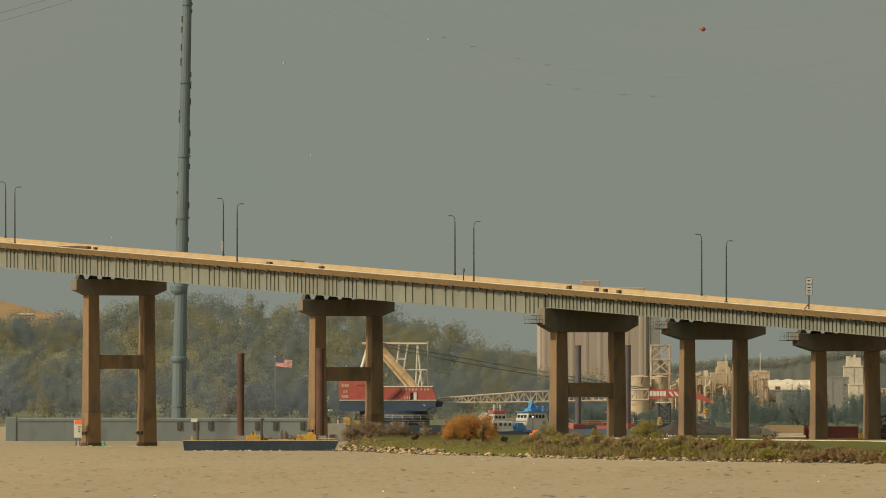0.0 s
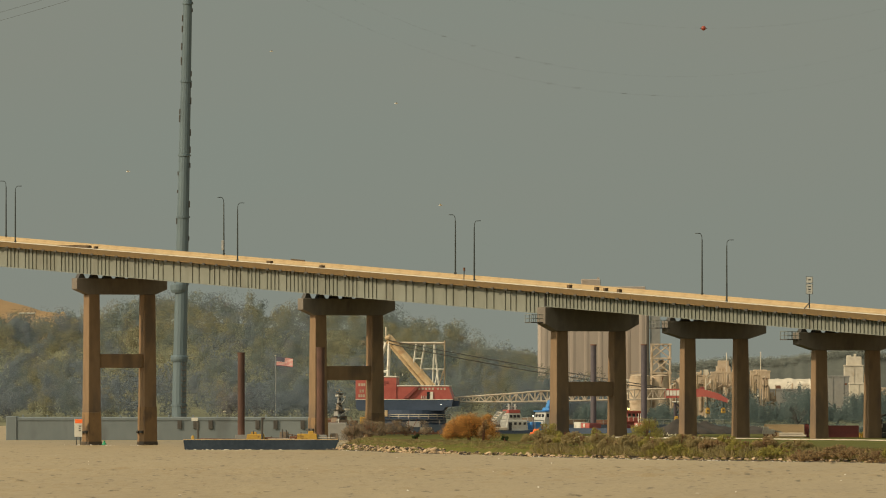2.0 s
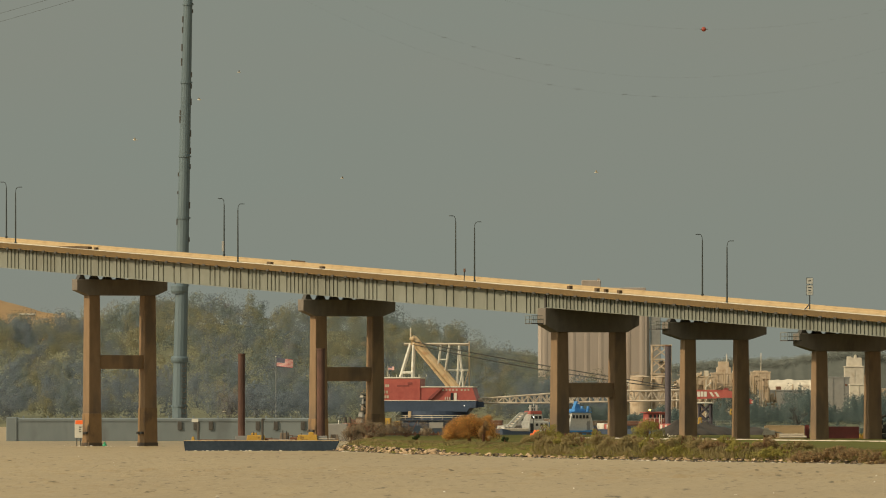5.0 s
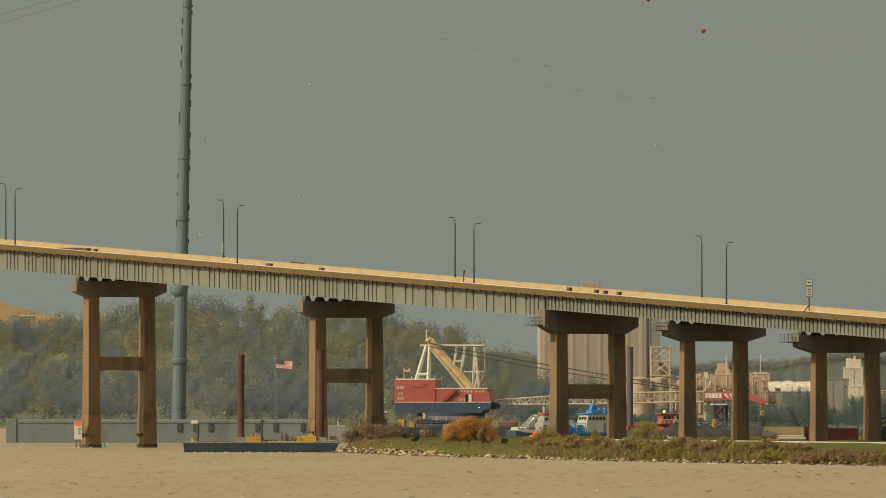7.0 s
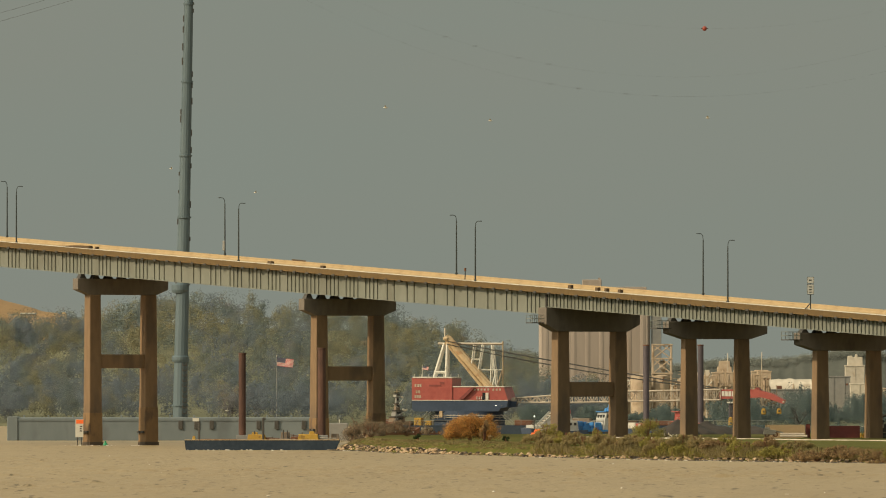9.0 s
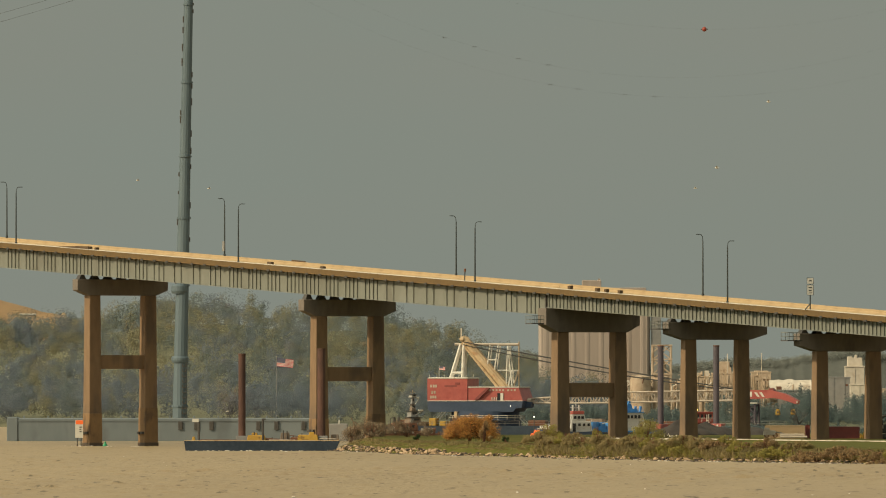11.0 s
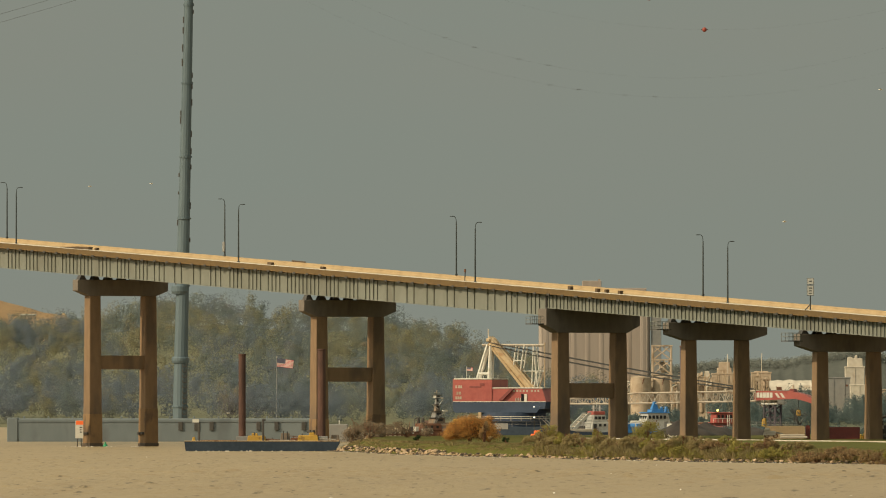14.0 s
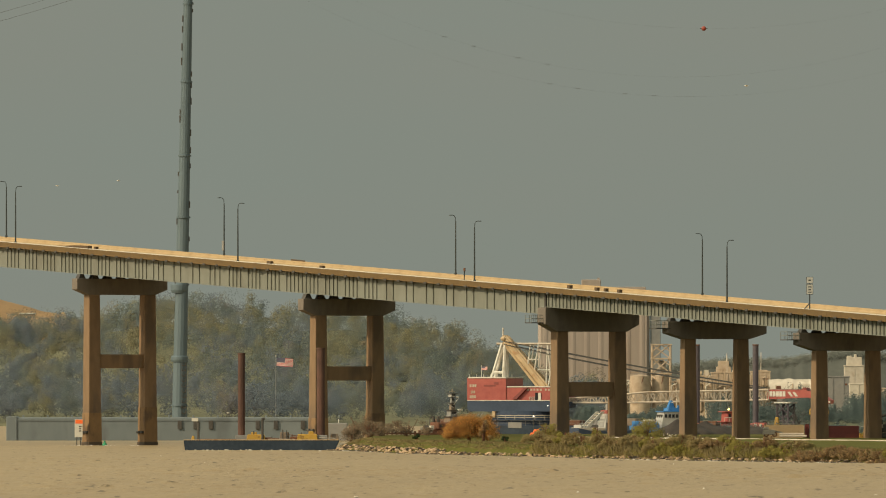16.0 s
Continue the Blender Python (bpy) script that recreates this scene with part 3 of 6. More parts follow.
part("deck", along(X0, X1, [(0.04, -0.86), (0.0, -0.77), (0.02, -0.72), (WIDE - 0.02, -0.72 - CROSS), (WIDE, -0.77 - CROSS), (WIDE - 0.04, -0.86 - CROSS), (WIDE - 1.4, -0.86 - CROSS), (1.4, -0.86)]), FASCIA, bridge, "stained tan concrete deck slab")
part("roadway", along(X0, X1, [(0.62, -0.716), (WIDE - 0.62, -0.716 - CROSS), (WIDE - 0.62, -0.66 - CROSS), (0.62, -0.66)]), ROADWAY, bridge, "bare concrete roadway lightened for sun glare")
# barriers in cast lengths with open joints
barrier_profile = [(0.03, -0.718), (0.05, -0.05), (0.09, 0.0), (0.34, 0.0), (0.38, -0.35), (0.46, -0.52), (0.6, -0.6), (0.6, -0.718)]
other_side = [(WIDE - y, z - CROSS) for y, z in barrier_profile]
length = 5.63
# added white strip that stands in for the barrier's sunlit top edge
part("coping", along(X0, X1, [(0.07, 0.003), (0.36, 0.003), (0.36, 0.08), (0.07, 0.08)]), WHITE, bridge, "pale strip drawn for the barrier's sunlit top edge")
barrier = mesh_of(along(0.0, length - 0.025, [(y, z - TOP) for y, z in barrier_profile]), "barrier")
barrier_far = mesh_of(along(0.0, length - 0.025, [(y, z - TOP) for y, z in other_side]), "barrier")
for k in range(int((X1 - X0) / length)):
    x = X0 + k * length
    lift = Matrix.Translation((x, 0, deck_z(x)))
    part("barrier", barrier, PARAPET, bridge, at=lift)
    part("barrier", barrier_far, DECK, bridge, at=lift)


def girder(y, x0, x1, deep, name="girder"):
    """An I beam that hangs below the slab; deep is its depth."""
    a, b = -0.84 - CROSS * y / WIDE, -1.0 - deep
    prof = [(y - 0.25, a), (y + 0.25, a), (y + 0.25, a - 0.06), (y + 0.02, a - 0.06), (y + 0.02, b + 0.07), (y + 0.3, b + 0.07), (y + 0.3, b), (y - 0.3, b), (y - 0.3, b + 0.07), (y - 0.02, b + 0.07), (y - 0.02, a - 0.06), (y - 0.25, a - 0.06)]
    return part(name, along(x0, x1, prof), STEEL, bridge)


DEEP, SHALLOW = 3.12, 2.0
GIRDERS = tuple(1.35 + k * (WIDE - 2.7) / 6 for k in range(7))
fronts = []
for y in GIRDERS:
    a = girder(y, X0, JOINT - 0.3, DEEP)
    b = girder(y, JOINT + 0.05, X1, SHALLOW)
    fronts.append((a, b))


def stiffeners():
    """Upright plates welded to the web of the girder that faces the river."""
    y = GIRDERS[0]
    def plate(deep):
        b = bmesh.new()
        return mesh_of(block(b, -0.04, 0.04, y - 0.2, y - 0.02, -0.93 - deep, -0.91), "stiffener")
    tall, low = plate(DEEP), plate(SHALLOW)
    # twelve panels to a bay, with fewer stiffeners towards midspan
    panel = BAY / 12
    four, three, two = (0.2, 0.4, 0.6, 0.8), (0.19, 0.45, 0.71), (0.28, 0.63)
    inner = [four] * 4 + [three, two, two, three] + [four] * 4
    last = [four] * 4 + [two] * 6 + [three, four]
    for first, plan in ((-0.725, inner), (0.275, inner), (1.275, last)):
        for k, rows in enumerate(plan):
            for f in rows + ((0.0,) if k == 0 else ()):
                x = first * BAY - 2.1 + (k + f) * panel
                if x < JOINT - 0.5:
                    part("stiffener", tall, STEEL, fronts[0][0], at=Matrix.Translation((x, 0, deck_z(x))))
    x = JOINT + 0.6
    while x < JOINT + 135:
        part("stiffener", low, STEEL, fronts[0][1], at=Matrix.Translation((x, 0, deck_z(x))))
        x += 0.98
    ledge = mesh_of(box(-0.36, 0.36, -0.12, 0.5, -1.02, -0.72, bevel=0.03), "drain_outlet")
    x = X0 + 2
    while x < 260:
        part("drain_outlet", ledge, DARK_STEEL, bridge, at=Matrix.Translation((x, 0, deck_z(x))))
        x += BAY / 18


stiffeners()

# the joint where the deep girders end
part("end_plate", box(JOINT - 0.32, JOINT + 0.06, GIRDERS[0] - 0.28, GIRDERS[0] - 0.04, deck_z(JOINT) - 0.98 - DEEP, deck_z(JOINT) - 1.05), DARK_STEEL, bridge)


PIER_PATCH = material("patched pier concrete", (0.150, 0.094, 0.048), (0.232, 0.142, 0.066), 0.9, coarse=0.25, fine=1.5, spots=(0.112, 0.073, 0.044), stretch=(1, 1, 0.5))


def pier(x, foot, strut=None, cap_low=2.6, cap_end=1.75, thick=1.6, drop=3.9, slim=1.05, span=(0.2, 17.2), inset=2.25):
    """A bent of two battered columns under a hammer-headed cap; strut is the height of its tie beam's top."""
    top = deck_z(x) - drop
    p = thing("pier", "weathered brown concrete bridge pier of two columns", "bridge pier", BRIDGE @ Matrix.Translation((x - 1.0, 0, 0)), "bridge piers")
    y0, y1 = span
    t = thick / 2
    out = [(y0, top), (y1, top), (y1, top - cap_end), (y1 - inset, top - cap_low), (y0 + inset, top - cap_low), (y0, top - cap_end)]
    bm = bmesh.new()
    f = [bm.verts.new((-t, a, b)) for a, b in out]
    g = [bm.verts.new((t, a, b)) for a, b in out]
    bm.faces.new(f), bm.faces.new(g[::-1])
    for i in range(6):
        bm.faces.new((f[i], g[i], g[(i + 1) % 6], f[(i + 1) % 6]))
    bmesh.ops.recalc_face_normals(bm, faces=bm.faces)
    bmesh.ops.bevel(bm, geom=list(bm.edges), offset=0.06, segments=1, affect="EDGES")
    part("cap", bm, CAP_STONE, p, "dark cap with the deck's shadow in its colour")
    for a in (y0 + inset, y1 - inset - 2.05):
        high = top - cap_low + 0.02
        bm = bmesh.new()
        block(bm, -slim, slim, a - 0.18, a + 2.23, foot - 2, high, bevel=0.08, top=(0.2, 0.18))
        col = part("column", bm, CONCRETE, p)
        if strut and foot < 1:
            up = strut * (0.36 if a < 6 else 0.42)
            part("repair_jacket", box(-slim - 0.05, slim + 0.05, a - 0.24, a + 2.29, foot - 2, up, bevel=0.06, top=(0.07, 0.07)), PIER_PATCH, col, "paler repair jacket")
            part("waterline_stain", box(-slim - 0.09, slim + 0.09, a - 0.28, a + 2.33, foot - 1, foot + 0.55, bevel=0.05), WET_ROCK, col, "dark wet band at the waterline")
            for s in (-1, 1):
                part("fender_bracket", box(s * 0.5 - 0.35, s * 0.5 + 0.35, a - 0.62, a - 0.2, foot + 1.9, foot + 2.3, bevel=0.05), DARK_STEEL, col)
    if strut:
        part("tie_beam", box(-0.62, 0.62, y0 + 4.3, y1 - 4.35, strut - 2.2, strut, bevel=0.05), CONCRETE, p)
    seat = top + 0.0
    for y in GIRDERS:
        under = deck_z(x) - 1.0 - (DEEP if x < JOINT else SHALLOW)
        if under - seat > 0.1:
            part("bearing", box(-0.55, 0.55, y - 0.66, y + 0.66, seat - 0.02, under + 0.02, top=(0.1, 0.36)), DARK_STEEL, p)
    return p


def walkway(x, z):
    """A railed inspection platform that hangs off the near end of a pier cap."""
    p = thing("inspection_platform", "grey steel inspection platform with rails on a pier cap", "platform", BRIDGE @ Matrix.Translation((x, 0, z)), "inspection platforms")
    part("floor_grating", box(-0.9, 0.9, -1.9, 0.7, -0.14, 0.0), DARK_STEEL, p)
    for zz in (0.55, 1.1):
        part("rail", bars([((-0.85, 0.3, zz), (-0.85, -1.85, zz)), ((-0.85, -1.85, zz), (0.85, -1.85, zz)), ((0.85, -1.85, zz), (0.85, 0.3, zz))], 0.045), STEEL, p)
    for xx in (-0.85, 0.85):
        for yy in (-1.85, -1.1, -0.35, 0.3):
            part("post", bars([((xx, yy, -0.05), (xx, yy, 1.12))], 0.045), STEEL, p)
    return p


piers = [pier(-0.725 * BAY, 0, 17.2, drop=4.82), pier(0.276 * BAY, 0, 14.55, drop=4.82), pier(1.276 * BAY, 0.5, 12.5, drop=4.88),
         pier(2.276 * BAY, 1.4, 10.0, cap_low=3.6, cap_end=2.5, thick=2.2, drop=3.02), *(pier(k * BAY, 1.4, None, drop=3.5, slim=0.8, span=(0.25, 17.95), inset=3.1) for k in (2.764, 3.266, 3.766))]
for k, d in ((2.262, 5.3), (2.755, 4.5), (3.257, 4.5)):
    walkway(k * BAY - 0.45, deck_z(k * BAY) - d)


def street_lamp(x, far):
    """A slim pole on the barrier with a curved arm over the roadway."""
    y, way = (WIDE - 0.35, -1) if far else (0.35, 1)
    p = thing("street_lamp", "slim dark street lamp pole on the bridge barrier", "street lamp", BRIDGE @ Matrix.Translation((x, y, deck_z(x) - (CROSS if far else 0))), "street lamps along the bridge")
    part("pole", bar(bmesh.new(), (0, 0, -0.05), (0, 0, 8.2), 0.13, 8, 0.085), POLE, p)
    pts = [(0, 0, 8.1), (0, way * 0.06, 8.75), (0, way * 0.28, 9.06), (0, way * 0.6, 9.12)]
    part("arm", tube(pts, 0.05), POLE, p)
    part("lamp_head", box(-0.16, 0.16, min(way * 0.55, way * 1.15), max(way * 0.55, way * 1.15), 9.06, 9.17, bevel=0.03), POLE, p)
    part("base_plate", box(-0.2, 0.2, -0.12, 0.12, -0.02, 0.25, bevel=0.02), POLE, p)
    return p


for k in range(-1, 4):
    street_lamp(k * BAY - 0.9, False)
    lamp = street_lamp(k * BAY - 32.1, True)
    if k == 1:
        part("control_box", box(-0.28, 0.28, -0.3, -0.1, 0.7, 2.3, bevel=0.05), SLATE, lamp, "grey control box")


# ---- the power line over the river ----
def transmission_tower():
    p = thing("transmission_tower", "tall grey galvanised steel transmission pole standing in the river", "transmission tower", pose(-52.47, 2300, 0))
    joints = [-3, 6, 14.84, 29.99, 43.34, 55.57, 70.27, 85.75, 119]
    lean = 1.68 / 78

    def centre(z):
        return (lean * max(z - 8, 0), 0, z)

    def radius(z):
        return 1.5 - 0.007 * z
    for a, b in zip(joints, joints[1:]):
        part("shaft", bar(bmesh.new(), centre(a), centre(b - 0.03), radius(a), 14, radius(b)), TOWER, p)
        c = centre(b)
        part("flange", bar(bmesh.new(), (c[0], c[1], b - 0.16), (c[0], c[1], b + 0.16), radius(b) + 0.2, 14), TOWER, p)
    rng = random.Random(3)
    z = 30.0
    while z < 104:
        c, r = centre(z), radius(z)
        side = rng.choice((-1, 1))
        part("step_bracket", box(c[0] + side * r - 0.14, c[0] + side * r + 0.14, -0.4, 0.2, z, z + rng.uniform(0.4, 1.6), bevel=0.03), DARK_STEEL, p)
        z += rng.uniform(1.4, 3.6)
    for i in range(11):
        z = 3.40 + i * 1.05
        part("ladder_cage", bars([((0.55, -1.75, z), (1.25, -1.6, z)), ((0.55, -1.75, z), (0.55, -1.75, z + 0.5)), ((1.25, -1.6, z), (1.25, -1.6, z + 0.5))], 0.1, 5), DARK_STEEL, p)
    part("collar", lathe([(1.55, 14.62), (1.72, 15.07), (1.72, 15.6), (1.5, 15.9)], 20), TOWER, p)
    part("cap_ring", lathe([(1.5, 28.31), (1.75, 28.9), (1.75, 29.88), (1.5, 30.21)], 20), TOWER, p)
    for z in (94.50, 98.99, 104.60, 115.82):
        c = centre(z)
        part("crossarm", bars([((c[0], -7.4, z + 0.1), (c[0], 7.4, z + 0.1)), ((c[0], -7, z + 0.1), (c[0], 0, z - 2.5)), ((c[0], 7, z + 0.1), (c[0], 0, z - 2.5))], 0.22), TOWER, p)
    return p


transmission_tower()


BALL_RED = material("faded orange red ball", (0.19, 0.030, 0.017), (0.25, 0.042, 0.023), 0.6, bump=0)


def power_line(points, radius, marks=(), label="", ball=None):
    """A sagging conductor between far supports, with its spacers or its marker ball."""
    p = thing("power_line", label, "power line", kind="", group="power lines")
    part("conductor", tube(points, radius, 5), ROPE, p)
    for x, y, z in marks:
        part("spacer", bars([((x - 0.36, y, z - 0.12), (x - 0.12, y, z + 0.12)), ((x + 0.14, y, z - 0.1), (x + 0.4, y, z + 0.1))], 0.05, 5), ROPE, p)
    if ball:
        x, y, z, r = ball
        bm = bmesh.new()
        bmesh.ops.create_uvsphere(bm, u_segments=20, v_segments=12, radius=r)
        for f in bm.faces:
            f.smooth = True
        part("marker_ball", bm, BALL_RED, p, "dull orange-red marker ball", at=Matrix.Translation((x, y, z)))
        part("clamp", bar(bmesh.new(), (x - r - 0.25, y, z), (x + r + 0.25, y, z), 0.09, 6), DARK_STEEL, p)


def sag(x0, z0, x1, z1, y, dip, n=24):
    return [(x0 + (x1 - x0) * i / n, y, z0 + (z1 - z0) * i / n - dip * 4 * (i / n) * (1 - i / n)) for i in range(n + 1)]


def on(points, x):
    for a, b in zip(points, points[1:]):
        if a[0] <= x <= b[0]:
            f = (x - a[0]) / (b[0] - a[0])
            return (x, a[1], a[2] + (b[2] - a[2]) * f)


LINE_Y = 2300
wires = [
    (sag(-122.68, 73.7, -50.26, 94.3, LINE_Y, 1.2), 0.025, (), None),
    (sag(-122.68, 75.3, -50.26, 96.0, LINE_Y, 1.2), 0.025, (), None),
    (sag(-50.04, 105.44, 126.30, 94.12, LINE_Y, 28.29), 0.0045, (785, 837, 915, 968), None),
    (sag(-50.04, 99.78, 126.30, 87.33, LINE_Y + 7, 25.69), 0.0045, (972, 1022, 1105, 1157), None),
    (sag(-50.04, 116.76, 126.30, 98.65, LINE_Y - 7, 26.33), 0.0045, (), 1243),
    (sag(-50.04, 118.0, 126.30, 112.0, LINE_Y - 7, 28.1), 0.0045, (), 1146),
]
for pts, r, marks, ball in wires:
    spots = [on(pts, (u - 784) * LINE_Y / 20500) for u in marks]
    b = (*on(pts, (ball - 784) * LINE_Y / 20500), 0.47) if ball else None
    power_line(pts, r, spots, "thin dark overhead power line with a red ball" if ball else "thin dark overhead power line high over the river", b)


# ---- things on the bridge ----
def on_deck(x, y, z=0.0):
    """A pose in the bridge's space, above the barrier's top, leaning with its fall."""
    return BRIDGE @ Matrix.Translation((x, y, deck_z(x) + z)) @ Matrix.Rotation(math.atan(FALL), 4, "Y")


def deck_x(u):
    """Distance along the near barrier of a bearing u, in thousandths of the distance."""
    return (u * 1865 / 1000 + 68.77) / (0.5446 + 0.8387 * u / 1000)


rng = random.Random(8)
for u, w, h in ((-29.8, 1.0, 0.35), (-29.2, 0.8, 0.3), (-13.9, 1.6, 0.3), (-9.3, 1.2, 0.28), (12.5, 1.0, 0.45), (14.9, 0.9, 0.45), (15.7, 0.8, 0.42), (16.9, 0.9, 0.4), (-38.0, 0.8, 0.2)):
    p = thing("timber_block", "small brown timber block lying on the bridge deck", "timber block", on_deck(deck_x(u) - 28.2, 15.4, -0.65 - CROSS * 0.875), "timber blocks on the barrier")
    part("block", box(-w * 0.36, w * 0.36, -0.3, 0.3, 0, h + 0.08, bevel=0.04), TIMBER, p)
p = thing("plank", "long brown plank leaning along the bridge barrier", "plank", on_deck(deck_x(-31.8), 0.12, -0.01))
part("board", prism([(-6.0, 0.12), (3.6, 0.09), (3.6, 0.55), (0.0, 0.46)], 0.02, 0.2), TIMBER, p)
p = thing("plank", "long brown plank leaning along the bridge barrier", "plank", on_deck(deck_x(-11.8) - 30, 17.25, -CROSS))
part("board", prism([(-2.0, 0.0), (2.0, 0.0), (2.0, 0.2), (-2.0, 0.24)], 0.0, 0.12), TIMBER, p)


def road_sign():
    p = thing("road_sign", "white road sign on a post above the bridge barrier", "road sign", BRIDGE @ Matrix.Translation((deck_x(31.4), 0.4, deck_z(deck_x(31.4)))) @ Matrix.Rotation(radians(57), 4, "Z"))
    part("post", bars([((0, 0, -0.05), (0, 0, 4.6))], 0.09), POLE, p)
    part("brace", bars([((-0.75, 0, 0.05), (-0.02, 0, 0.9))], 0.09), POLE, p)
    for z0, z1, name in ((3.75, 4.7, "upper_plate"), (2.15, 3.65, "lower_plate")):
        plate = part(name, box(-0.5, 0.5, -0.1, -0.04, z0, z1, bevel=0.02), POLE, p)
        part("face", box(-0.44, 0.44, -0.112, -0.104, z0 + 0.06, z1 - 0.06), TUG_WHITE, plate, "white sign face")
    for z0, z1, w in ((4.12, 4.34, 0.2), (3.15, 3.35, 0.24), (2.75, 2.95, 0.2), (2.4, 2.55, 0.26)):
        part("lettering", box(-w, w, -0.122, -0.114, z0 + 0.03, z1 - 0.03), POLE, p, "dark lettering")


road_sign()


def short_mast(u, y, h, fat=0.08):
    p = thing("marker_post", "short dark marker post on the bridge barrier", "post", on_deck(deck_x(u), y))
    part("post", bars([((0, 0, -0.05), (0, 0, h))], fat), POLE, p)
    part("head", box(-0.16, 0.16, -0.1, 0.1, h - 0.5, h, bevel=0.02), RUST, p)


short_mast(1.6, 0.35, 1.9)


# ---- the grey barge and the work barge ----
def grey_barge():
    p = thing("moored_barge", "long grey steel barge moored beyond the bridge", "barge", pose(-47.40, 2050, 0))
    half = 29.80
    part("hull", box(-half, 26.80, 0, 12, -1.5, 4.10, bevel=0.15), GREY_HULL, p)
    part("low_stern", box(26.80 + 0.004, 30.30, -0.1, 11.6, -1.5, 3.10, bevel=0.1), SLATE, p, "low pale stern deck")
    part("stern_lamp", bars([((28.80, 0.6, 3.10 - 0.05), (28.80, 0.6, 3.80))], 0.1), WHITE, p)
    part("rubbing_strake", box(-half - 0.1, 26.80, -0.12, -0.005, 3.50, 3.80), GREY_HULL, p)
    part("bow_plate", box(-half - 0.2, -half + 1.7, -0.2, 11, -1.5, 4.25, bevel=0.1), GREY_HULL, p, "paler grey end plate")
    for u in (317, 372, 487, 345, 455, 535):
        x = (u - 310) / 10.0
        part("fender", box(x - 0.38, x + 0.38, -0.3, -0.13, 2.0, 3.55, bevel=0.05), DARK_STEEL, p)
    for u in range(40, 600, 43):
        x = (u - 310) / 10.0
        part("bollard", box(x - 0.15, x + 0.15, 0.5, 0.8, 4.10 - 0.02, 4.50, bevel=0.03), GREY_HULL, p)


grey_barge()


def work_barge():
    p = thing("work_barge", "low black work barge with yellow deck gear and piles", "barge", pose(-26.55, 1690, 0))
    a, b = -11.38, 11.21
    deck = 1.49
    out = [(a + 0.3, -0.8), (a, deck - 0.25), (a, deck), (b, deck), (b, deck - 0.25), (b - 1.0, -0.8)]
    part("hull", prism(out, 0, 9), NAVY_HULL, p)
    part("coaming", box(a, b, -0.04, 0.1, deck - 0.05, deck + 0.07, bevel=0.02), BUFF, p, "worn pale deck edge")
    # the tall rust-brown spud and the one before the bridge pier
    for u, r, top, yy in ((424.5, 0.52, 14.18, 2.5), (569.5, 0.59, 14.92, 2.5)):
        x = 0.08 * (u - 462)
        s = part("spud", bar(bmesh.new(), (x, yy, -1), (x, yy, top), r, 16), SPUD_RUST, p, "tall rust-brown steel spud")
        part("spud_ring", bar(bmesh.new(), (x, yy, top - 0.2), (x, yy, top + 0.03), r + 0.06, 16), SPUD_RUST, s)
        part("spud_guide", box(x - r - 0.35, x + r + 0.35, yy - r - 0.35, yy + r + 0.35, deck - 0.02, deck + 0.7, bevel=0.05), SLATE, p, "grey steel pile guide")
    k = 0.08
    for u0, u1, h, y0, y1, mat in ((434, 468, 0.8, 1.0, 3.5, YELLOW), (441, 454, 1.15, 1.5, 3.0, YELLOW), (526, 564, 0.85, 1.0, 3.0, YELLOW), (546, 558, 1.25, 1.2, 2.0, YELLOW), (494, 512, 1.15, 2.0, 4.5, SOOT), (512, 530, 0.5, 1.2, 3.0, RUST), (466, 480, 0.35, 2.0, 4.0, RUST), (586, 602, 0.9, 3.0, 5.0, SOOT), (333, 340, 0.6, 1.0, 2.0, YELLOW)):
        part("winch" if mat is YELLOW else "deck_box", box((u0 - 462) * k, (u1 - 462) * k, y0, y1, deck - 0.01, deck + h, bevel=0.06, top=(0.12, 0.1)), mat, p)
    for u0, u1, z, r in ((470, 494, 0.25, 0.09), (474, 522, 0.12, 0.07), (512, 528, 0.75, 0.06), (566, 596, 0.3, 0.08), (350, 416, 0.12, 0.06)):
        part("pipe", bars([(((u0 - 462) * k, 0.8, deck + z), ((u1 - 462) * k, 0.9, deck + z * 0.8))], r, 6), BOOM if u0 in (474, 566) else RUST, p)
    for u, z in ((480, 0.5), (500, 1.5), (507, 1.4), (518, 0.8), (534, 1.1), (549, 1.45), (447, 1.3)):
        part("fitting", bars([(((u - 462) * k, 1.6, deck + 0.2), ((u - 462) * k, 1.6, deck + z))], 0.08, 6), DARK_STEEL, p)
    x = (463 - 462) * k
    part("davit", bars([((x, 1.0, deck), (x, 1.0, 4.70)), ((x - 0.05, 1.0, 4.62), (x + 0.4, 1.0, 4.58))], 0.17), DARK_STEEL, p)
    x = (346 - 462) * k
    part("post", bars([((x, 1.0, deck), (x, 1.0, 4.29))], 0.18), DARK_STEEL, p)
    part("notice", box(x - 0.95, x - 0.02, 0.76, 0.8, 4.21, 4.70), WHITE, p, "small white notice board")


work_barge()


def pier_sign():
    p = thing("warning_sign", "white and orange warning board fixed beside a bridge pier", "sign", pose(-58.30, 1850, 0))
    part("board", box(-0.63, 0.63, -0.05, 0.05, 1.32, 4.16, bevel=0.02), WHITE, p)
    part("orange_panel", box(-0.54, 0.63, -0.07, -0.054, 3.49, 4.12), ORANGE, p)
    for i, (z, w) in enumerate(((3.04, 0.45), (2.68, 0.35), (2.31, 0.4))):
        part("lettering", box(0.05, w, -0.07, -0.054, z - 0.09, z + 0.09), DARK_STEEL, p)
    part("support", bars([((0.3, 0.1, -1), (0.3, 0.1, 4.03)), ((-0.3, 0.1, -1), (-0.3, 0.1, 4.03))], 0.08), DARK_STEEL, p)


pier_sign()

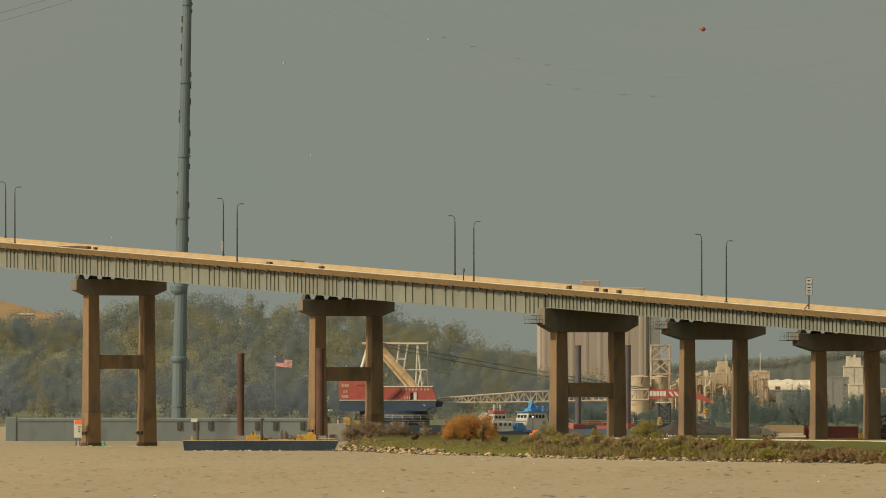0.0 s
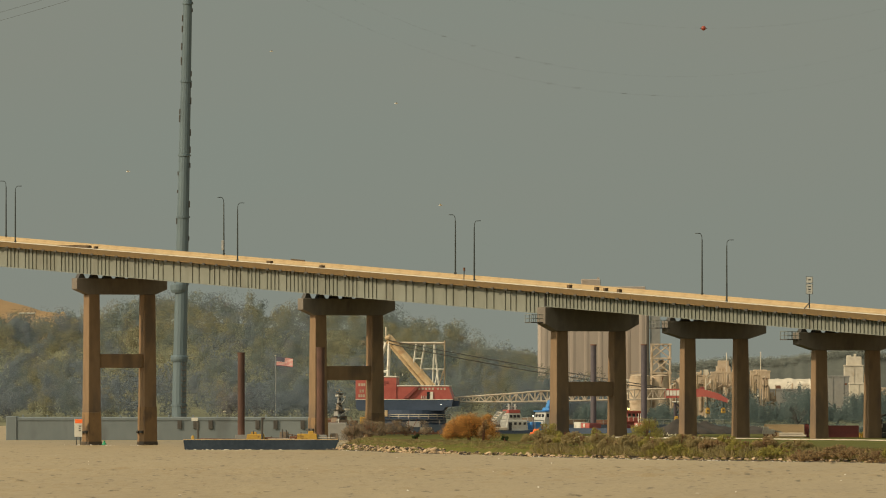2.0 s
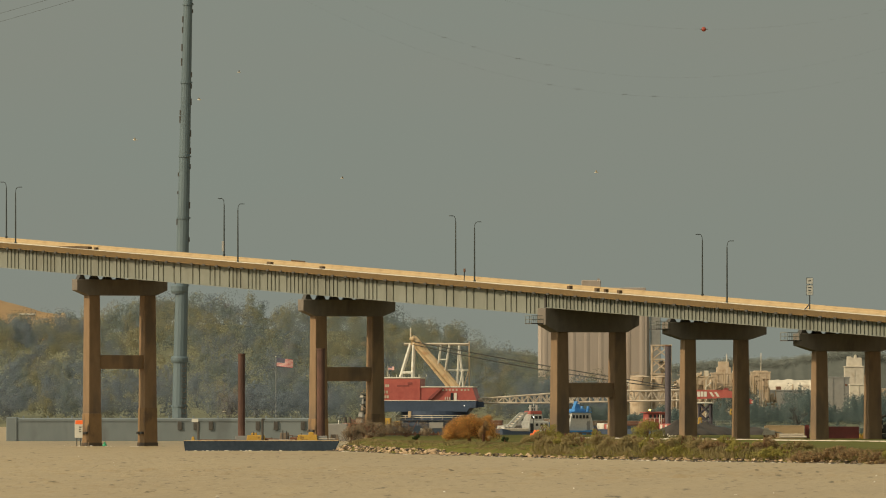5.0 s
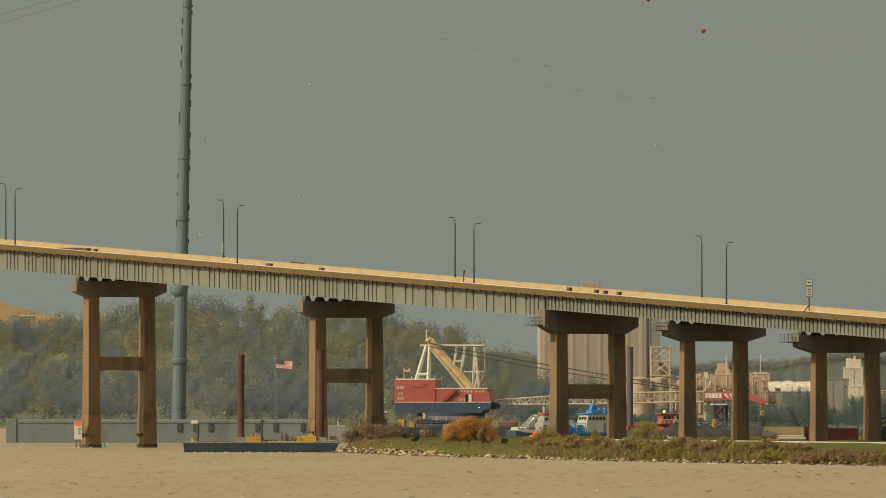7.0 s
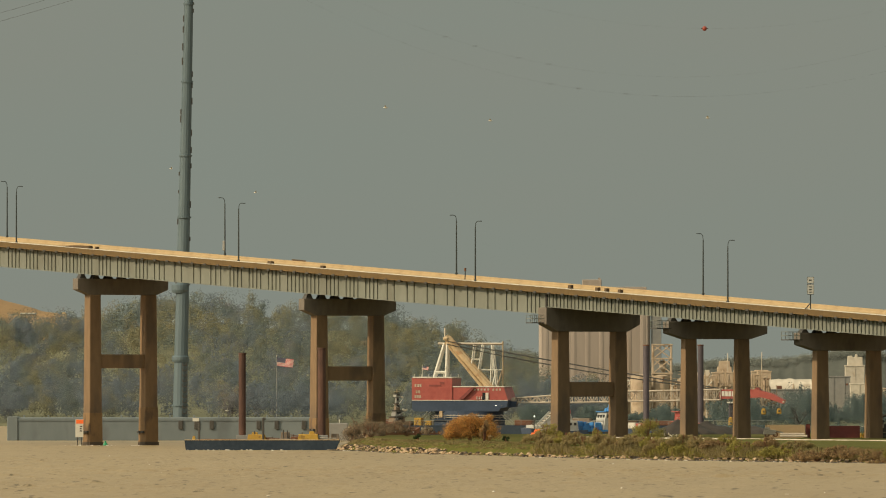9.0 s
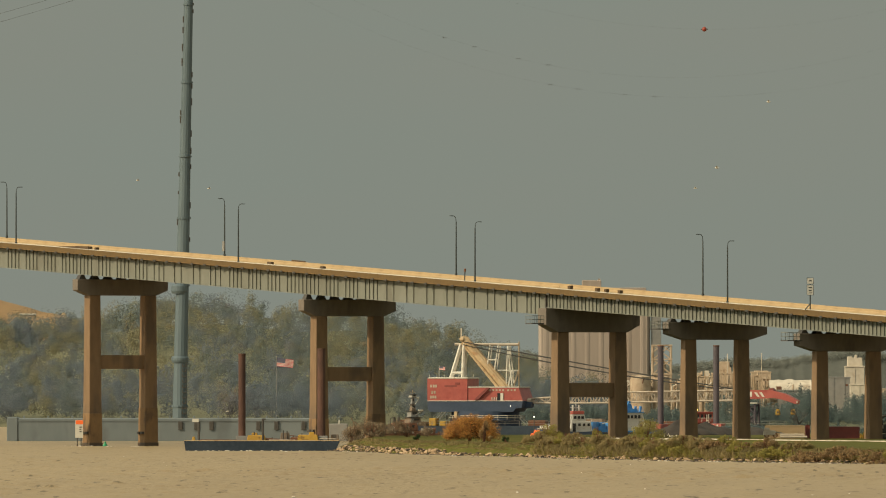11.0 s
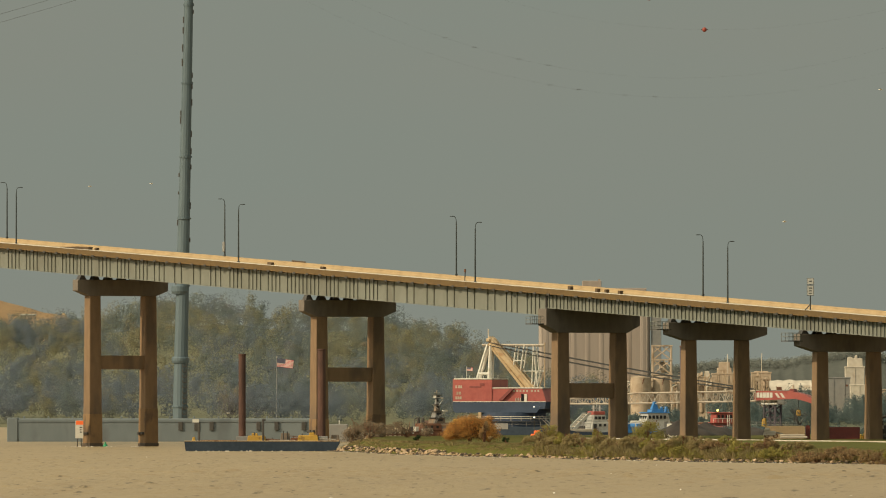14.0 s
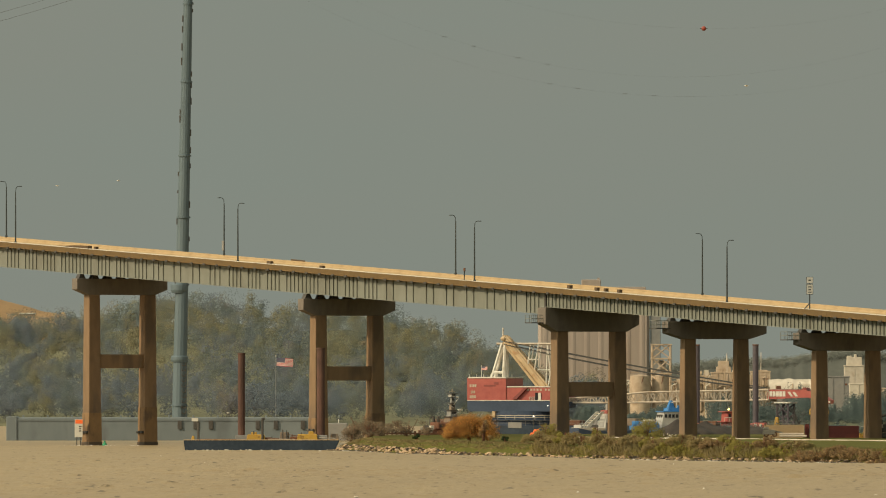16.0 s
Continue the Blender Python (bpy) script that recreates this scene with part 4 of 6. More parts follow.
p = thing("channel_buoy", "small green buoy floating beside the bridge pier", "buoy", pose(-54.00, 1845, 0))
part("float", lathe([(0.3, -0.3), (0.4, 0.1), (0.3, 0.35), (0.16, 0.45), (0.14, 0.75)], 12), material("green buoy paint", (0.01, 0.20, 0.09), (0.02, 0.28, 0.13), 0.5, bump=0), p)


# ---- the spit: rocks, shrubs, road, stockpiles and containers ----
def riprap():
    rng = np.random.default_rng(21)
    vs, fs = [], []
    ico = bmesh.new()
    bmesh.ops.create_icosphere(ico, subdivisions=1, radius=1)
    base = np.array([v.co[:] for v in ico.verts])
    tri = np.array([[v.index for v in f.verts] for f in ico.faces])
    ico.free()
    x = SHORE[0][0] - 0.4
    n = 0
    while x < SHORE[-2][0] + 12:
        tip = x < 0.46
        for k in range(20 if tip else 10):
            px = x + rng.normal() * 0.25
            y = shore_at(px) + rng.random() * (9 if tip else 5) - 1.2
            size = 0.06 + 0.24 * rng.random() ** 3
            if tip:
                size *= 1.0
            ground_z = max(land_height(px, y), -0.15)
            if ground_z > (0.75 if tip else 0.4):
                continue
            pts = base * (1 + 0.8 * (rng.random((len(base), 1)) - 0.5)) * np.array([1.5, 1.1, 0.75]) * size
            a = rng.random() * 6.28
            rot = np.array([[math.cos(a), -math.sin(a), 0], [math.sin(a), math.cos(a), 0], [0, 0, 1]])
            vs.append(pts @ rot.T + np.array([px, y, ground_z + size * 0.35]))
            fs.append(tri + n)
            n += len(base)
        x += 0.20
    me = bpy.data.meshes.new("shore_rocks")
    me.from_pydata(np.concatenate(vs).tolist(), [], np.concatenate(fs).tolist())
    tagged(part("shore_rocks", me, ROCK), "rough tan and brown rocks along the water's edge", "rocks", kind="stuff")
    # the row that the water wets
    vs, fs, n = [], [], 0
    for px in np.arange(SHORE[0][0], SHORE[-2][0] + 12, 0.09):
        if noise.noise((px * 0.5, 2.0, 0)) < -0.25:
            continue
        size = 0.07 + 0.12 * rng.random() ** 2
        pts = base * (1 + 0.8 * (rng.random((len(base), 1)) - 0.5)) * np.array([1.9, 1.1, 0.6]) * size
        vs.append(pts + np.array([px, shore_at(px) - 1.4 - 1.0 * rng.random(), 0.02 + 0.06 * rng.random()]))
        fs.append(tri + n)
        n += len(base)
    me = bpy.data.meshes.new("wet_rocks")
    me.from_pydata(np.concatenate(vs).tolist(), [], np.concatenate(fs).tolist())
    tagged(part("wet_rocks", me, WET_ROCK), "dark wet stones where the water laps the shore", "rocks", kind="stuff")


riprap()
wash(np.random.default_rng(61), [(-38.0, -15.5, 1688.6, 26), (-61.5, -56.0, 1849, 10), (-58.0, -48.0, 1838, 16)] + [(x, x + 1.5, shore_at(x + 0.7) - 2.6, 5) for x in range(-15, 66)])


def shrub(u, dist, w, h, mat, label, seed, tuft=0.13, dense=1.0, leaves=220):
    """A bush of many stems under an uneven crown of small tufts."""
    rng = np.random.default_rng(seed)
    x = (u - 784) * dist / 20500
    z = land_height(x, dist)
    p = thing("shrub", label, "shrub", pose(x, dist, z))
    stems = []
    for i in range(9):
        a = rng.random() * 6.28
        stems.append(((rng.normal() * 0.15, rng.normal() * 0.15, -0.2), (math.cos(a) * w * 0.3 * rng.random(), math.sin(a) * w * 0.3 * rng.random(), h * (0.5 + 0.4 * rng.random()))))
    part("woody_stock", bars(stems, 0.05, 5), RUST, p)
    crowns = []
    n = max(8, int(w * h * 2.2 * dense))
    for i in range(n):
        fx, fz = rng.uniform(-0.42, 0.42), rng.random()
        room = math.sqrt(max(0.05, 1 - (2 * fx) ** 2))
        size = min(w, h) * rng.uniform(0.22, 0.4)
        crowns.append((fx * w, rng.normal() * w * 0.14, (h * room - size) * fz * (0.85 + 0.15 * rng.random()), size * 1.3, size))
    part("crown", sprig_mesh("crown", crowns, rng, mat, leaves, tuft), None, p)
    return p


OR, GR, BR = "budding orange-brown shrub on the grassy shore", "young green shrub on the shore", "bare brown shrub on the shore"
shrub(829, 1600, 7.49, 4.06, BUSH_ORANGE, OR, 1, dense=3.0)
shrub(862, 1612, 3.75, 4.06, BUSH_ORANGE, OR, 2, dense=0.8)
shrub(855, 1596, 2.03, 3.12, BUSH_BROWN, BR, 31, dense=0.5)
shrub(968, 1620, 3.79, 2.84, BUSH_GREEN, GR, 3)
shrub(1055, 1680, 2.29, 1.97, BUSH_GREEN, GR, 4)
shrub(1145, 1560, 4.41, 3.50, BUSH_GREEN, GR, 5)
shrub(735, 1640, 0.94, 1.09, YEW, "small dark evergreen shrub on the grass", 6)
shrub(893, 1560, 0.92, 1.08, YEW, "small dark evergreen shrub on the grass", 7)
shrub(655, 1742, 6.79, 2.89, BUSH_GREY, BR, 8, dense=0.8)
shrub(620, 1742, 3.40, 3.06, BUSH_GREY, BR, 9)
shrub(720, 1790, 9.60, 2.97, BUSH_GREY, BR, 10, dense=0.6)
shrub(640, 1790, 6.11, 3.84, BUSH_GREY, BR, 32, dense=0.5)
rs = random.Random(5)
OL = "low olive brown brush on the shore slope"
for i in range(38):
    u = 952 + i * 17 + rs.uniform(-8, 8)
    d = shore_at((u - 784) * 1430 / 20500) + rs.uniform(7, 15)
    mat, label = rs.choice(((BUSH_OLIVE, OL), (BUSH_OLIVE, OL), (BUSH_BROWN, BR), (BUSH_GREEN, GR)))
    shrub(u, d, rs.uniform(2.8, 5.8), rs.uniform(0.9, 2.0), mat, label, 40 + i, dense=3.5, leaves=170, tuft=0.1)


def shore_brush():
    """Dry brush and rough grass on the slope between the rocks and the turf."""
    rng = np.random.default_rng(77)
    low = []
    for i in range(900):
        x = -14.5 + 27 * rng.random()
        y = shore_at(x) + 8 + (24 * rng.random() ** 1.3)
        low.append((x, y, land_height(x, y), 1.5, 0.12 + 0.3 * rng.random() ** 2, 60))
    tagged(part("rough_grass", strand_mesh("rough_grass", low, rng, BUSH_OLIVE), None), "rough tan and green grass on the tip of the spit", "grass", kind="stuff")
    for mat, count, label in ((BUSH_OLIVE, 1700, "dry brown brush along the shore slope"), (BUSH_GREEN, 900, "olive green rough grass along the shore slope")):
        tufts = []
        for i in range(count):
            x = 11.92 + (56.16 - 11.92) * rng.random()
            thick = 0.5 + 0.8 * noise.noise((x * 0.16, 5.0 if mat is BUSH_GREEN else 0, 0))
            if rng.random() > thick + 0.2:
                continue
            y = shore_at(x) + 4.2 + 6 * rng.random()
            h = (0.35 + 0.75 * rng.random() ** 2) * (0.45 + thick)
            tufts.append((x, y, land_height(x, y), 1.6, h, 90))
        tagged(part("shore_brush", strand_mesh("shore_brush", tufts, rng, mat), None), label, "brush", kind="stuff")


shore_brush()


def bank_scrub():
    """Low dark scrub along the back of the spit."""
    rng = np.random.default_rng(51)
    crowns = []
    for i in range(330):
        x = 46 + 34 * rng.random()
        y = 1950 + 14 * rng.random()
        h = 1.1 + 0.9 * rng.random()
        crowns.append((x, y, max(land_height(x, y), 1.2) - 0.3, h * 1.3, h))
    tagged(part("bank_scrub", sprig_mesh("bank_scrub", crowns, rng, PINES, 90, 0.2), None), "low dark scrub along the back of the spit", "scrub", kind="stuff")


bank_scrub()


def road():
    bm = bmesh.new()
    rows = [(13.28, 1745), (30.35, 1700), (45.56, 1650), (69.71, 1560)]
    prev = None
    for x, y in rows:
        now = [bm.verts.new((x, y, 1.76)), bm.verts.new((x, y + 26, 1.76)), bm.verts.new((x, y + 26, 1.2)), bm.verts.new((x, y, 1.2))]
        if prev:
            for i in range(4):
                j = (i + 1) % 4
                bm.faces.new((prev[i], now[i], now[j], prev[j]))
        prev = now
    bmesh.ops.recalc_face_normals(bm, faces=bm.faces)
    tagged(part("road", bm, ASPHALT), "worn grey access road along the spit", "road", kind="structure")
    # concrete kerb blocks along its edge
    for (xa, ya), (xb, yb) in zip(rows, rows[1:]):
        n = int(math.dist((xa, ya), (xb, yb)) / 6)
        for i in range(n):
            f0, f1 = i / n, (i + 0.97) / n
            x0, y0, x1, y1 = xa + (xb - xa) * f0, ya + (yb - ya) * f0, xa + (xb - xa) * f1, ya + (yb - ya) * f1
            c = thing("kerb_block", "long pale concrete kerb block beside the road", "kerb", None, "kerb blocks along the road")
            bm = bmesh.new()
            v = [bm.verts.new(q) for q in ((x0, y0 - 0.5, 1.4), (x1, y1 - 0.5, 1.4), (x1, y1 - 0.1, 1.4), (x0, y0 - 0.1, 1.4), (x0, y0 - 0.42, 1.85), (x1, y1 - 0.42, 1.85), (x1, y1 - 0.15, 1.85), (x0, y0 - 0.15, 1.85))]
            for q in ((0, 1, 5, 4), (1, 2, 6, 5), (2, 3, 7, 6), (3, 0, 4, 7), (4, 5, 6, 7), (3, 2, 1, 0)):
                bm.faces.new([v[k] for k in q])
            part("kerb_stone", bm, PALE, c)


road()


def heap(u, dist, w, h, seed):
    x = (u - 784) * dist / 20500
    rng = np.random.default_rng(seed)
    rows = [(w / 2 * (1 - f) ** 0.9 + 0.05, h * f ** 0.95) for f in (0, 0.15, 0.3, 0.45, 0.6, 0.75, 0.88, 0.96, 1.0)]
    bm = lathe(rows, 30)
    for v in bm.verts:
        k = 1 + 0.2 * noise.noise((v.co.x * 0.5, v.co.y * 0.5, seed)) + 0.06 * noise.noise((v.co.x * 2, v.co.y * 2, seed))
        v.co.x, v.co.y, v.co.z = v.co.x * k, v.co.y * k, v.co.z * k
    for f in bm.faces:
        f.smooth = True
    ob = part("coal_mound", bm, COAL, at=pose(x, dist, 1.5))
    tagged(ob, "black heap of loose coal on the bank", "coal heap", "coal heaps")


for u, d, w, h in ((1198, 1860, 8.0, 2.7), (1220, 1866, 9.5, 2.45), (1250, 1870, 10, 2.35), (1282, 1872, 9, 1.5), (1330, 1880, 9, 1.5)):
    heap(u, d, w, h, u)


def container(u0, u1, top, dist, mat, label, depth=2.44):
    x0, x1 = (u0 - 784) * dist / 20500, (u1 - 784) * dist / 20500
    z0, z1 = 1.68, 8 + (701 - top) / 20500 * dist
    w, h = x1 - x0, z1 - z0
    p = thing("shipping_container", label, "container", pose((x0 + x1) / 2, dist, z0))
    part("shell", box(-w / 2 + 0.06, w / 2 - 0.06, 0.05, depth - 0.05, 0.15, h - 0.06), mat, p)
    for s in (-1, 1):
        for y in (0.0, depth - 0.16):
            part("corner_post", box(s * (w / 2 - 0.08) - 0.08, s * (w / 2 - 0.08) + 0.08, y, y + 0.16, 0, h), mat, p)
    part("top_rail", box(-w / 2, w / 2, 0.0, 0.1, h - 0.14, h), mat, p)
    part("bottom_rail", box(-w / 2, w / 2, 0.0, 0.12, 0.0, 0.18), mat, p)
    rib = mesh_of(box(-0.07, 0.07, 0.025, 0.06, 0.18, h - 0.14, top=(0.0, 0.0)), "corrugation")
    n = int(w / 0.28)
    for i in range(n):
        part("corrugation", rib, mat, p, at=Matrix.Translation((-w / 2 + 0.2 + i * (w - 0.4) / max(1, n - 1), 0.0, 0)))
    return p


container(1352, 1422, 753, 1727, TAN_BOX, "tan steel shipping container beside the access road")
container(1458, 1519, 755, 1724, MAROON, "dark maroon steel shipping container beside the access road")
container(1424, 1431, 752, 1729, MAROON, "dark maroon container seen end-on beside the road")


def small_loader():
    p = thing("loader", "pale worn site loader parked before a container", "loader", pose(48.64, 1719, 1.8))
    k = 0.09
    part("body", box(-15 * k, 7 * k, -0.95, 0.8, 0.35, 1.1, bevel=0.12, top=(0.12, 0.1)), PALE, p)
    part("cab", box(-14 * k, -3 * k, -0.8, 0.7, 1.08, 1.5, bevel=0.1, top=(0.15, 0.1)), PALE, p)
    for x in (-9 * k, 5 * k):
        for y in (-0.9, 0.6):
            w = part("wheel", bar(bmesh.new(), (x, y, 0.38), (x, y + 0.3, 0.38), 0.38, 18), RUST, p)
            part("rim", bar(bmesh.new(), (x, y - 0.02, 0.38), (x, y + 0.32, 0.38), 0.22, 14), TAN_BOX, w)
    part("arm", prism([(2 * k, 0.8), (16 * k, 0.6), (17 * k, 0.8), (2 * k, 1.0)], -0.6, -0.45), SLATE, p)
    part("bucket", prism([(14 * k, 0.15), (20 * k, 0.15), (21 * k, 0.6), (16 * k, 0.75)], -0.8, 0.8), SLATE, p)


small_loader()
p = thing("pipe_stack", "low stack of pale pipes lying beside the road", "pipes", pose(51.61, 1712, 1.8))
for i, (y, z) in enumerate(((0, 0.17), (0.36, 0.17), (0.18, 0.48))):
    part("pipe", bar(bmesh.new(), (-2.0, y, z), (2.0 - 0.2 * i, y, z), 0.17, 12), PALE, p)


def excavator():
    p = thing("excavator", "dark tracked excavator with a dusty cab at work on the spit", "excavator", pose(63.97, 1690, 1.68))
    part("body", box(-1.0, 2.2, -1.1, 1.1, 0.9, 2.2, bevel=0.15, top=(0.15, 0.1)), DARK_STEEL, p)
    part("cab", box(-1.1, 0.2, -1.1, 0.0, 1.5, 3.0, bevel=0.12, top=(0.2, 0.1)), PALE, p)
    part("cab_window", box(-0.85, 0.05, -1.09, -1.02, 2.1, 2.8), GLASS, p)
    for y in (-1.3, 0.7):
        part("track", box(-1.6, 1.8, y, y + 0.6, 0.0, 0.85, bevel=0.25), DARK_STEEL, p)
    part("boom", bars([((-0.4, 0.3, 1.8), (-0.1, 0.3, 3.3)), ((-0.1, 0.3, 3.3), (1.4, 0.3, 3.6))], 0.2), DARK_STEEL, p)
    part("light", box(-1.3, -1.05, -1.0, -0.7, 1.1, 1.3), WHITE, p)


excavator()
p = thing("skip", "blue steel skip standing beside the road", "skip", pose(63.86, 1718, 1.65))
part("tub", prism([(-0.7, 0.0), (0.9, 0.0), (1.2, 1.5), (-1.0, 1.5)], 0, 1.8), material("dark blue skip paint", (0.015, 0.03, 0.08), (0.03, 0.05, 0.12), 0.6), p)
p = thing("scrap_heap", "small heap of yellowish scrap beside a container", "scrap", pose(62.34, 1720, 1.65))
for i in range(7):
    part("scrap_piece", bars([((rs.uniform(-0.8, 0.6), rs.uniform(0, 0.6), 0.05), (rs.uniform(-0.6, 0.9), rs.uniform(0, 0.6), rs.uniform(0.4, 1.1)))], 0.1), YELLOW, p)


def utility_cart():
    p = thing("utility_vehicle", "small bright orange utility vehicle parked on the grass", "vehicle", pose(13.36, 1690, 1.7))
    part("body", box(-0.75, 0.9, -0.5, 0.5, 0.35, 0.85, bevel=0.1), ORANGE, p)
    part("cab", box(-0.35, 0.75, -0.45, 0.45, 0.85, 1.35, bevel=0.1, top=(0.15, 0.08)), ORANGE, p)
    for x in (-0.5, 0.6):
        for y in (-0.6, 0.4):
            part("wheel", bar(bmesh.new(), (x, y, 0.28), (x, y + 0.2, 0.28), 0.3, 14), DARK_STEEL, p)
    part("lamp", box(-0.85, -0.76, -0.3, 0.3, 0.4, 0.6), WHITE, p)


utility_cart()
p = thing("lamp_post", "thin dark post with a lit white lamp on the grass", "lamp post", pose(13.15, 1696, 1.66))
part("post", bars([((0, 0, -0.2), (0, 0, 5.52 - 1.66))], 0.06), DARK_STEEL, p)
part("lamp", lathe([(0.03, 4.84 - 1.66), (0.09, 4.90 - 1.66), (0.09, 4.98 - 1.66), (0.03, 5.04 - 1.66)], 10), LAMP_ON, p, "lit white lamp", at=Matrix.Translation((0, -0.15, 0)))
p = thing("loose_timber", "small pile of pale broken timber beside the road", "timber", pose(33.56, 1720, 1.68))
for i in range(9):
    a = (rs.uniform(-1.3, 0.9), rs.uniform(-0.3, 0.5), rs.uniform(0.08, 0.2))
    part("board", bars([(a, (a[0] + rs.uniform(-0.9, 1.1), a[1] + rs.uniform(-0.4, 0.4), rs.uniform(0.2, 0.75)))], 0.07, 4), PALE if i % 3 else TIMBER, p)


def low_dock():
    """A brown timber dock with pale boxes on the far side of the spit."""
    p = thing("timber_dock", "low brown timber dock with small white cabinets", "dock", pose(-5.40, 1878, 0))
    k = 0.09
    part("deck", box(-60 * k, 52 * k, 0, 4, 1.68, 1.95), RUST, p)
    for i in range(14):
        x = (-58 + i * 8.3) * k
        part("pile", bars([((x, 0.2, -1), (x, 0.2, 2.23))], 0.16), RUST, p)
    for u in (-55, -44, -30, -15, 0):
        part("bollard", box(u * k, (u + 5) * k, 0.5, 1.0, 1.95 - 0.01, 2.14 + 0.1), WHITE, p)
    for u in (18, 31):
        part("cabinet", box(u * k, (u + 8.5) * k, 0.5, 1.4, 1.95 - 0.01, 2.78, bevel=0.04), PALE, p, "small white cabinet")


low_dock()


def bare_tree():
    p = thing("bare_tree", "small bare dark tree on the bank behind the containers", "tree", pose(59.95, 1960, 1.3))
    rng = random.Random(9)
    part("trunk", bar(bmesh.new(), (0, 0, -0.3), (0.1, 0, 2.2), 0.16, 7, 0.1), DARK_STEEL, p)
    for i in range(13):
        a = rng.uniform(0, 6.28)
        z = rng.uniform(1.2, 2.2)
        e = (math.cos(a) * rng.uniform(0.6, 1.6), math.sin(a) * 1.0, z + rng.uniform(1.0, 2.6))
        limb = part("limb", bar(bmesh.new(), (0.06, 0, z), e, 0.07, 5, 0.03), DARK_STEEL, p)
        tw = []
        for j in range(5):
            tw.append((e, (e[0] + rng.uniform(-0.7, 0.7), e[1] + rng.uniform(-0.4, 0.4), e[2] + rng.uniform(0.1, 1.0))))
        part("twigs", bars(tw, 0.025, 4), DARK_STEEL, limb)


bare_tree()


def flag_pole():
    """The flag's cloth is cut in upright strips that swing on one another's heels."""
    p = thing("flag_pole", "tall white flag pole on the far bank", "flag pole", pose(-44.04, 3040, 0))
    part("pole", bar(bmesh.new(), (0, 0, -1), (0, 0, 18.23), 0.12, 8, 0.08), SLATE, p)
    part("ball", bar(bmesh.new(), (0, 0, 18.23), (0, 0, 18.45), 0.2, 8), PALE, p)
    part("footing", box(-1.5, 1.5, -1.5, 1.5, -1.5, 0.25), PALE, p)


flag_pole()
FLAG_RED = material("flag red cloth", (0.42, 0.09, 0.10), (0.50, 0.12, 0.13), 0.9, bump=0)
FLAG_WHITE = material("flag white cloth", (0.52, 0.42, 0.37), (0.62, 0.51, 0.45), 0.9, bump=0)
FLAG_BLUE = material("flag blue cloth", (0.07, 0.07, 0.10), (0.09, 0.09, 0.13), 0.9, bump=0)


def flag(name, place, w, h, strips, label, parent=None):
    """A striped flag of upright rigid strips; returns it and its strips."""
    p = thing(name, label, "flag", place)
    if parent:
        p.parent = parent
    made = []
    step = w / strips
    for i in range(strips):
        s = new("strip")
        s.parent = p
        s.matrix_basis = Matrix.Translation((i * step, 0, 0))
        blue = i < strips * 0.42
        for j in range(13):
            z1 = -h * j / 13
            z0 = -h * (j + 1) / 13
            if blue and j < 7:
                continue
            part("stripe", box(0, step * 1.02, -0.012, 0.012, z0, z1), FLAG_RED if j % 2 == 0 else FLAG_WHITE, s)
        if blue:
            part("canton", box(0, step * 1.02, -0.014, 0.014, -h * 7 / 13, 0), FLAG_BLUE, s)
        made.append(s)
    return p, made


shore_flag, shore_strips = flag("flag", pose(-43.77, 3040, 17.93), 4.3, 2.15, 6, "red and white striped flag with a blue canton flying")


# ---- the works on the far bank ----
def silos():
    p = thing("silo_block", "tall block of tan concrete silos behind the bridge", "silos", pose(0, 3300, 0))
    xs = [(28.98 + i * 3.94) for i in range(8)]
    r = 2.12
    part("curtain_wall", box(xs[0] - r * 0.6, xs[-1] + r * 0.6, r * 0.07, r * 2, 1, 36.98), SILO, p)
    for x in xs:
        part("silo", bar(bmesh.new(), (x, r, 1), (x, r, 37.14), r, 24), SILO, p)
    part("roof_house", box(xs[0] - 1, xs[-1] + 1, 0.6, 3.6, 36.98, 38.91, bevel=0.1), SILO, p)
    part("head_house", box(39.28, 44.75, 0.5, 4.5, 38.75, 41.00, bevel=0.15), SILO, p)
    part("vent", box(43.79, 44.43, 1, 1.6, 40.84, 41.48), SILO, p)
    part("stair_tower", box(58.92, 61.81, 1.0, 5.5, 1, 33.92, bevel=0.1), SLATE, p, "grey stair tower")


silos()


def lattice_tower():
    p = thing("process_tower", "buff steel lattice process tower among the works", "tower", pose(61.04, 3250, 1))
    k = 0.16
    h0, h1 = 0.0, 22.43 - 1
    w = 16 * k
    for x in (-w, w):
        for y in (0, 4):
            part("leg", bars([((x, y, h0), (x, y, h1))], 0.32), PLANT, p)
    levels = [22.43 - 1.2, 18.30 - 1, 14.18 - 1]
    for z in levels:
        part("floor", box(-w - 0.4, w + 0.4, -0.4, 4.4, z - 0.2, z + 0.2), PLANT, p)
    for a, b in zip(levels, levels[1:]):
        part("brace", bars([((-w, 0, a), (w, 0, b)), ((w, 0, a), (-w, 0, b)), ((0, 0, a), (w, 0, (a + b) / 2)), ((0, 0, a), (-w, 0, (a + b) / 2))], 0.2), PLANT, p)
        if b < 14:
            part("vessel", lathe([(0.3, b + 0.3), (1.0, b + 1.2), (1.0, a - 0.9), (0.4, a - 0.5)], 14), PALE, p, at=Matrix.Translation((0.3, 2.0, 0)))
    part("lower_house", box(-w * 0.9, w, 0.3, 3.8, 0, levels[2] - 0.2), PLANT, p)


lattice_tower()


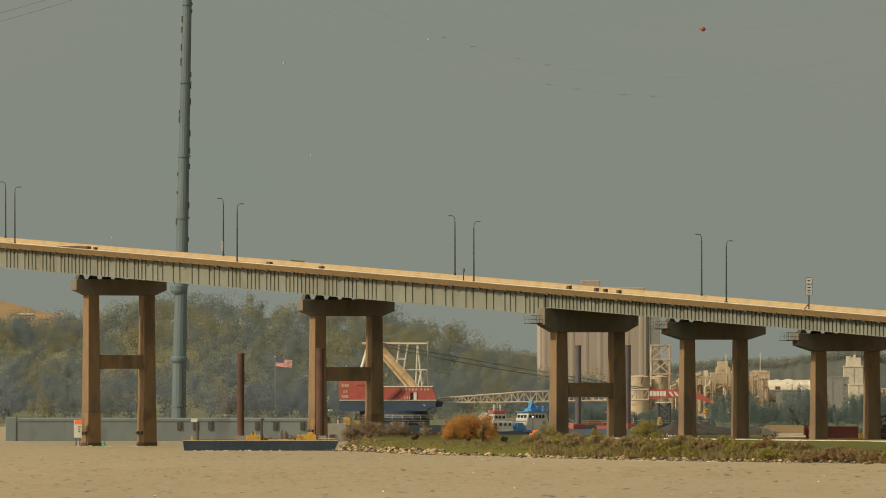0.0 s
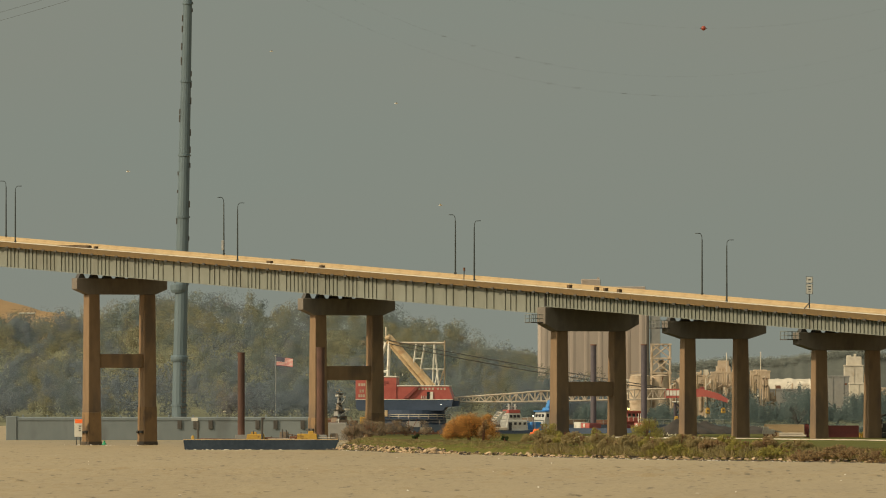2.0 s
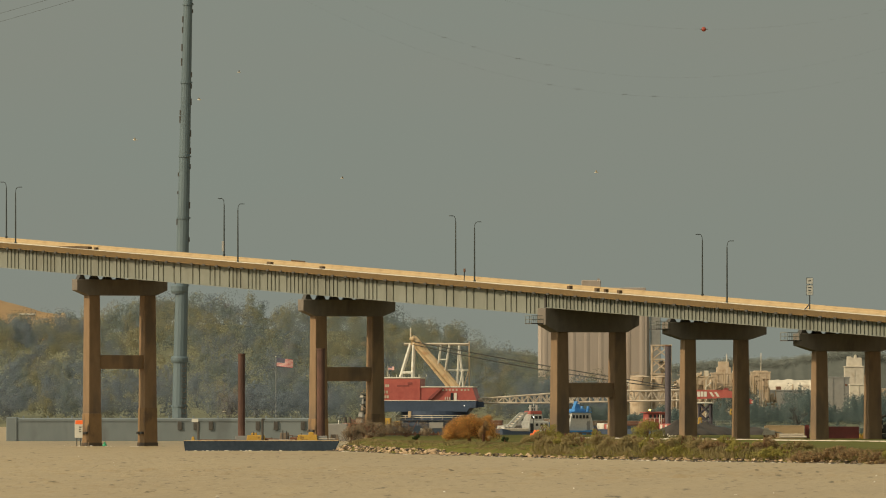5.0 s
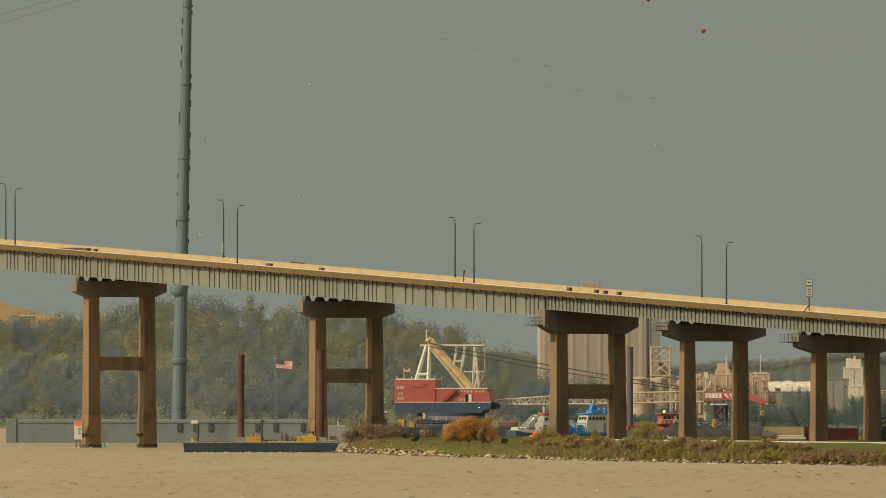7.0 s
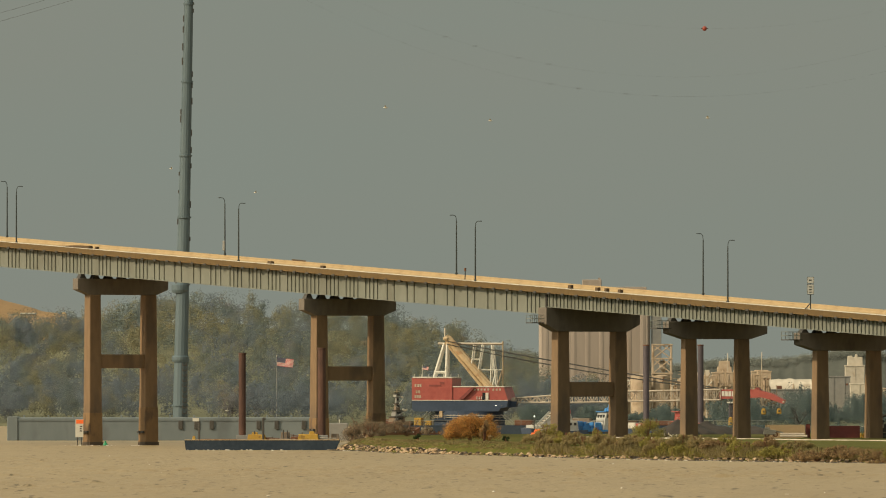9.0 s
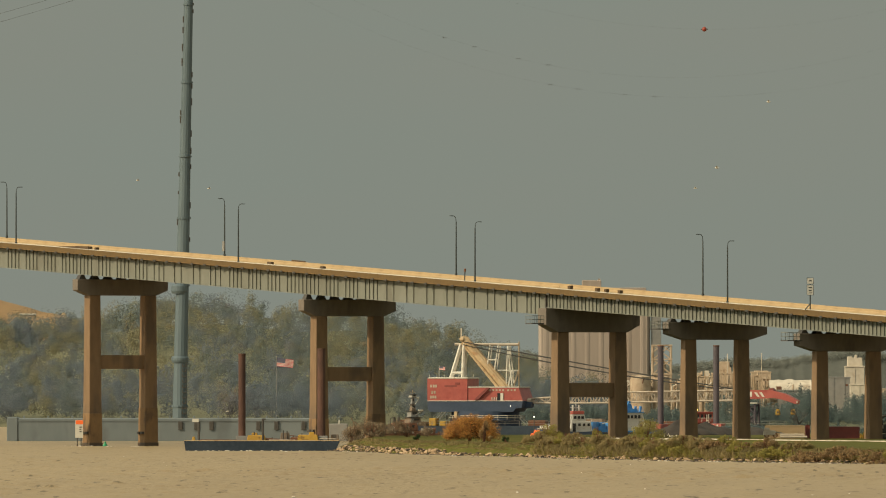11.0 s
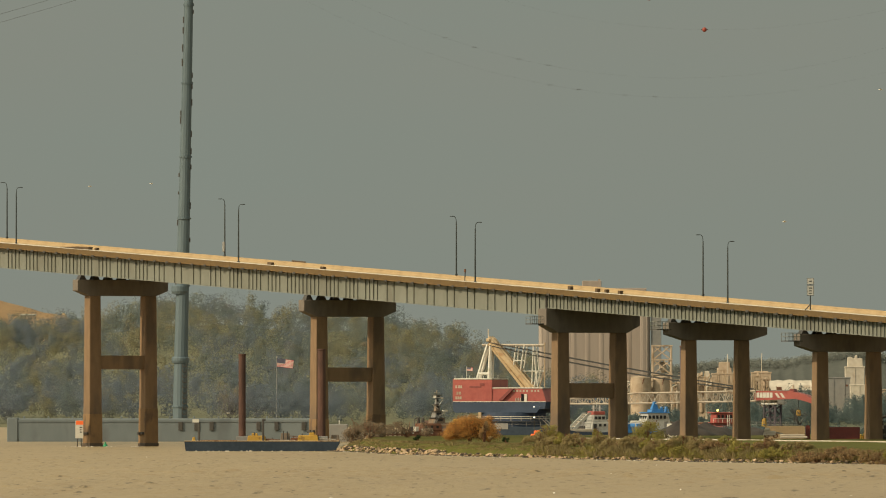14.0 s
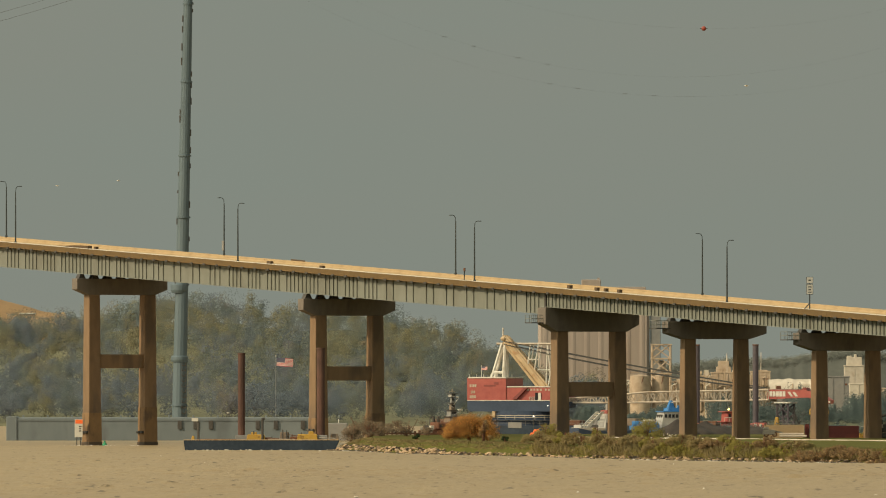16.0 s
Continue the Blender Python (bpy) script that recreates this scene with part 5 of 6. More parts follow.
def tank(u0, u1, top, dist, mat, label):
    r = (u1 - u0) / 2 * dist / 20500
    z = 8 + (701 - top) / 20500 * dist
    p = thing("storage_tank", label, "tank", pose((((u0 + u1) / 2) - 784) * dist / 20500, dist, 1), "storage tanks")
    part("shell", lathe([(r, 0), (r, z - 1)], 28), mat, p)
    part("roof", lathe([(r + 0.08, z - 1.0), (r + 0.08, z - 0.85), (0.4, z - 0.85 + r * 0.18)], 28), mat, p)
    part("rim", lathe([(r + 0.1, z - 1.6), (r + 0.1, z - 1.5)], 28), mat, p)
    part("stair", bars([((-r * 0.9, -r * 0.5, 0.3), (r * 0.3, -r - 0.05, z - 1.2))], 0.12), RUST, p)


tank(1114, 1149, 668, 3172, PLANT, "dusty tan storage tank")
tank(1153, 1182, 668, 3174, PLANT, "dusty tan storage tank")
tank(1098, 1117, 676, 3210, PALE, "pale steel storage tank")
tank(1196, 1226, 674, 3176, PLANT, "dusty tan storage tank")


def plant_block(name, u0, u1, top, dist, mat, label, depth=8, bits=(), base=0.8, roof=0.35):
    """A works building with a parapet, window bands and roof gear; bits are rows of bearing, width, top and material."""
    k = dist / 20500
    x0, x1 = (u0 - 784) * k, (u1 - 784) * k
    z1 = 8 + (701 - top) * k
    p = thing(name, label, "industrial building", pose((x0 + x1) / 2, dist, base), "works buildings")
    w, h = (x1 - x0) / 2, z1 - base
    part("wall", box(-w, w, 0, depth, 0, h), mat, p)
    part("roof", box(-w - 0.15, w + 0.15, -0.15, depth + 0.15, h - 0.02, h + roof, bevel=0.05), mat, p)
    n = max(1, int(2 * w / 2.6))
    for i in range(n):
        x = -w + (i + 0.5) * 2 * w / n
        part("pilaster", box(x - 0.12, x + 0.12, -0.12, -0.005, 0, h - 0.03), mat, p)
        if i % 3 == 1 and h > 6:
            part("louvre", box(x + 0.3, x + 0.9, -0.06, 0.02, h - 2.2, h - 1.7), RUST, p)
    for u, wide, t, m in bits:
        z = 8 + (701 - t) * k - base
        part("roof_unit", box((u - (u0 + u1) / 2) * k, (u + wide - (u0 + u1) / 2) * k, 1.0, 3.5, h - 0.05, z, bevel=0.12, top=(0.15, 0.1)), m, p)
    return p


plant_block("mill_building", 1222, 1262, 668, 3225, PLANT, "tan stepped mill building of the works", bits=((1228, 12, 660, PLANT), (1244, 10, 656, PALE)))
plant_block("mill_building", 1258, 1303, 662, 3235, PLANT, "tan stepped mill building with a tall head tower", bits=((1266, 27, 650, PLANT), (1269, 21, 640, PLANT), (1284, 3, 626, PALE), (1294, 8, 656, PALE)))
plant_block("mill_building", 1300, 1336, 676, 3240, PLANT, "low tan mill building of the works", bits=((1308, 10, 668, PALE), (1322, 8, 664, PLANT)))
plant_block("mill_building", 1328, 1362, 660, 3230, PLANT, "tan block of the works with a roof mast", bits=((1332, 26, 656, PLANT), (1345, 1.5, 625, PALE)))
plant_block("warehouse", 1340, 1466, 692, 3200, SLATE, "long low grey-brown warehouse of the works", bits=((1372, 10, 684, RUST), (1400, 4, 680, PLANT)))
plant_block("grey_hall", 1463, 1502, 669, 3190, SLATE, "plain grey clad hall of the works")
plant_block("white_tower", 1494, 1527, 650, 3210, PALE, "white clad loading tower of the works", bits=((1500, 25, 633, PALE), (1497, 10, 631, PALE), (1510, 6, 628, PALE)))
plant_block("white_hall", 1503, 1534, 682, 3180, PALE, "low white hall of the works")
plant_block("tan_hall", 1556, 1640, 690, 3190, PLANT, "low tan hall of the works")


def bulk_store():
    """A long store under an uneven pale barrel roof."""
    p = thing("bulk_store", "long pale bulk store with a lumpy rounded roof", "industrial building", pose(96.19, 3222, 1), "works buildings")
    w, h0, h1 = 5.97, 9.73 - 1, 12.56 - 1
    part("wall", box(-w, w, 0, 12, 0, h0), PLANT, p)
    bm = bmesh.new()
    rows = []
    for i in range(33):
        x = -w + 2 * w * i / 32
        rows.append([bm.verts.new((x, 6 - 6.2 * math.cos(a), h0 + (h1 - h0) * math.sin(a) * (1 + 0.12 * noise.noise((x * 0.6, a, 0))) - 0.02)) for a in [3.14159 * k / 10 for k in range(11)]])
    for a, b in zip(rows, rows[1:]):
        for k in range(10):
            bm.faces.new((a[k], b[k], b[k + 1], a[k + 1])).smooth = True
    bm.faces.new(rows[0][::-1]), bm.faces.new(rows[-1])
    part("roof", bm, PALE, p)


bulk_store()


def process_unit(u, dist, wide, top, seed):
    """A jumble of vessels, ducts and platforms in a light steel frame."""
    rng = random.Random(seed)
    k = dist / 20500
    h = 8 + (701 - top) * k - 0.8
    w = wide * k / 2
    p = thing("process_unit", "jumble of tan vessels, ducts and platforms in the works", "process plant", pose((u - 784) * k, dist, 0.8), "process units")
    for x in (-w, w):
        for y in (0.0, 2.4):
            part("post", bars([((x, y, 0), (x, y, h * rng.uniform(0.75, 0.98)))], 0.11, 5), DUST, p)
    for i in range(rng.randint(2, 4)):
        z = h * rng.uniform(0.45, 0.96)
        part("platform", box(-w - 0.25, w + 0.25, -0.3, 2.7, z - 0.09, z + 0.05), PLANT, p)
        part("handrail", tube([(-w - 0.2, -0.28, z + 0.75), (w + 0.2, -0.28, z + 0.75)], 0.05, 4), DUST, p)
    for i in range(rng.randint(2, 4)):
        r = rng.uniform(0.3, 0.75)
        x, z0 = rng.uniform(-w, w), h * rng.uniform(0.0, 0.4)
        z1 = min(h, z0 + h * rng.uniform(0.35, 0.6))
        part("vessel", lathe([(r * 0.4, z0), (r, z0 + 0.6), (r, z1 - 0.5), (r * 0.3, z1)], 12), rng.choice((PLANT, PALE, PLANT)), p, at=Matrix.Translation((x, rng.uniform(0.4, 2.0), 0)))
    for i in range(rng.randint(2, 4)):
        x0, x1, z = rng.uniform(-w, 0), rng.uniform(0, w), h * rng.uniform(0.4, 0.9)
        part("duct", tube([(x0, -0.2, 0.2), (x0, -0.2, z), (x1, -0.2, z + rng.uniform(0.2, 1.2)), (x1, 1.2, z + 1.2)], rng.uniform(0.12, 0.3), 8), rng.choice((PLANT, DUST, PALE)), p)
    part("hopper", box(-w * 0.6, w * 0.5, 0.4, 2.2, h * 0.5, h * 0.72, bevel=0.08, top=(0.1, 0.1)), PLANT, p)


rng = random.Random(17)
for u, wide, top in ((1108, 14, 672), (1122, 12, 660), (1150, 8, 658), (1178, 9, 656), (1192, 14, 668), (1206, 14, 660), (1220, 16, 664), (1238, 14, 655), (1252, 12, 660), (1272, 14, 652), (1288, 12, 648), (1306, 14, 662), (1318, 12, 668), (1336, 14, 655), (1352, 12, 662), (1366, 12, 676), (1450, 12, 684)):
    process_unit(u, 3180 + rng.uniform(-8, 12), wide, top, int(u))


def tan_mound():
    """Bare tan ground on the hill top."""
    bm = bmesh.new()
    rows = []
    for i in range(25):
        x = -150.68 + i * 35.71 / 24
        f = i / 24
        z = 39.0 - 9.5 * max(0, f - 0.22) + 0.6 * noise.noise((x * 0.2, 0, 0))
        rows.append([bm.verts.new((x, 3540, z - 22)), bm.verts.new((x, 3625, z - 1.2)), bm.verts.new((x, 3660, z)), bm.verts.new((x, 3760, z - 8))])
    for a, b in zip(rows, rows[1:]):
        for j in range(3):
            bm.faces.new((a[j], b[j], b[j + 1], a[j + 1])).smooth = True
    tagged(part("bare_hilltop", bm, SOIL), "bare orange-tan earth on the hill top", "earth", kind="structure")


tan_mound()


def hill_shed():
    """A long low shed below the bare hill top, and a hut beside it."""
    p = thing("hill_shed", "long low pale shed on the hill top", "shed", pose(-129.3, 3596, 31.0))
    part("wall", box(-2.3, 2.3, 0, 4, -2.0, 2.2), DUST, p)
    part("roof", box(-2.5, 2.5, -0.3, 4.3, 2.18, 2.6, bevel=0.05), WHITE, p, "white roof")
    h = thing("hill_hut", "small tan hut with a pitched roof on the hill top", "shed", pose(-118.2, 3596, 30.4))
    part("wall", box(-1.1, 1.1, 0, 3, -2.0, 2.2), PLANT, h)
    part("roof", prism([(-1.3, 2.18), (1.3, 2.18), (0.3, 3.5), (-0.3, 3.5)], -0.2, 3.2), BUFF, h, "buff pitched roof")


hill_shed()


# ---- the floating plant that is towed past ----
def crane_barge():
    """A revolving crane on a barge; x towards the boom's tip, its slewing centre at the origin."""
    p = thing("crane_barge", "red and navy revolving crane on a barge, buff boom lowered", "crane barge")
    # hull
    out = [(-16, -1), (-18, 1.4), (-18, 2.2), (63, 2.2), (63, 1.4), (60, -1)]
    part("hull", prism(out, -11, 11), NAVY_HULL, p, "long dark navy barge hull")
    part("deck_rail", bars([((-17.5, -10.8, z), (62.5, -10.8, z)) for z in (2.7, 3.15)], 0.03, 4) , SLATE, p)
    post = mesh_of(bars([((0, -10.8, 2.15), (0, -10.8, 3.17))], 0.05, 4), "rail_post")
    for i in range(28):
        part("rail_post", post, SLATE, p, at=Matrix.Translation((-17.4 + i * 2.95, 0, 0)))
    part("tub", lathe([(7.1, 2.1), (7.1, 3.40), (6.8, 3.51), (6.8, 5.08)], 32), BLUE_STEEL, p, "round navy crane pedestal")
    part("gallery_floor", lathe([(7.9, 3.29), (7.9, 3.40)], 32), BLUE_STEEL, p)
    part("side_panel", box(-0.3, 2.5, -11.1, -11.004, 1.7, 2.85, bevel=0.02), SLATE, p, "pale grey side panel")
    part("cable_box", box(-4.8, -4.2, -7.5, -6.6, 3.85, 5.03, bevel=0.05), TAN_BOX, p)
    ring = [(7.8 * math.cos(i * 0.2618), 7.8 * math.sin(i * 0.2618)) for i in range(24)]
    for z in (3.79, 4.19):
        part("gallery_rail", bars([((*a, z), (*b, z)) for a, b in zip(ring, ring[1:] + ring[:1])], 0.07, 4), PALE, p)
    up = mesh_of(bars([((0, 0, 3.40), (0, 0, 4.19))], 0.06, 4), "gallery_post")
    for a in ring:
        part("gallery_post", up, PALE, p, at=Matrix.Translation((*a, 0)))
    part("ladder", bars([((-9.6, -7, 2.2), (-7.3, -7, 4.97)), ((-8.9, -7, 2.2), (-6.6, -7, 4.97))], 0.06), SLATE, p)
    part("ladder", bars([((9.9, -7, 2.2), (7.5, -7, 4.41)), ((10.6, -7, 2.2), (8.2, -7, 4.41))], 0.06), SLATE, p)
    # machinery house
    lower = [(-10.66, 7.10), (-10.60, 5.42), (-10.10, 4.97), (6.73, 4.97), (7.18, 5.64), (8.41, 5.76), (8.64, 7.10)]
    part("nose", prism([(8.30, 5.76), (9.65, 5.87), (9.76, 6.88), (8.30, 6.99)], -2.2, 0.6), BLUE_STEEL, p)
    part("turntable_frame", prism(lower, -5.5, 5.5), BLUE_STEEL, p, "navy lower half of the crane house")
    rear = [(-10.66, 7.15), (-10.66, 11.59), (-10.21, 11.76), (-2.58, 11.48), (-2.58, 7.15)]
    house = part("machinery_house", prism(rear, -5.5, 5.5), RED, p, "red machinery house")
    front = [(-2.58, 7.15), (-2.58, 9.80), (7.74, 9.80), (8.64, 7.15)]
    fore = part("winch_house", prism(front, -5.3, 5.3), RED, p, "lower red winch house")
    part("roof_edge", box(-10.43, -2.47, -5.62, 5.62, 11.53, 11.81, bevel=0.05), WHITE, house)
    part("roof_edge", box(-2.47, 7.97, -5.42, 5.42, 9.74, 9.96, bevel=0.05), WHITE, fore)
    for i in range(7):
        x = -10.21 + i * 1.48
        part("roof_rail_post", bars([((x, -5.4, 11.81), (x, -5.4, 12.32))], 0.05, 4), WHITE, house)
    part("white_line", box(-10.66, 8.64, -5.6, -5.504, 7.08, 7.21), WHITE, p)
    sl = [(-1.12, 7.44), (1.35, 9.68), (2.02, 9.68), (-0.22, 7.44)]
    part("stair", prism(sl, -5.9, -5.35), MAROON, fore)
    part("doorway", box(3.48, 4.04, -5.36, -5.2, 7.21, 8.67), GLASS, fore)
    part("door", box(4.15, 4.71, -5.5, -5.32, 7.21, 8.67), WHITE, fore, "white open door")
    part("vent_grille", box(-5.05, -4.15, -5.6, -5.4, 10.36, 10.80), MAROON, house)
    part("vent_band", box(-7.18, -4.71, -5.54, -5.49, 9.91, 10.24), MAROON, house)
    for u in (849, 853, 857):
        part("stanchion", box(-92.90 + u / 8.913, -92.90 + (u + 1.2) / 8.913, -5.5, -5.3, 7.33, 7.89), WHITE, fore)
    # lettering as plain white bars
    for z, us in ((10.08, (738, 743, 747)), (8.84, (740, 744.5)), (7.89, (738, 742, 746))):
        for u in us:
            x = (u - 828) / 8.913
            part("lettering", box(x, x + 0.36, -5.56, -5.504, z - 0.28, z + 0.28), BOOM, house)
    for u in (844, 850, 856, 862, 868, 877, 883, 889):
        x = (u - 828) / 8.913
        part("lettering", box(x, x + 0.36, -5.36, -5.304, 9.08, 9.48), BOOM, fore)
    lamp = part("deck_lamp", box(6.23, 6.38, -6.2, -5.9, 6.05, 6.20, bevel=0.03), LAMP_ON, p, "lit white deck lamp")
    part("lamp_arm", bars([((7.4, -6.0, 6.09), (7.4, -5.3, 6.09))], 0.06, 4), SLATE, lamp)
    # gantry: white back legs, buff struts and masts
    for y in (-1.1, 1.1):
        part("gantry_leg", bars([((-6.96, y, 11.70), (-4.94, y * 0.6, 18.43))], 0.3), WHITE, p, "white gantry leg")
        part("gantry_leg", bars([((-4.49, y, 11.70), (-4.26, y * 0.6, 18.66))], 0.34), WHITE, p, "white gantry leg")
        part("gantry_tie", bars([((-6.73, y, 12.71), (-4.49, y, 12.71))], 0.3), WHITE, p)
        part("gantry_strut", bars([((-4.71, y * 0.6, 19.78), (4.04, y, 9.80))], 0.62, 8), BUFF, p, "thick buff gantry strut")
        part("strut_edge", bars([((-4.04, y * 0.6, 19.78), (4.82, y, 9.80)), ((-4.71, y * 0.6, 18.66), (2.69, y, 9.80))], 0.3), BUFF, p)
        part("mid_frame", bars([((0.56, y, 13.95), (1.12, y, 18.21)), ((2.02, y, 13.27), (2.80, y, 18.32)), ((0.67, y, 15.29), (2.36, y, 15.29))], 0.15), WHITE, p, "white sheave frame")
        part("fore_frame", bars([((4.38, y, 9.91), (4.71, y, 18.10)), ((5.61, y, 9.91), (4.71, y, 18.10)), ((4.82, y, 9.91), (5.50, y, 13.16))], 0.14), WHITE, p, "white sheave frame")
        part("strut_lacing", bars([((1.12, y, 13.27), (2.69, y, 11.37)), ((2.69, y, 11.37), (2.02, y, 13.27))], 0.22), BUFF, p)
    part("top_beam", bars([((-6.28, 0, 18.38), (6.62, 0, 18.32))], 0.26, 4), BOOM, p)
    part("walk_beam", bars([((2.24, 0, 13.16), (6.62, 0, 13.16))], 0.16, 4), WHITE, p)
    part("fore_mast", bars([((6.73, 0, 9.80), (6.73, 0, 18.88))], 0.14), DUST, p)
    part("mast_stay", bars([((5.61, 0, 9.91), (6.62, 0, 13.16))], 0.14), PLANT, p)
    part("head_sheave", box(-5.05, -4.04, -1.6, 1.6, 19.00, 19.78, bevel=0.25), BUFF, p)
    part("aerial", bars([((-4.94, 0, 19.78), (-4.94, 0, 21.58))], 0.13), PALE, p)
    # boom: a lattice, then a red head
    def boom_point(f, side, high):
        x = 8.64 + f * 41.96
        half = 0.35 + 1.3 * min(1, f / 0.30)
        low = 6.71 + 0.8 * max(0, f - 0.3)
        deep = 0.8 + 1.2 * min(1, f / 0.4)
        rise = 0.0
        return (x, side * half, low + rise + (deep if high else 0))
    n = 34
    for side in (-1, 1):
        for high in (False, True):
            part("boom_chord", tube([boom_point(i / n, side, high) for i in range(n + 1)], 0.20, 6), BOOM, p)
        lace = []
        for i in range(n):
            lace.append((boom_point(i / n, side, i % 2 == 0), boom_point((i + 1) / n, side, i % 2 == 1)))
            lace.append((boom_point((i + 1) / n, side, False), boom_point((i + 1) / n, side, True)))
        part("boom_lacing", bars(lace, 0.09, 5), BOOM, p)
    cross = []
    for i in range(n):
        cross.append((boom_point(i / n, -1, True), boom_point((i + 1) / n, 1, True)))
        cross.append((boom_point(i / n, -1, False), boom_point((i + 1) / n, 1, False)))
    part("boom_lacing", bars(cross, 0.1, 5), BOOM, p)
    part("boom_foot", box(8.30, 9.42, -1.2, 1.2, 6.60, 7.50, bevel=0.15), BOOM, p)
    part("boom_gear", box(35.01, 35.34, -0.6, 0.6, 8.62, 9.51), BOOM, p)
    head = prism([(50.38, 7.38), (50.38, 9.29), (57.67, 9.29), (59.46, 8.84), (61.03, 8.39), (63.17, 7.16), (62.94, 6.49), (60.59, 7.27), (58.68, 7.72), (55.87, 7.61)], -1.6, 1.6)
    boom_head = part("boom_head", head, RED, p, "red boxed boom head with white bars")
    for u in (1275, 1281, 1287, 1293, 1299):
        x = (u + 6 - 828) / 8.913
        part("lettering", box(x, x + 0.55, -1.68, -1.604, 7.94, 8.95), WHITE, boom_head)
    for u in (1308, 1317):
        x = (u + 6 - 828) / 8.913
        part("emblem", prism([(x, 8.84), (x + 0.5, 8.84), (x + 1.1, 7.94), (x + 0.6, 7.94)], -1.68, -1.604), WHITE, boom_head)
    part("sheave_guard", prism([(57.22, 9.23), (57.56, 9.68), (58.12, 9.68), (58.45, 9.18)], -1.2, 1.2), MAROON, boom_head)
    tip = part("tip_lamp", box(62.94, 63.28, -1.7, -1.5, 6.71, 7.05), WHITE, boom_head)
    # boom rest and hook blocks
    rest = part("boom_rest", box(52.06, 55.20, -2.4, 2.4, 2.1, 2.5, bevel=0.05), SPUD_BLUE, p, "blue steel boom rest")
    for y in (-2.0, 2.0):
        for u in (52.51, 54.75):
            part("rest_leg", bars([((u, y, 2.4), (u, y, 6.65))], 0.24), SPUD_BLUE, rest)
        for a, b in ((52.51, 54.75), (54.75, 52.51)):
            part("rest_brace", bars([((a, y, 2.5), (b, y, 4.5)), ((a, y, 4.5), (b, y, 6.5))], 0.16, 5), SPUD_BLUE, rest)
    part("rest_beam", box(51.95, 55.31, -2.6, 2.6, 6.54, 6.82, bevel=0.08), WHITE, rest)
    for u, t, b in ((1299, 738, 754), (1353.5, 723, 734), (1381, 723, 733)):
        x = (u - 828) / 8.913
        z0, z1 = 8 + (701 - b) / 8.913, 8 + (701 - t) / 8.913
        blockp = part("hook_block", box(-0.5, 0.5, -0.35, 0.35, z0, z1, bevel=0.16, top=(0.12, 0.05)), YELLOW, p, "yellow hook block", at=Matrix.Translation((x, -3.3 if u < 1300 else 0, 0)))
        part("sheave", bar(bmesh.new(), (0.05, -0.42, z0 + 0.62), (0.05, 0.42, z0 + 0.62), 0.2, 12), DARK_STEEL, blockp)
        part("hoist_rope", bars([((0, 0, z1), (0, 0, 7.89))], 0.05, 4), ROPE, blockp)
    # luffing ropes from the gantry to the boom head
    for k, (dz, dy) in enumerate(((0, -1.4), (0, 1.4), (-1.0, -1.4), (-1.0, 1.4))):
        a = Vector((-4.26, dy, 18.88 + dz * 0.6))
        b = Vector((49.81, dy, 9.57 + dz * 0.3))
        pts = []
        for i in range(21):
            f = i / 20
            q = a.lerp(b, f)
            q.z -= (0.6 + 0.9 * (dz < 0)) * 4 * f * (1 - f) * 0.5
            pts.append(q)
        part("luffing_rope", tube(pts, 0.085, 5), ROPE, p)
    # deck cabins and stores
    for x0, x1, h, mat in ((15.5, 20, 1.0, SLATE), (27, 29, 1.2, WHITE), (37, 42, 0.9, RUST), (-7.4, -6.2, 0.9, YELLOW), (-16.2, -12.6, 1.2, RUST), (-12.2, -10.2, 0.8, TIMBER), (-9.6, -8.2, 1.5, YELLOW), (10.5, 14, 1.1, RUST), (21.5, 25.5, 1.4, SOOT), (31, 35, 1.0, TIMBER)):
        part("deck_store", box(x0, x1, -9, -6, 2.18, 2.2 + h, bevel=0.08), mat, p)
    return p


crane = crane_barge()
crane_flag, crane_strips = flag("flag", pose(-9.42, 0, 13.95), 1.23, 0.67, 3, "small striped flag flying on the crane house", crane)
crane_flag.name = "ensign"
part("staff", bars([((-0.05, 0, -2.6), (-0.05, 0, 0.2))], 0.05, 5), WHITE, crane_flag)
del crane_flag["category"]


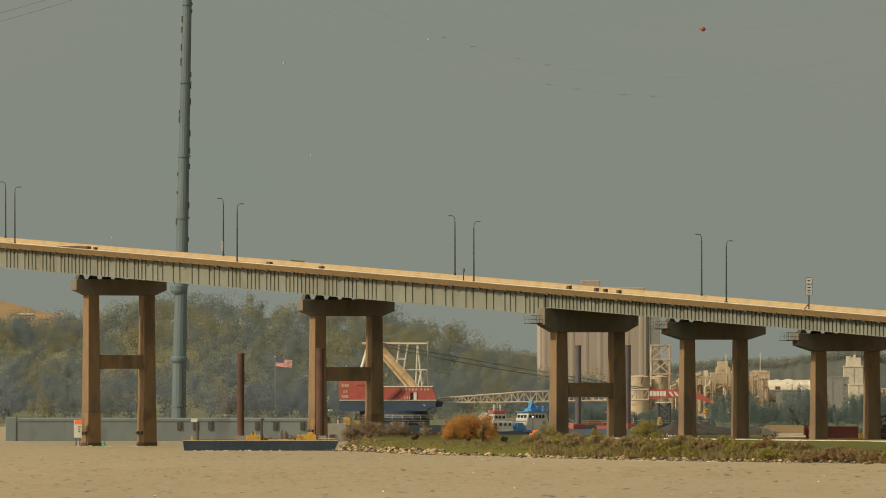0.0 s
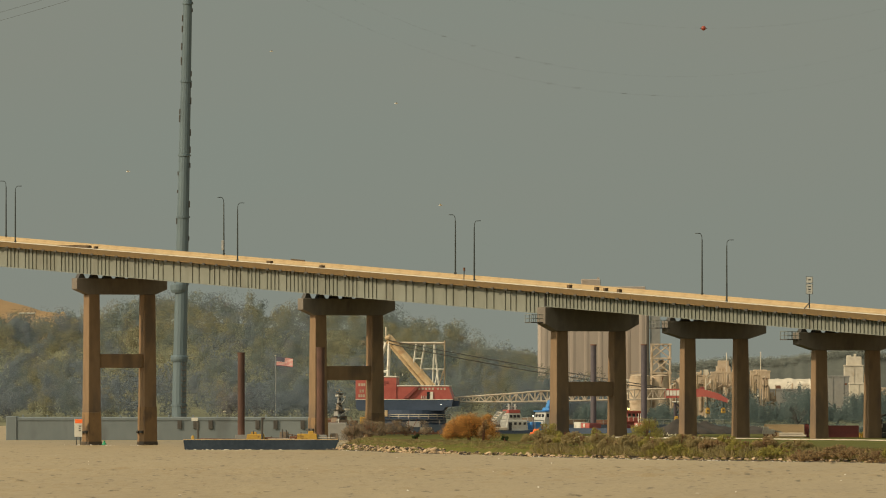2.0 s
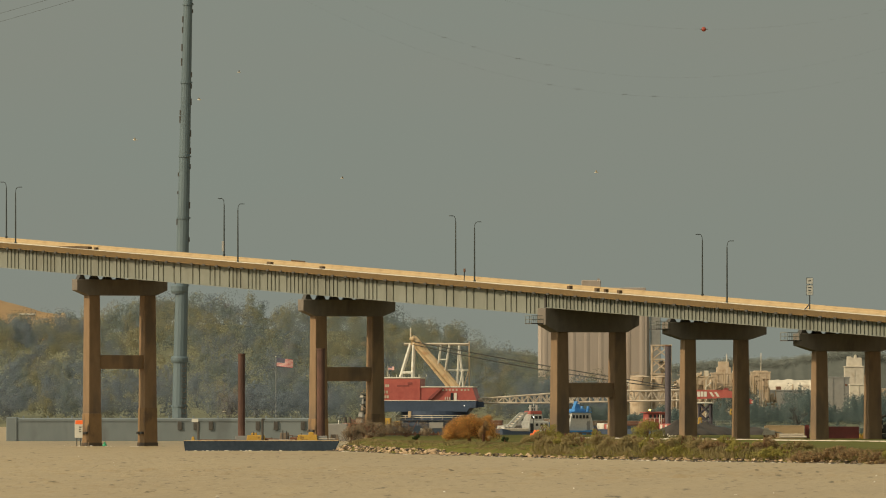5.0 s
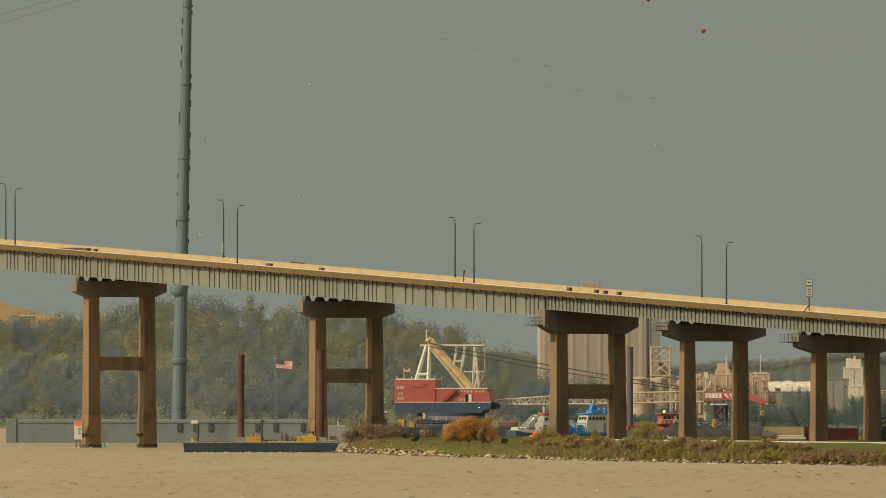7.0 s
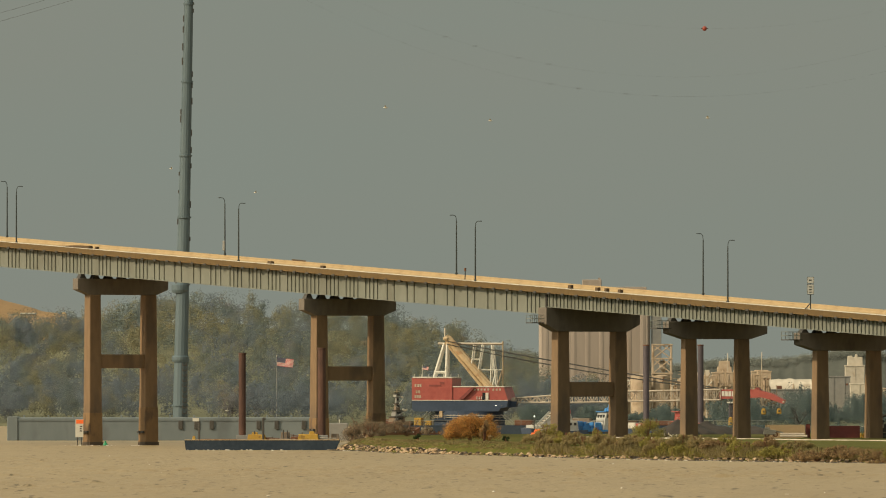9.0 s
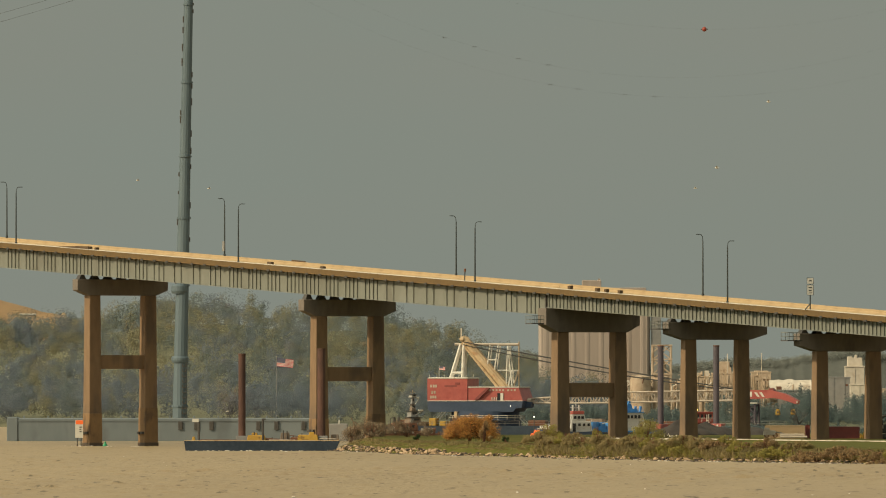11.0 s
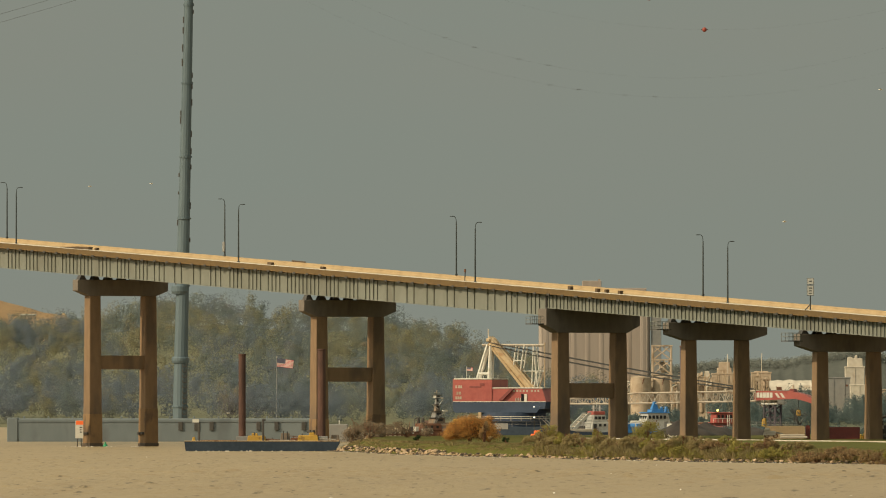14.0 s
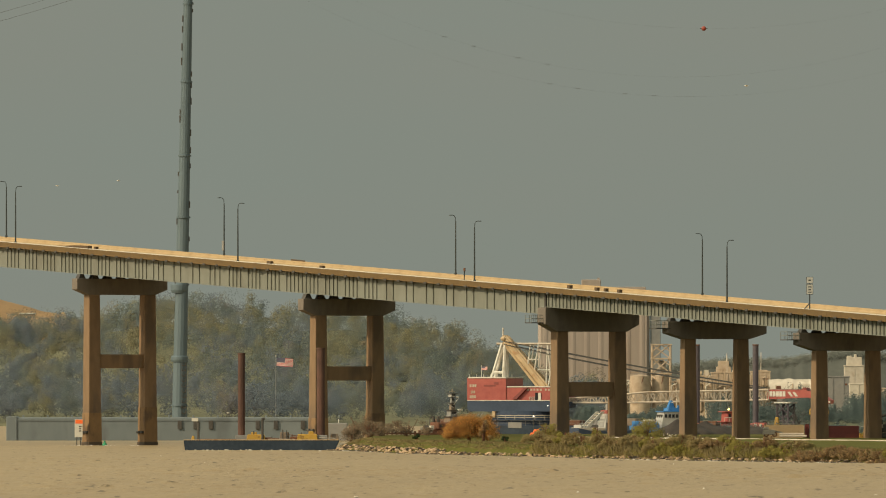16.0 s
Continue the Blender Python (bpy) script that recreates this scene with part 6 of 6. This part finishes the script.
def blue_tugboat():
    """x towards its bow; the white house stands aft of the middle, blue winches before it."""
    p = thing("tugboat", "blue and white tugboat under way beside the crane barge", "tugboat")
    out = [(-6.2, -0.8), (-6.4, 1.5), (-2, 1.25), (3.2, 1.4), (5.4, 2.1), (5.0, -0.8)]
    part("hull", prism(out, -2.5, 2.5), BLUE, p, "royal blue hull")
    part("rubbing_band", box(-6.3, 5.0, -2.62, -2.505, 0.75, 0.95, bevel=0.03), DARK_STEEL, p)
    for i in range(6):
        part("tyre_fender", bar(bmesh.new(), (-5.2 + i * 1.8, -2.8, 0.6), (-5.2 + i * 1.8, -2.63, 0.6), 0.4, 12), DARK_STEEL, p)
    house = part("deckhouse", prism([(-5.3, 1.2), (-4.9, 3.0), (-4.4, 4.75), (-0.3, 4.75), (0.1, 3.4), (0.3, 1.2)], -1.9, 1.9), TUG_WHITE, p, "white deckhouse")
    for i in range(5):
        x = -3.95 + i * 0.78
        part("window", box(x, x + 0.5, -2.0, -1.88, 3.65, 4.3, bevel=0.03), GLASS, house)
    for y in (-1.4, -0.3, 0.8):
        part("window", box(-0.12, 0.02, y, y + 0.75, 3.65, 4.25), GLASS, house)
    part("door", box(-4.3, -3.6, -1.98, -1.88, 1.4, 3.1, bevel=0.03), SLATE, house)
    part("roof", box(-4.7, 0.1, -2.1, 2.1, 4.75, 4.95, bevel=0.05), BLUE, house, "blue roof")
    top = part("flying_bridge", box(-3.9, -1.2, -1.2, 1.2, 4.95, 5.55, bevel=0.08, top=(0.2, 0.1)), BLUE, p, "blue upper bridge")
    part("rail", bars([((-4.5, -2.0, 5.5), (-0.1, -2.0, 5.5)), ((-4.5, -2.0, 4.9), (-4.5, -2.0, 5.5)), ((-0.1, -2.0, 4.9), (-0.1, -2.0, 5.5))], 0.05, 4), BLUE, top)
    part("mast", prism([(-3.0, 5.5), (-2.5, 7.0), (-2.2, 7.0), (-1.6, 5.5)], -0.5, 0.5), BLUE, p, "blue raked mast")
    part("yard", bars([((-2.35, -1.2, 6.6), (-2.35, 1.2, 6.6)), ((-2.35, 0, 6.9), (-2.35, 0, 7.7))], 0.07, 5), TUG_WHITE, p)
    for y in (-1.1, 1.1):
        part("funnel", bar(bmesh.new(), (-4.2, y, 4.9), (-4.4, y, 6.0), 0.3, 10), BLUE, p)
    for x0, x1, z in ((0.7, 2.4, 2.75), (2.55, 3.3, 2.2), (3.4, 4.7, 2.9)):
        part("winch", box(x0, x1, -2.0, 2.0, 1.3, z, bevel=0.12, top=(0.15, 0.2)), BLUE, p, "royal blue winch housing")
    part("push_knee", box(4.75, 5.3, -1.4, 1.4, 1.4, 3.0, bevel=0.08), BLUE, p)
    part("white_rail", bars([((0.6, -2.2, 3.0), (2.6, -2.2, 3.05)), ((2.6, -2.2, 3.05), (4.4, -2.0, 2.6)), ((0.6, -2.2, 1.4), (0.6, -2.2, 3.0)), ((2.6, -2.2, 1.4), (2.6, -2.2, 3.05))], 0.09, 5), TUG_WHITE, p)
    return p


def white_tugboat():
    """x towards its bow; a stepped white tower with a red band, and a long sloping ramp."""
    p = thing("tugboat", "white and red tugboat under way by the crane barge", "tugboat")
    part("hull", prism([(-5.6, -0.8), (-5.9, 1.3), (-1, 1.0), (4, 1.2), (6.4, 1.7), (6.0, -0.8)], -2.3, 2.3), BLUE_STEEL, p, "dark navy hull")
    part("foredeck", box(0.6, 6.0, -2.1, 2.1, 1.15, 1.75, bevel=0.08), PALE, p, "pale raised foredeck")
    house = part("deckhouse", box(-4.2, 0.6, -1.8, 1.8, 1.0, 3.1, bevel=0.1, top=(0.3, 0.12)), TUG_WHITE, p)
    for i in range(4):
        part("window", box(-3.6 + i * 1.0, -3.1 + i * 1.0, -1.86, -1.68, 2.2, 2.7, bevel=0.03), GLASS, house)
    part("door", box(-0.5, 0.1, -1.9, -1.72, 1.1, 2.7), GLASS, house)
    mid = part("upper_house", box(-3.0, 0.2, -1.5, 1.5, 3.08, 4.5, bevel=0.1, top=(0.35, 0.15)), TUG_WHITE, p)
    for i in range(3):
        part("window", box(-2.45 + i * 0.8, -1.9 + i * 0.8, -1.52, -1.36, 3.6, 4.15), GLASS, mid)
    part("red_band", box(-2.6, -0.1, -1.4, 1.4, 4.48, 5.15, bevel=0.06), RED, p, "red wheelhouse band")
    for x in (-2.1, -0.8):
        part("stack", bar(bmesh.new(), (x, 0, 5.1), (x, 0, 6.3), 0.24, 8), TUG_WHITE, p, "white exhaust stack")
    part("stack_beam", bars([((-2.5, 0, 5.75), (-0.3, 0, 5.75)), ((-1.45, 0, 5.1), (-1.45, 0, 6.9))], 0.09, 5), TUG_WHITE, p)
    ramp = part("bow_ramp", prism([(0.2, 4.9), (0.9, 4.9), (4.4, 1.7), (3.5, 1.7)], -1.3, -1.05), TUG_WHITE, p, "white sloping bow ramp")
    part("ramp_side", prism([(0.2, 4.9), (0.9, 4.9), (4.4, 1.7), (3.5, 1.7)], 1.05, 1.3), TUG_WHITE, ramp)
    part("tread", bars([((0.9 + 0.5 * i, -1.05, 4.5 - 0.46 * i), (0.9 + 0.5 * i, 1.05, 4.5 - 0.46 * i)) for i in range(6)], 0.1, 4), PALE, ramp)
    part("rail", bars([((-4.0, -1.75, 3.6), (-2.9, -1.75, 3.6)), ((-4.0, -1.75, 3.05), (-4.0, -1.75, 3.6)), ((4.0, -2.0, 2.4), (6.0, -1.9, 2.5)), ((4.0, -2.0, 1.7), (4.0, -2.0, 2.4)), ((6.0, -1.9, 1.7), (6.0, -1.9, 2.5))], 0.06, 4), TUG_WHITE, p)
    for x in (1.8, 4.6, 5.3):
        part("bitt", box(x, x + 0.3, -1.6, 1.6, 1.7, 2.3, bevel=0.05), DARK_STEEL if x < 2 else TUG_WHITE, p)
    return p


def red_tugboat():
    p = thing("tugboat", "small red tugboat with a lit yellow lamp", "tugboat")
    part("hull", prism([(-3.6, -0.8), (-3.8, 1.5), (3.4, 1.5), (3.9, 1.9), (3.6, -0.8)], -1.8, 1.8), MAROON, p, "dull red hull")
    part("engine_house", box(-2.0, 1.8, -1.2, 1.2, 1.45, 2.9, bevel=0.08), MAROON, p)
    part("gallery", box(-2.6, 2.4, -1.7, 1.7, 2.8, 2.95, bevel=0.04), RED, p, "red wheelhouse deck")
    cab = part("wheelhouse", box(-1.9, 2.0, -1.4, 1.4, 2.93, 4.75, bevel=0.08, top=(0.1, 0.08)), RED, p)
    for i in range(4):
        part("window", box(-1.55 + i * 0.88, -1.05 + i * 0.88, -1.46, -1.3, 3.75, 4.4), GLASS, cab)
    part("roof", box(-2.4, 2.3, -1.7, 1.7, 4.73, 4.92, bevel=0.05), RED, cab)
    part("rail", bars([((-2.5, -1.65, 3.7), (2.3, -1.65, 3.7))] + [((-2.5 + 0.96 * i, -1.65, 2.9), (-2.5 + 0.96 * i, -1.65, 3.7)) for i in range(6)], 0.05, 4), WHITE, p)
    part("ladder", bars([((0.45, -1.9, 1.5), (0.45, -1.75, 4.4)), ((0.85, -1.9, 1.5), (0.85, -1.75, 4.4)), ((0.45, -1.85, 2.4), (0.85, -1.85, 2.4)), ((0.45, -1.85, 3.2), (0.85, -1.85, 3.2))], 0.07, 4), WHITE, p, "white ladder")
    lamp = part("mast", bars([((-1.3, -0.9, 4.9), (-1.3, -0.9, 5.3))], 0.06, 5), RED, p)
    part("mast_lamp", box(-1.48, -1.12, -1.1, -0.72, 5.1, 5.45, bevel=0.08), LAMP_AMBER, lamp, "lit amber lamp")
    return p


def towered_tug():
    """A stack of small decks over a broad rust-brown house."""
    p = thing("tugboat", "rust-brown tugboat with a tall stacked wheelhouse tower", "tugboat")
    part("hull", prism([(-5.2, -0.8), (-5.4, 1.2), (3.8, 1.2), (5.0, 1.8), (4.5, -0.8)], -2.2, 2.2), RUST, p)
    house = part("deckhouse", box(-3.4, 1.4, -1.8, 1.8, 1.15, 2.75, bevel=0.25, top=(0.2, 0.15)), RUST, p, "rust-orange deckhouse")
    for i in range(3):
        part("window", box(-2.7 + i * 1.3, -2.2 + i * 1.3, -1.84, -1.66, 1.8, 2.3), GLASS, house)
    z = 2.7
    for wide, high, mat in ((1.25, 1.1, SOOT), (0.85, 1.2, SLATE), (0.5, 1.3, SOOT), (0.36, 1.2, SLATE), (0.62, 0.6, TUG_WHITE)):
        deck = part("tower_deck", box(1.0 - wide, 1.0 + wide, -wide, wide, z, z + high, bevel=0.06, top=(0.12, 0.12)), mat, p)
        part("platform", box(1.0 - wide - 0.25, 1.0 + wide + 0.25, -wide - 0.25, wide + 0.25, z + high - 0.02, z + high + 0.08), DARK_STEEL, deck)
        part("window", box(1.0 - wide * 0.55, 1.0 + wide * 0.55, -wide - 0.03, -wide + 0.16, z + high * 0.45, z + high * 0.8), GLASS, deck)
        z += high + 0.05
    part("lamp_bracket", box(1.7, 2.75, -1.2, -0.8, 5.0, 5.35, bevel=0.04), WHITE, p)
    part("gear_arm", bars([((1.0, -0.9, 4.2), (2.5, -0.9, 5.0)), ((1.0, -0.7, 6.2), (2.0, -0.7, 7.4)), ((0.9, -0.7, 5.6), (-0.2, -0.7, 6.3))], 0.09, 5), TUG_WHITE, p)
    part("stair", bars([((-0.6, -1.6, 2.7), (0.3, -1.3, 3.9)), ((-0.2, -1.6, 2.7), (0.7, -1.3, 3.9))], 0.08, 5), SLATE, p)
    part("lamp_bracket", box(1.5, 2.0, -0.9, -0.5, 7.5, 7.85, bevel=0.04), WHITE, p)
    part("mast", bars([((1.0, 0, z), (1.0, 0, z + 0.9)), ((0.4, 0, z + 0.35), (1.6, 0, z + 0.35))], 0.07, 5), DUST, p)
    for y in (-0.9, 0.9):
        part("funnel", bar(bmesh.new(), (-2.6, y, 2.7), (-2.7, y, 3.9), 0.3, 10), DARK_STEEL, p)
    part("davit", bars([((-4.6, -1.0, 1.2), (-4.6, -1.0, 3.6)), ((-4.6, -1.0, 3.6), (-3.9, -1.0, 3.9))], 0.1, 5), DARK_STEEL, p)
    part("locker", box(-4.9, -4.1, -1.9, -1.0, 1.15, 2.1, bevel=0.06), WHITE, p)
    return p


def mirrored(p):
    """The other hand of a boat: its port side becomes its starboard side."""
    for ob in p.children_recursive:
        ob.data.transform(Matrix.Scale(-1, 4, (0, 1, 0)))
        ob.data.flip_normals()
    return p


blue_tug, white_tug, red_tug, stern_tug = mirrored(blue_tugboat()), mirrored(white_tugboat()), red_tugboat(), towered_tug()


def spud_barge():
    p = thing("spud_barge", "flat barge with two tall navy spuds and red gear", "barge")
    part("hull", prism([(-8.2, -0.8), (-8.6, 1.6), (10.2, 1.6), (9.8, -0.8)], -4.2, 4.2), BLUE_STEEL, p)
    for x in (-5.8, 5.8):
        s = part("spud", bar(bmesh.new(), (x, 0, -1), (x, 0, 17.72), 0.58, 16), SPUD_BLUE, p, "tall faded navy spud")
        part("spud_cap", bar(bmesh.new(), (x, 0, 17.62), (x, 0, 17.83), 0.63, 16), RUST, s)
        part("spud_well", box(x - 1.1, x + 1.1, -1.1, 1.1, 1.58, 2.6, bevel=0.08), RED, p)
    part("red_cabin", box(-8.0, -6.4, -3.6, -1, 1.58, 2.75, bevel=0.08), WHITE, p, "white deck cabin")
    part("red_store", box(-6.2, -4.2, -3.9, -1.6, 1.58, 2.6, bevel=0.08), RED, p)
    part("red_store", box(6.0, 8.4, -3.9, -1.6, 1.58, 2.7, bevel=0.08), RED, p)
    part("red_store", box(1.0, 3.8, -3.9, -1.6, 1.58, 2.3, bevel=0.08), MAROON, p)
    for x in (6.6, 7.6, -5.4):
        part("white_panel", box(x - 0.2, x + 0.2, -4.0, -3.89, 1.75, 2.5), WHITE, p)
    return p


spuds = spud_barge()


def gull(size, label="white gull gliding over the river"):
    p = thing("gull", label, "gull", group="gulls")
    body = lathe([(0.02, -0.28), (0.07, -0.15), (0.09, 0.0), (0.06, 0.16), (0.02, 0.26)], 8)
    for v in body.verts:
        v.co = Vector((v.co.z, v.co.y, v.co.x)) * size
    part("body", body, WHITE, p)
    wings = []
    for s in (-1, 1):
        bm = bmesh.new()
        a = [bm.verts.new(Vector(q) * size) for q in ((0.08, 0, 0.02), (0.02, s * 0.35, 0.12), (-0.14, s * 0.72, 0.04), (-0.12, s * 0.35, 0.10), (-0.12, 0, 0.02))]
        b = [bm.verts.new(v.co + Vector((0, 0, 0.025 * size))) for v in a]
        bm.faces.new(a), bm.faces.new(b[::-1])
        for i in range(5):
            bm.faces.new((a[i], b[i], b[(i + 1) % 5], a[(i + 1) % 5]))
        bmesh.ops.recalc_face_normals(bm, faces=bm.faces)
        wings.append(part("wing", bm, SLATE if s > 0 else WHITE, p))
    return p, wings


gulls = [gull(0.9) for i in range(6)]


# ---- what moves ----
def afloat(u, dist, yaw, z=0.0, roll=0.0):
    """A pose on the water at a bearing u, in thousandths of the distance."""
    return pose(u * dist / 1000, dist, z, roll, 0, yaw)


def towed(ob, dist, rows, bob, sink=0.0):
    """Rows of seconds, bearing and heading; the thing rises and rolls a little on the swell."""
    walk(ob, [(t, afloat(u, dist, yaw, 0.03 * math.sin(t * 1.3 + bob) - sink * t, 0.15 * math.sin(t * 0.9 + bob))) for t, u, yaw in rows])


def motions():
    for sheet in (water, flecks):
        walk(sheet, [(0, pose(0, 0, 0)), (8, pose(8.0, -6.0, 0)), (16, pose(16.0, -12.0, 0))])
    towed(crane, 2300, sink=0.011, rows=[(0, -4.244, -2.0), (4, -1.415, -4.0), (6.5, 0.341, -6.5), (9, 2.146, -9.4), (11.5, 3.951, -13.0), (14, 5.854, -17.2), (16, 7.171, -18.4)], bob=0)
    towed(blue_tug, 2258, [(0, 6.829, 215.0), (8, 12.780, 208.0), (16, 18.634, 200.0)], 1)
    towed(white_tug, 2252, [(0, 4.098, 205.0), (7, 8.390, 205.0), (16, 13.756, 205.0)], 2)
    towed(red_tug, 2262, [(0, 15.220, 20.0), (7, 19.463, 20.0), (12.5, 23.122, 22.0), (16, 24.95, 24.0)], 3)
    towed(stern_tug, 2268, [(0, -10.780, 30.0), (9, -4.488, 30.0), (16, 0.341, 30.0)], 4)
    towed(spuds, 2240, [(0, 13.805, -34.8), (9, 19.756, -26.3), (16, 24.390, -13.6)], 5)
    for strips, gap, wild in ((shore_strips, 4.3 / 6, 1.0), (crane_strips, 1.23 / 3, 1.3)):
        for i, s in enumerate(strips):
            rows = []
            for k in range(65):
                t = k * 0.25
                swing = wild * 16 * math.sin(t * 5.1 - i * 1.15) * (0.35 + 0.13 * i)
                before = sum(gap * (1 - math.cos(radians(wild * 16 * math.sin(t * 5.1 - j * 1.15) * (0.35 + 0.13 * j)))) for j in range(i))
                side = sum(gap * math.sin(radians(wild * 16 * math.sin(t * 5.1 - j * 1.15) * (0.35 + 0.13 * j))) for j in range(i))
                rows.append((t, pose(i * gap - before, side, -0.1 * i * gap - 0.06 * math.sin(t * 2.1 + 0.4 * i), 0, 6 + 4 * math.sin(t * 2.3), swing)))
            walk(s, rows)
    flights = (
        (1300, ((0, -14.71, 35.01, 0), (1.5, -3.87, 29.18, 0), (4, 12.43, 31.53, 0), (9, 29.55, 39.14, 0), (16, 58.09, 42.94, 0))),
        (1500, ((0, -20.56, 51.10, 180), (1.5, -21.88, 52.05, 180), (3.5, -23.93, 53.51, 180), (7, -30.95, 41.22, 180), (9, -35.41, 37.34, 180), (16, -50.05, 35.15, 180))),
        (1200, ((0, -57.60, 37.33, 0), (4, -37.11, 38.50, 0), (6.8, -25.40, 24.92, 0), (8.5, -15.45, 31.47, 0), (9, -6.09, 37.80, 0), (12.5, 38.40, 26.79, 0), (14.5, 33.83, 26.09, 0), (16, 31.38, 40.08, 0))),
        (1400, ((0, -39.88, 27.19, 0), (7, -15.98, 45.90, 0), (12.5, 47.53, 30.26, 0), (16, 76.21, 35.39, 0))),
        (1500, ((0, -1.76, 54.17, 180), (7, -18.51, 33.98, 180), (12, -33.22, 35.15, 180), (16, -42.15, 35.80, 180))),
        (1600, ((0, -29.97, 5.35, 180), (4, -30.36, 5.89, 180), (9, -30.05, 5.89, 180), (16, -29.81, 5.58, 180))),
    )
    for (g, wings), (dist, path) in zip(gulls, flights):
        walk(g, [(t, pose(x, dist, z, 0, 0, yaw)) for t, x, z, yaw in path])
        for k, w in enumerate(wings):
            walk(w, [(i * 0.2, pose(0, 0, 0, (18 if k else -18) * math.sin(i * 1.3) - 0, 0, 0)) for i in range(81)])


motions()
